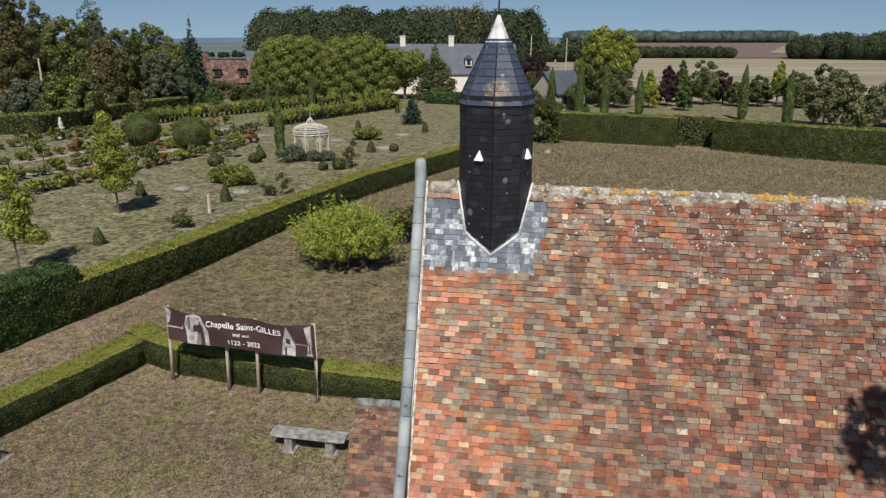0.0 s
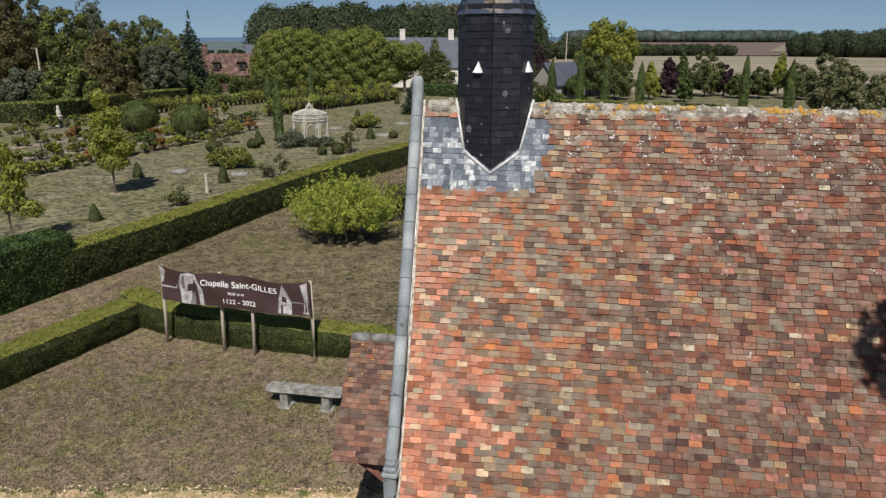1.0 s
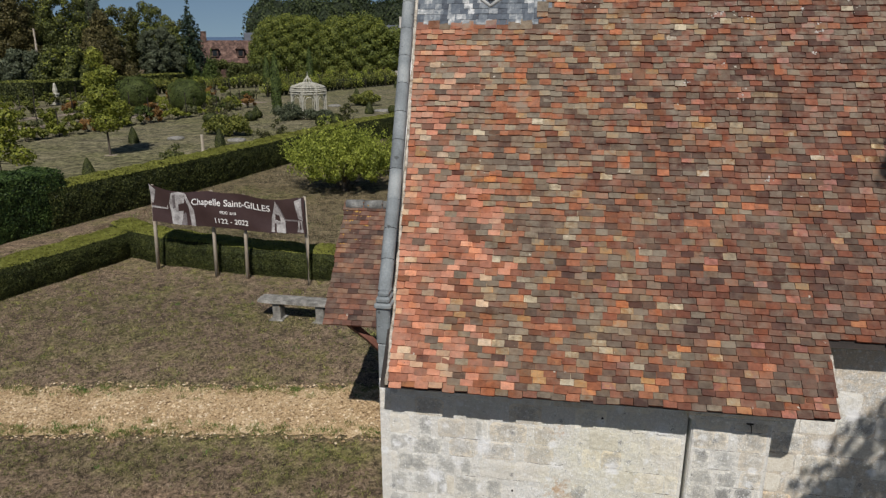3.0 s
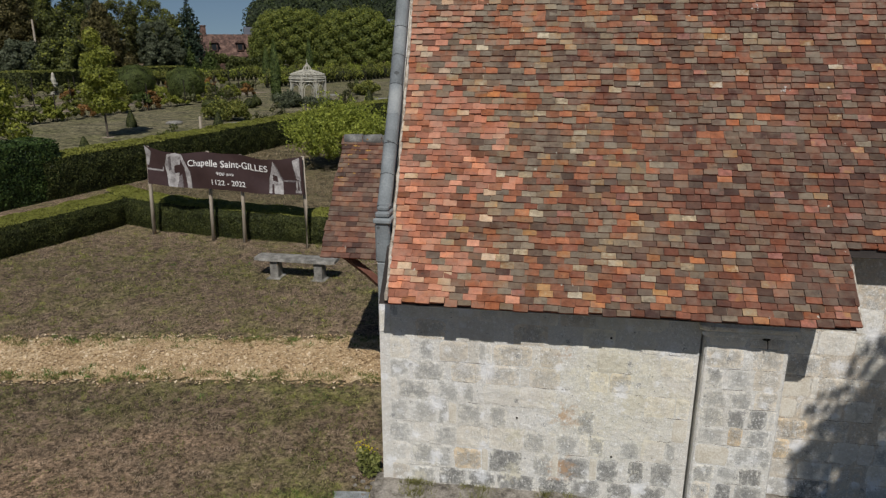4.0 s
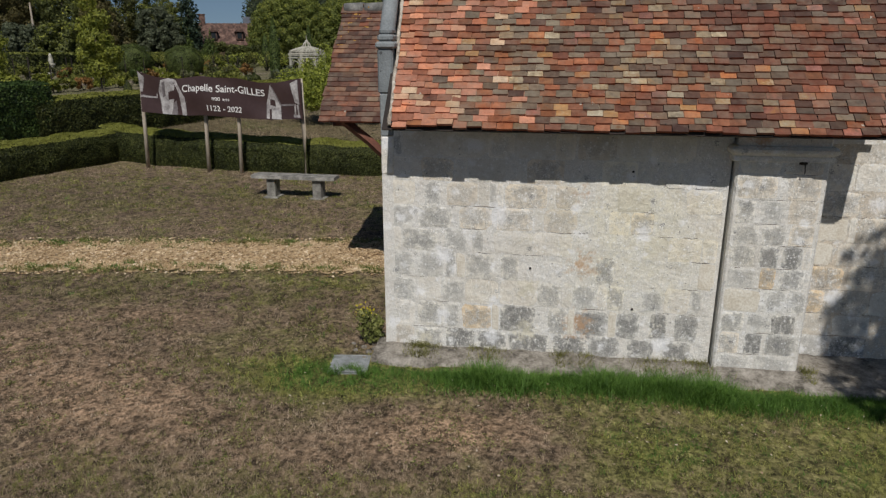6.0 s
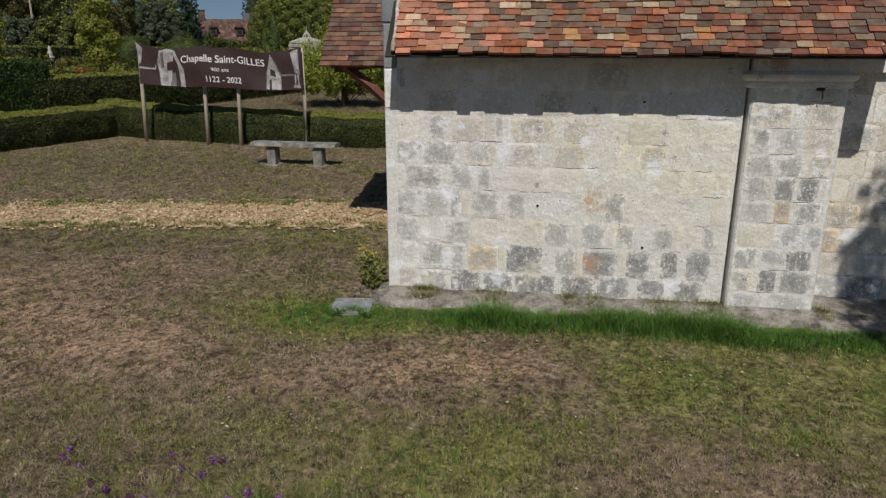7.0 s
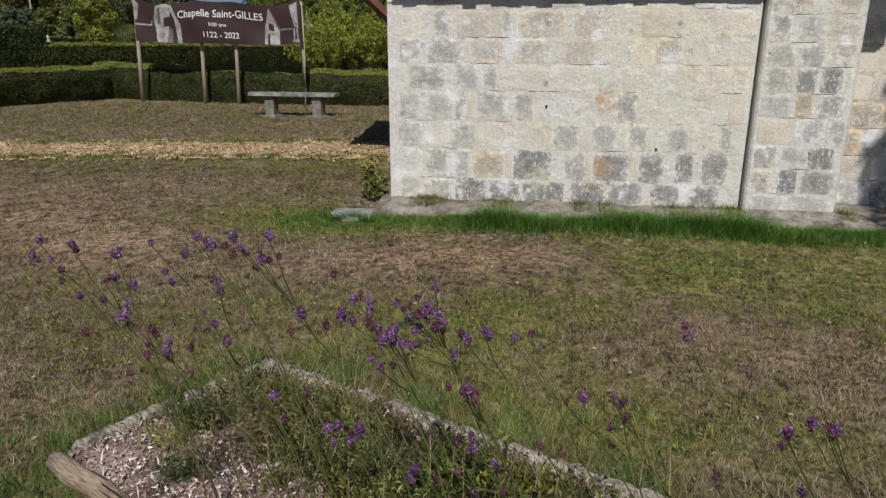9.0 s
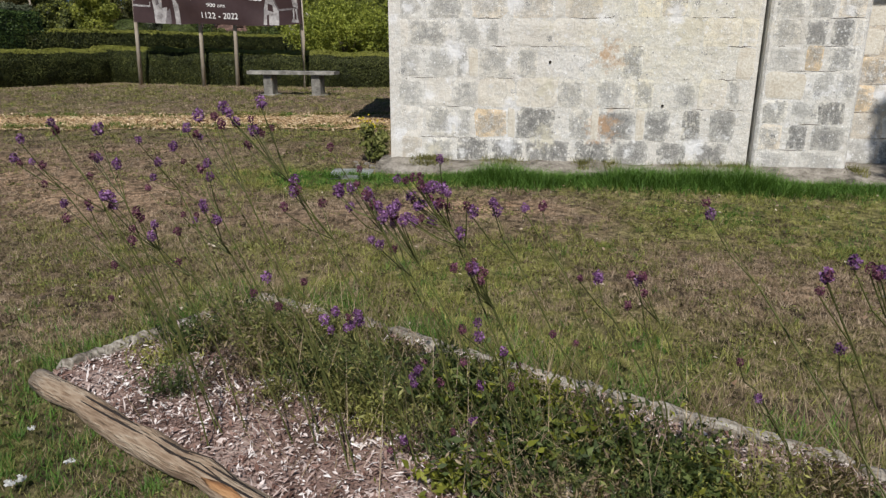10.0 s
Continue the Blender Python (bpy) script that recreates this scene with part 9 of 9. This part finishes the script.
wood("woodland", [(-80, 182), (-60, 185), (-32, 190)], 26, 18.8, L_FARWOOD, "dark wood behind the manor", 0.4, 44, 1, 2600)
wood("woodland", [(-34, 198), (-14, 203)], 16, 19, L_FARWOOD2, "russet wood behind the manor", 0.4, 16, 2, 2600)
wood("woodland", [(-14, 186), (-5, 188)], 8, 18, L_FARWOOD, "dark trees at the wood's end", 0.4, 8, 3, 2600)
wood("woodland", [(-4, 310), (18, 315), (34, 392)], 25, 11.0, L_FARWOOD, "far tree belt beyond the fields", 0.6, 26, 5)
wood("woodland", [(46, 388), (70, 391), (94, 394)], 8, 6.5, L_FARWOOD, "low far tree belt between the fields", 0.5, 26, 4, 700, None, 1.7)
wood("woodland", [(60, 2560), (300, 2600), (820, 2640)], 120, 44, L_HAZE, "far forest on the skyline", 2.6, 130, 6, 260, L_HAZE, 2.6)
wood("woodland", [(126, 386), (150, 372), (210, 330)], 16, 13.8, L_FARWOOD, "dark wood beside the stubble field", 0.5, 44, 7, 1500, None, 1.5)
wood("woodland", [(-230, 330), (-160, 340), (-90, 345)], 60, 3.5, L_FARWOOD, "far trees in the valley", 1.0, 30, 8)
wood("woodland", [(-170, 100), (-110, 96), (-84, 92)], 25, 15, L_GREEN, "trees closing the garden's far corner", 0.5, 22, 9)
hm = MB()
hx = np.linspace(-4200, 4200, 60)
for i, x in enumerate(hx):
    top = 22 + 10 * noise.noise((x * 0.0012, 0, 0)) + 6 * noise.noise((x * 0.004, 2, 0))
    hm.v += [(x, 3600, -20), (x, 3700, top), (x, 4100, -20)]
    if i:
        o = (i - 1) * 3
        hm.f += [(o, o + 3, o + 4, o + 1), (o + 1, o + 4, o + 5, o + 2)]
solo("backdrop_hills", hm, M_HILL, "hills on the far horizon, haze put into their blue", "hills", kind="structure", smooth=True)


# ---- far buildings ----
def house(name, x, y, turn, w, d, hw, hr, wall, roof, label, windows=0, chimneys=(), dormers=0):
    """Ridge along local x; windows on the front; chimneys at shares of the ridge."""
    t = thing(name, (x, y, 0), label, "house")
    t.rotation_euler = (0, 0, radians(turn))
    b = MB()
    pr = [(-d / 2, -0.2), (d / 2, -0.2), (d / 2, hw), (0, hr - 0.15), (-d / 2, hw)]
    b.add([(sx * w / 2, py, pz) for sx in (-1, 1) for py, pz in pr], [(4, 3, 2, 1, 0), (5, 6, 7, 8, 9)] + [(k, (k + 1) % 5, 5 + (k + 1) % 5, 5 + k) for k in range(5)])
    part("wall", b, wall, t)
    for sg in (-1, 1):
        rm = MB()
        e, eo = hw - 0.25, d / 2 + 0.3
        c = [(-w / 2 - 0.25, sg * eo, e), (w / 2 + 0.25, sg * eo, e), (w / 2 + 0.25, 0, hr), (-w / 2 - 0.25, 0, hr)]
        rm.add(c + [(p[0], p[1], p[2] + 0.16) for p in c], [(0, 1, 2, 3), (7, 6, 5, 4), (0, 4, 5, 1), (1, 5, 6, 2), (2, 6, 7, 3), (3, 7, 4, 0)])
        rf = part("roof", rm, roof, t)
        if sg < 0:
            for i in range(dormers):
                dx = (i + 0.5) / dormers * w - w / 2
                zc = hw + (hr - hw) * 0.3
                dm = part("dormer", MB().box(dx - 0.6, dx + 0.6, -d / 2 * 0.95, -d * 0.2, zc - 0.2, zc + 1.1, bevel=0.05), wall, rf)
                gm_ = MB()
                gm_.add([(dx - 0.8, -d / 2 - 0.1, zc + 1.1), (dx + 0.8, -d / 2 - 0.1, zc + 1.1), (dx, -d / 2 - 0.1, zc + 1.8), (dx - 0.8, -d * 0.1, zc + 1.1), (dx + 0.8, -d * 0.1, zc + 1.1), (dx, -d * 0.1, zc + 1.8)], [(0, 1, 2), (5, 4, 3), (0, 2, 5, 3), (1, 4, 5, 2), (0, 3, 4, 1)])
                part("dormer_roof", gm_, roof, rf)
                part("dormer_window", MB().box(dx - 0.36, dx + 0.36, -d / 2 * 0.95 - 0.04, -d / 2 * 0.9, zc, zc + 0.95), M_GLASS, rf)
    for i in range(windows):
        wx = (i + 0.5) / windows * w - w / 2
        wi = part("window", MB().box(wx - 0.5, wx + 0.5, -d / 2 - 0.03, -d / 2 + 0.1, hw * 0.35, hw * 0.75), M_GLASS, t)
        part("frame", MB().box(wx - 0.6, wx + 0.6, -d / 2 - 0.06, -d / 2 + 0.02, hw * 0.35 - 0.1, hw * 0.35), M_RENDER, wi)
    for k in chimneys:
        ch = part("chimney", MB().box(k * w - w / 2 - 0.5, k * w - w / 2 + 0.5, -0.4, 0.4, hr - 0.8, hr + 1.5), wall, t)
        part("chimney_cap", MB().box(k * w - w / 2 - 0.58, k * w - w / 2 + 0.58, -0.48, 0.48, hr + 1.5, hr + 1.65), wall, ch)
    return t


house("brick_house", -55.0, 111.3, 27, 8.5, 6.5, 2.6, 6.0, M_BRICK, M_BRICK, "old red-brick house with weathered tile roof and dormers", 3, (0.06,), 2)
house("slate_house", -53.5, 124.5, 27, 7, 6, 3.6, 7.4, M_RENDER, M_FARSLATE, "pale house with a grey slate roof", 2, ())
house("manor_house", -17.5, 127, 12, 24, 8.5, 3.6, 8.7, M_RENDER, M_FARSLATE, "long pale manor house with slate roof, dormers and chimneys", 5, (0.12, 0.5), 4)
house("cottage", 2.6, 95.5, 48, 6.0, 5.0, 2.5, 5.2, M_FARWALL, M_FARSLATE, "small pale cottage with a slate gable roof", 2, ())
for x, y, h in ((-3.3, 150.9, 10.5), (4.4, 152.1, 10), (-58.1, 68.3, 7.5)):
    pl = thing("pole", (x, y, 0), "thin wooden overhead-line pole", "pole", "poles")
    part("shaft", MB().tube([(0, 0, -0.3), (0.1, 0, h)], [0.14, 0.1], 6), M_WOOD_G, pl)

# ---- tall tree beside the chapel, out of view, whose shade falls on the wall and roof ----
tree("shade_tree", 7.6, -4.8, 11.5, [(-1.5, -0.4, 7.2, 0.55, 0.6, 0.9), (-1.0, -0.2, 8.0, 0.6, 0.6, 0.7), (-0.4, 0.2, 7.2, 0.7, 0.7, 1.1), (0.4, 0.2, 8.2, 1.0, 1.0, 1.2), (-0.9, 1.5, 10.4, 0.55, 0.6, 0.6), (0.4, 1.2, 10.6, 0.9, 0.9, 0.8), (-1.2, 0.0, 6.4, 0.35, 0.4, 0.6), (-1.9, 0.0, 5.5, 0.42, 0.45, 0.4), (-1.3, 0.1, 5.7, 0.5, 0.45, 0.4), (-0.6, 0.0, 5.9, 0.5, 0.45, 0.5), (0.9, 0, 9.6, 1.2, 1.1, 1.0)], 9500, L_GREEN,
     "tall broadleaf tree standing before the chapel's south wall", leaf=0.08, trunk=0.16, clear=0.45, gaps=0.9)
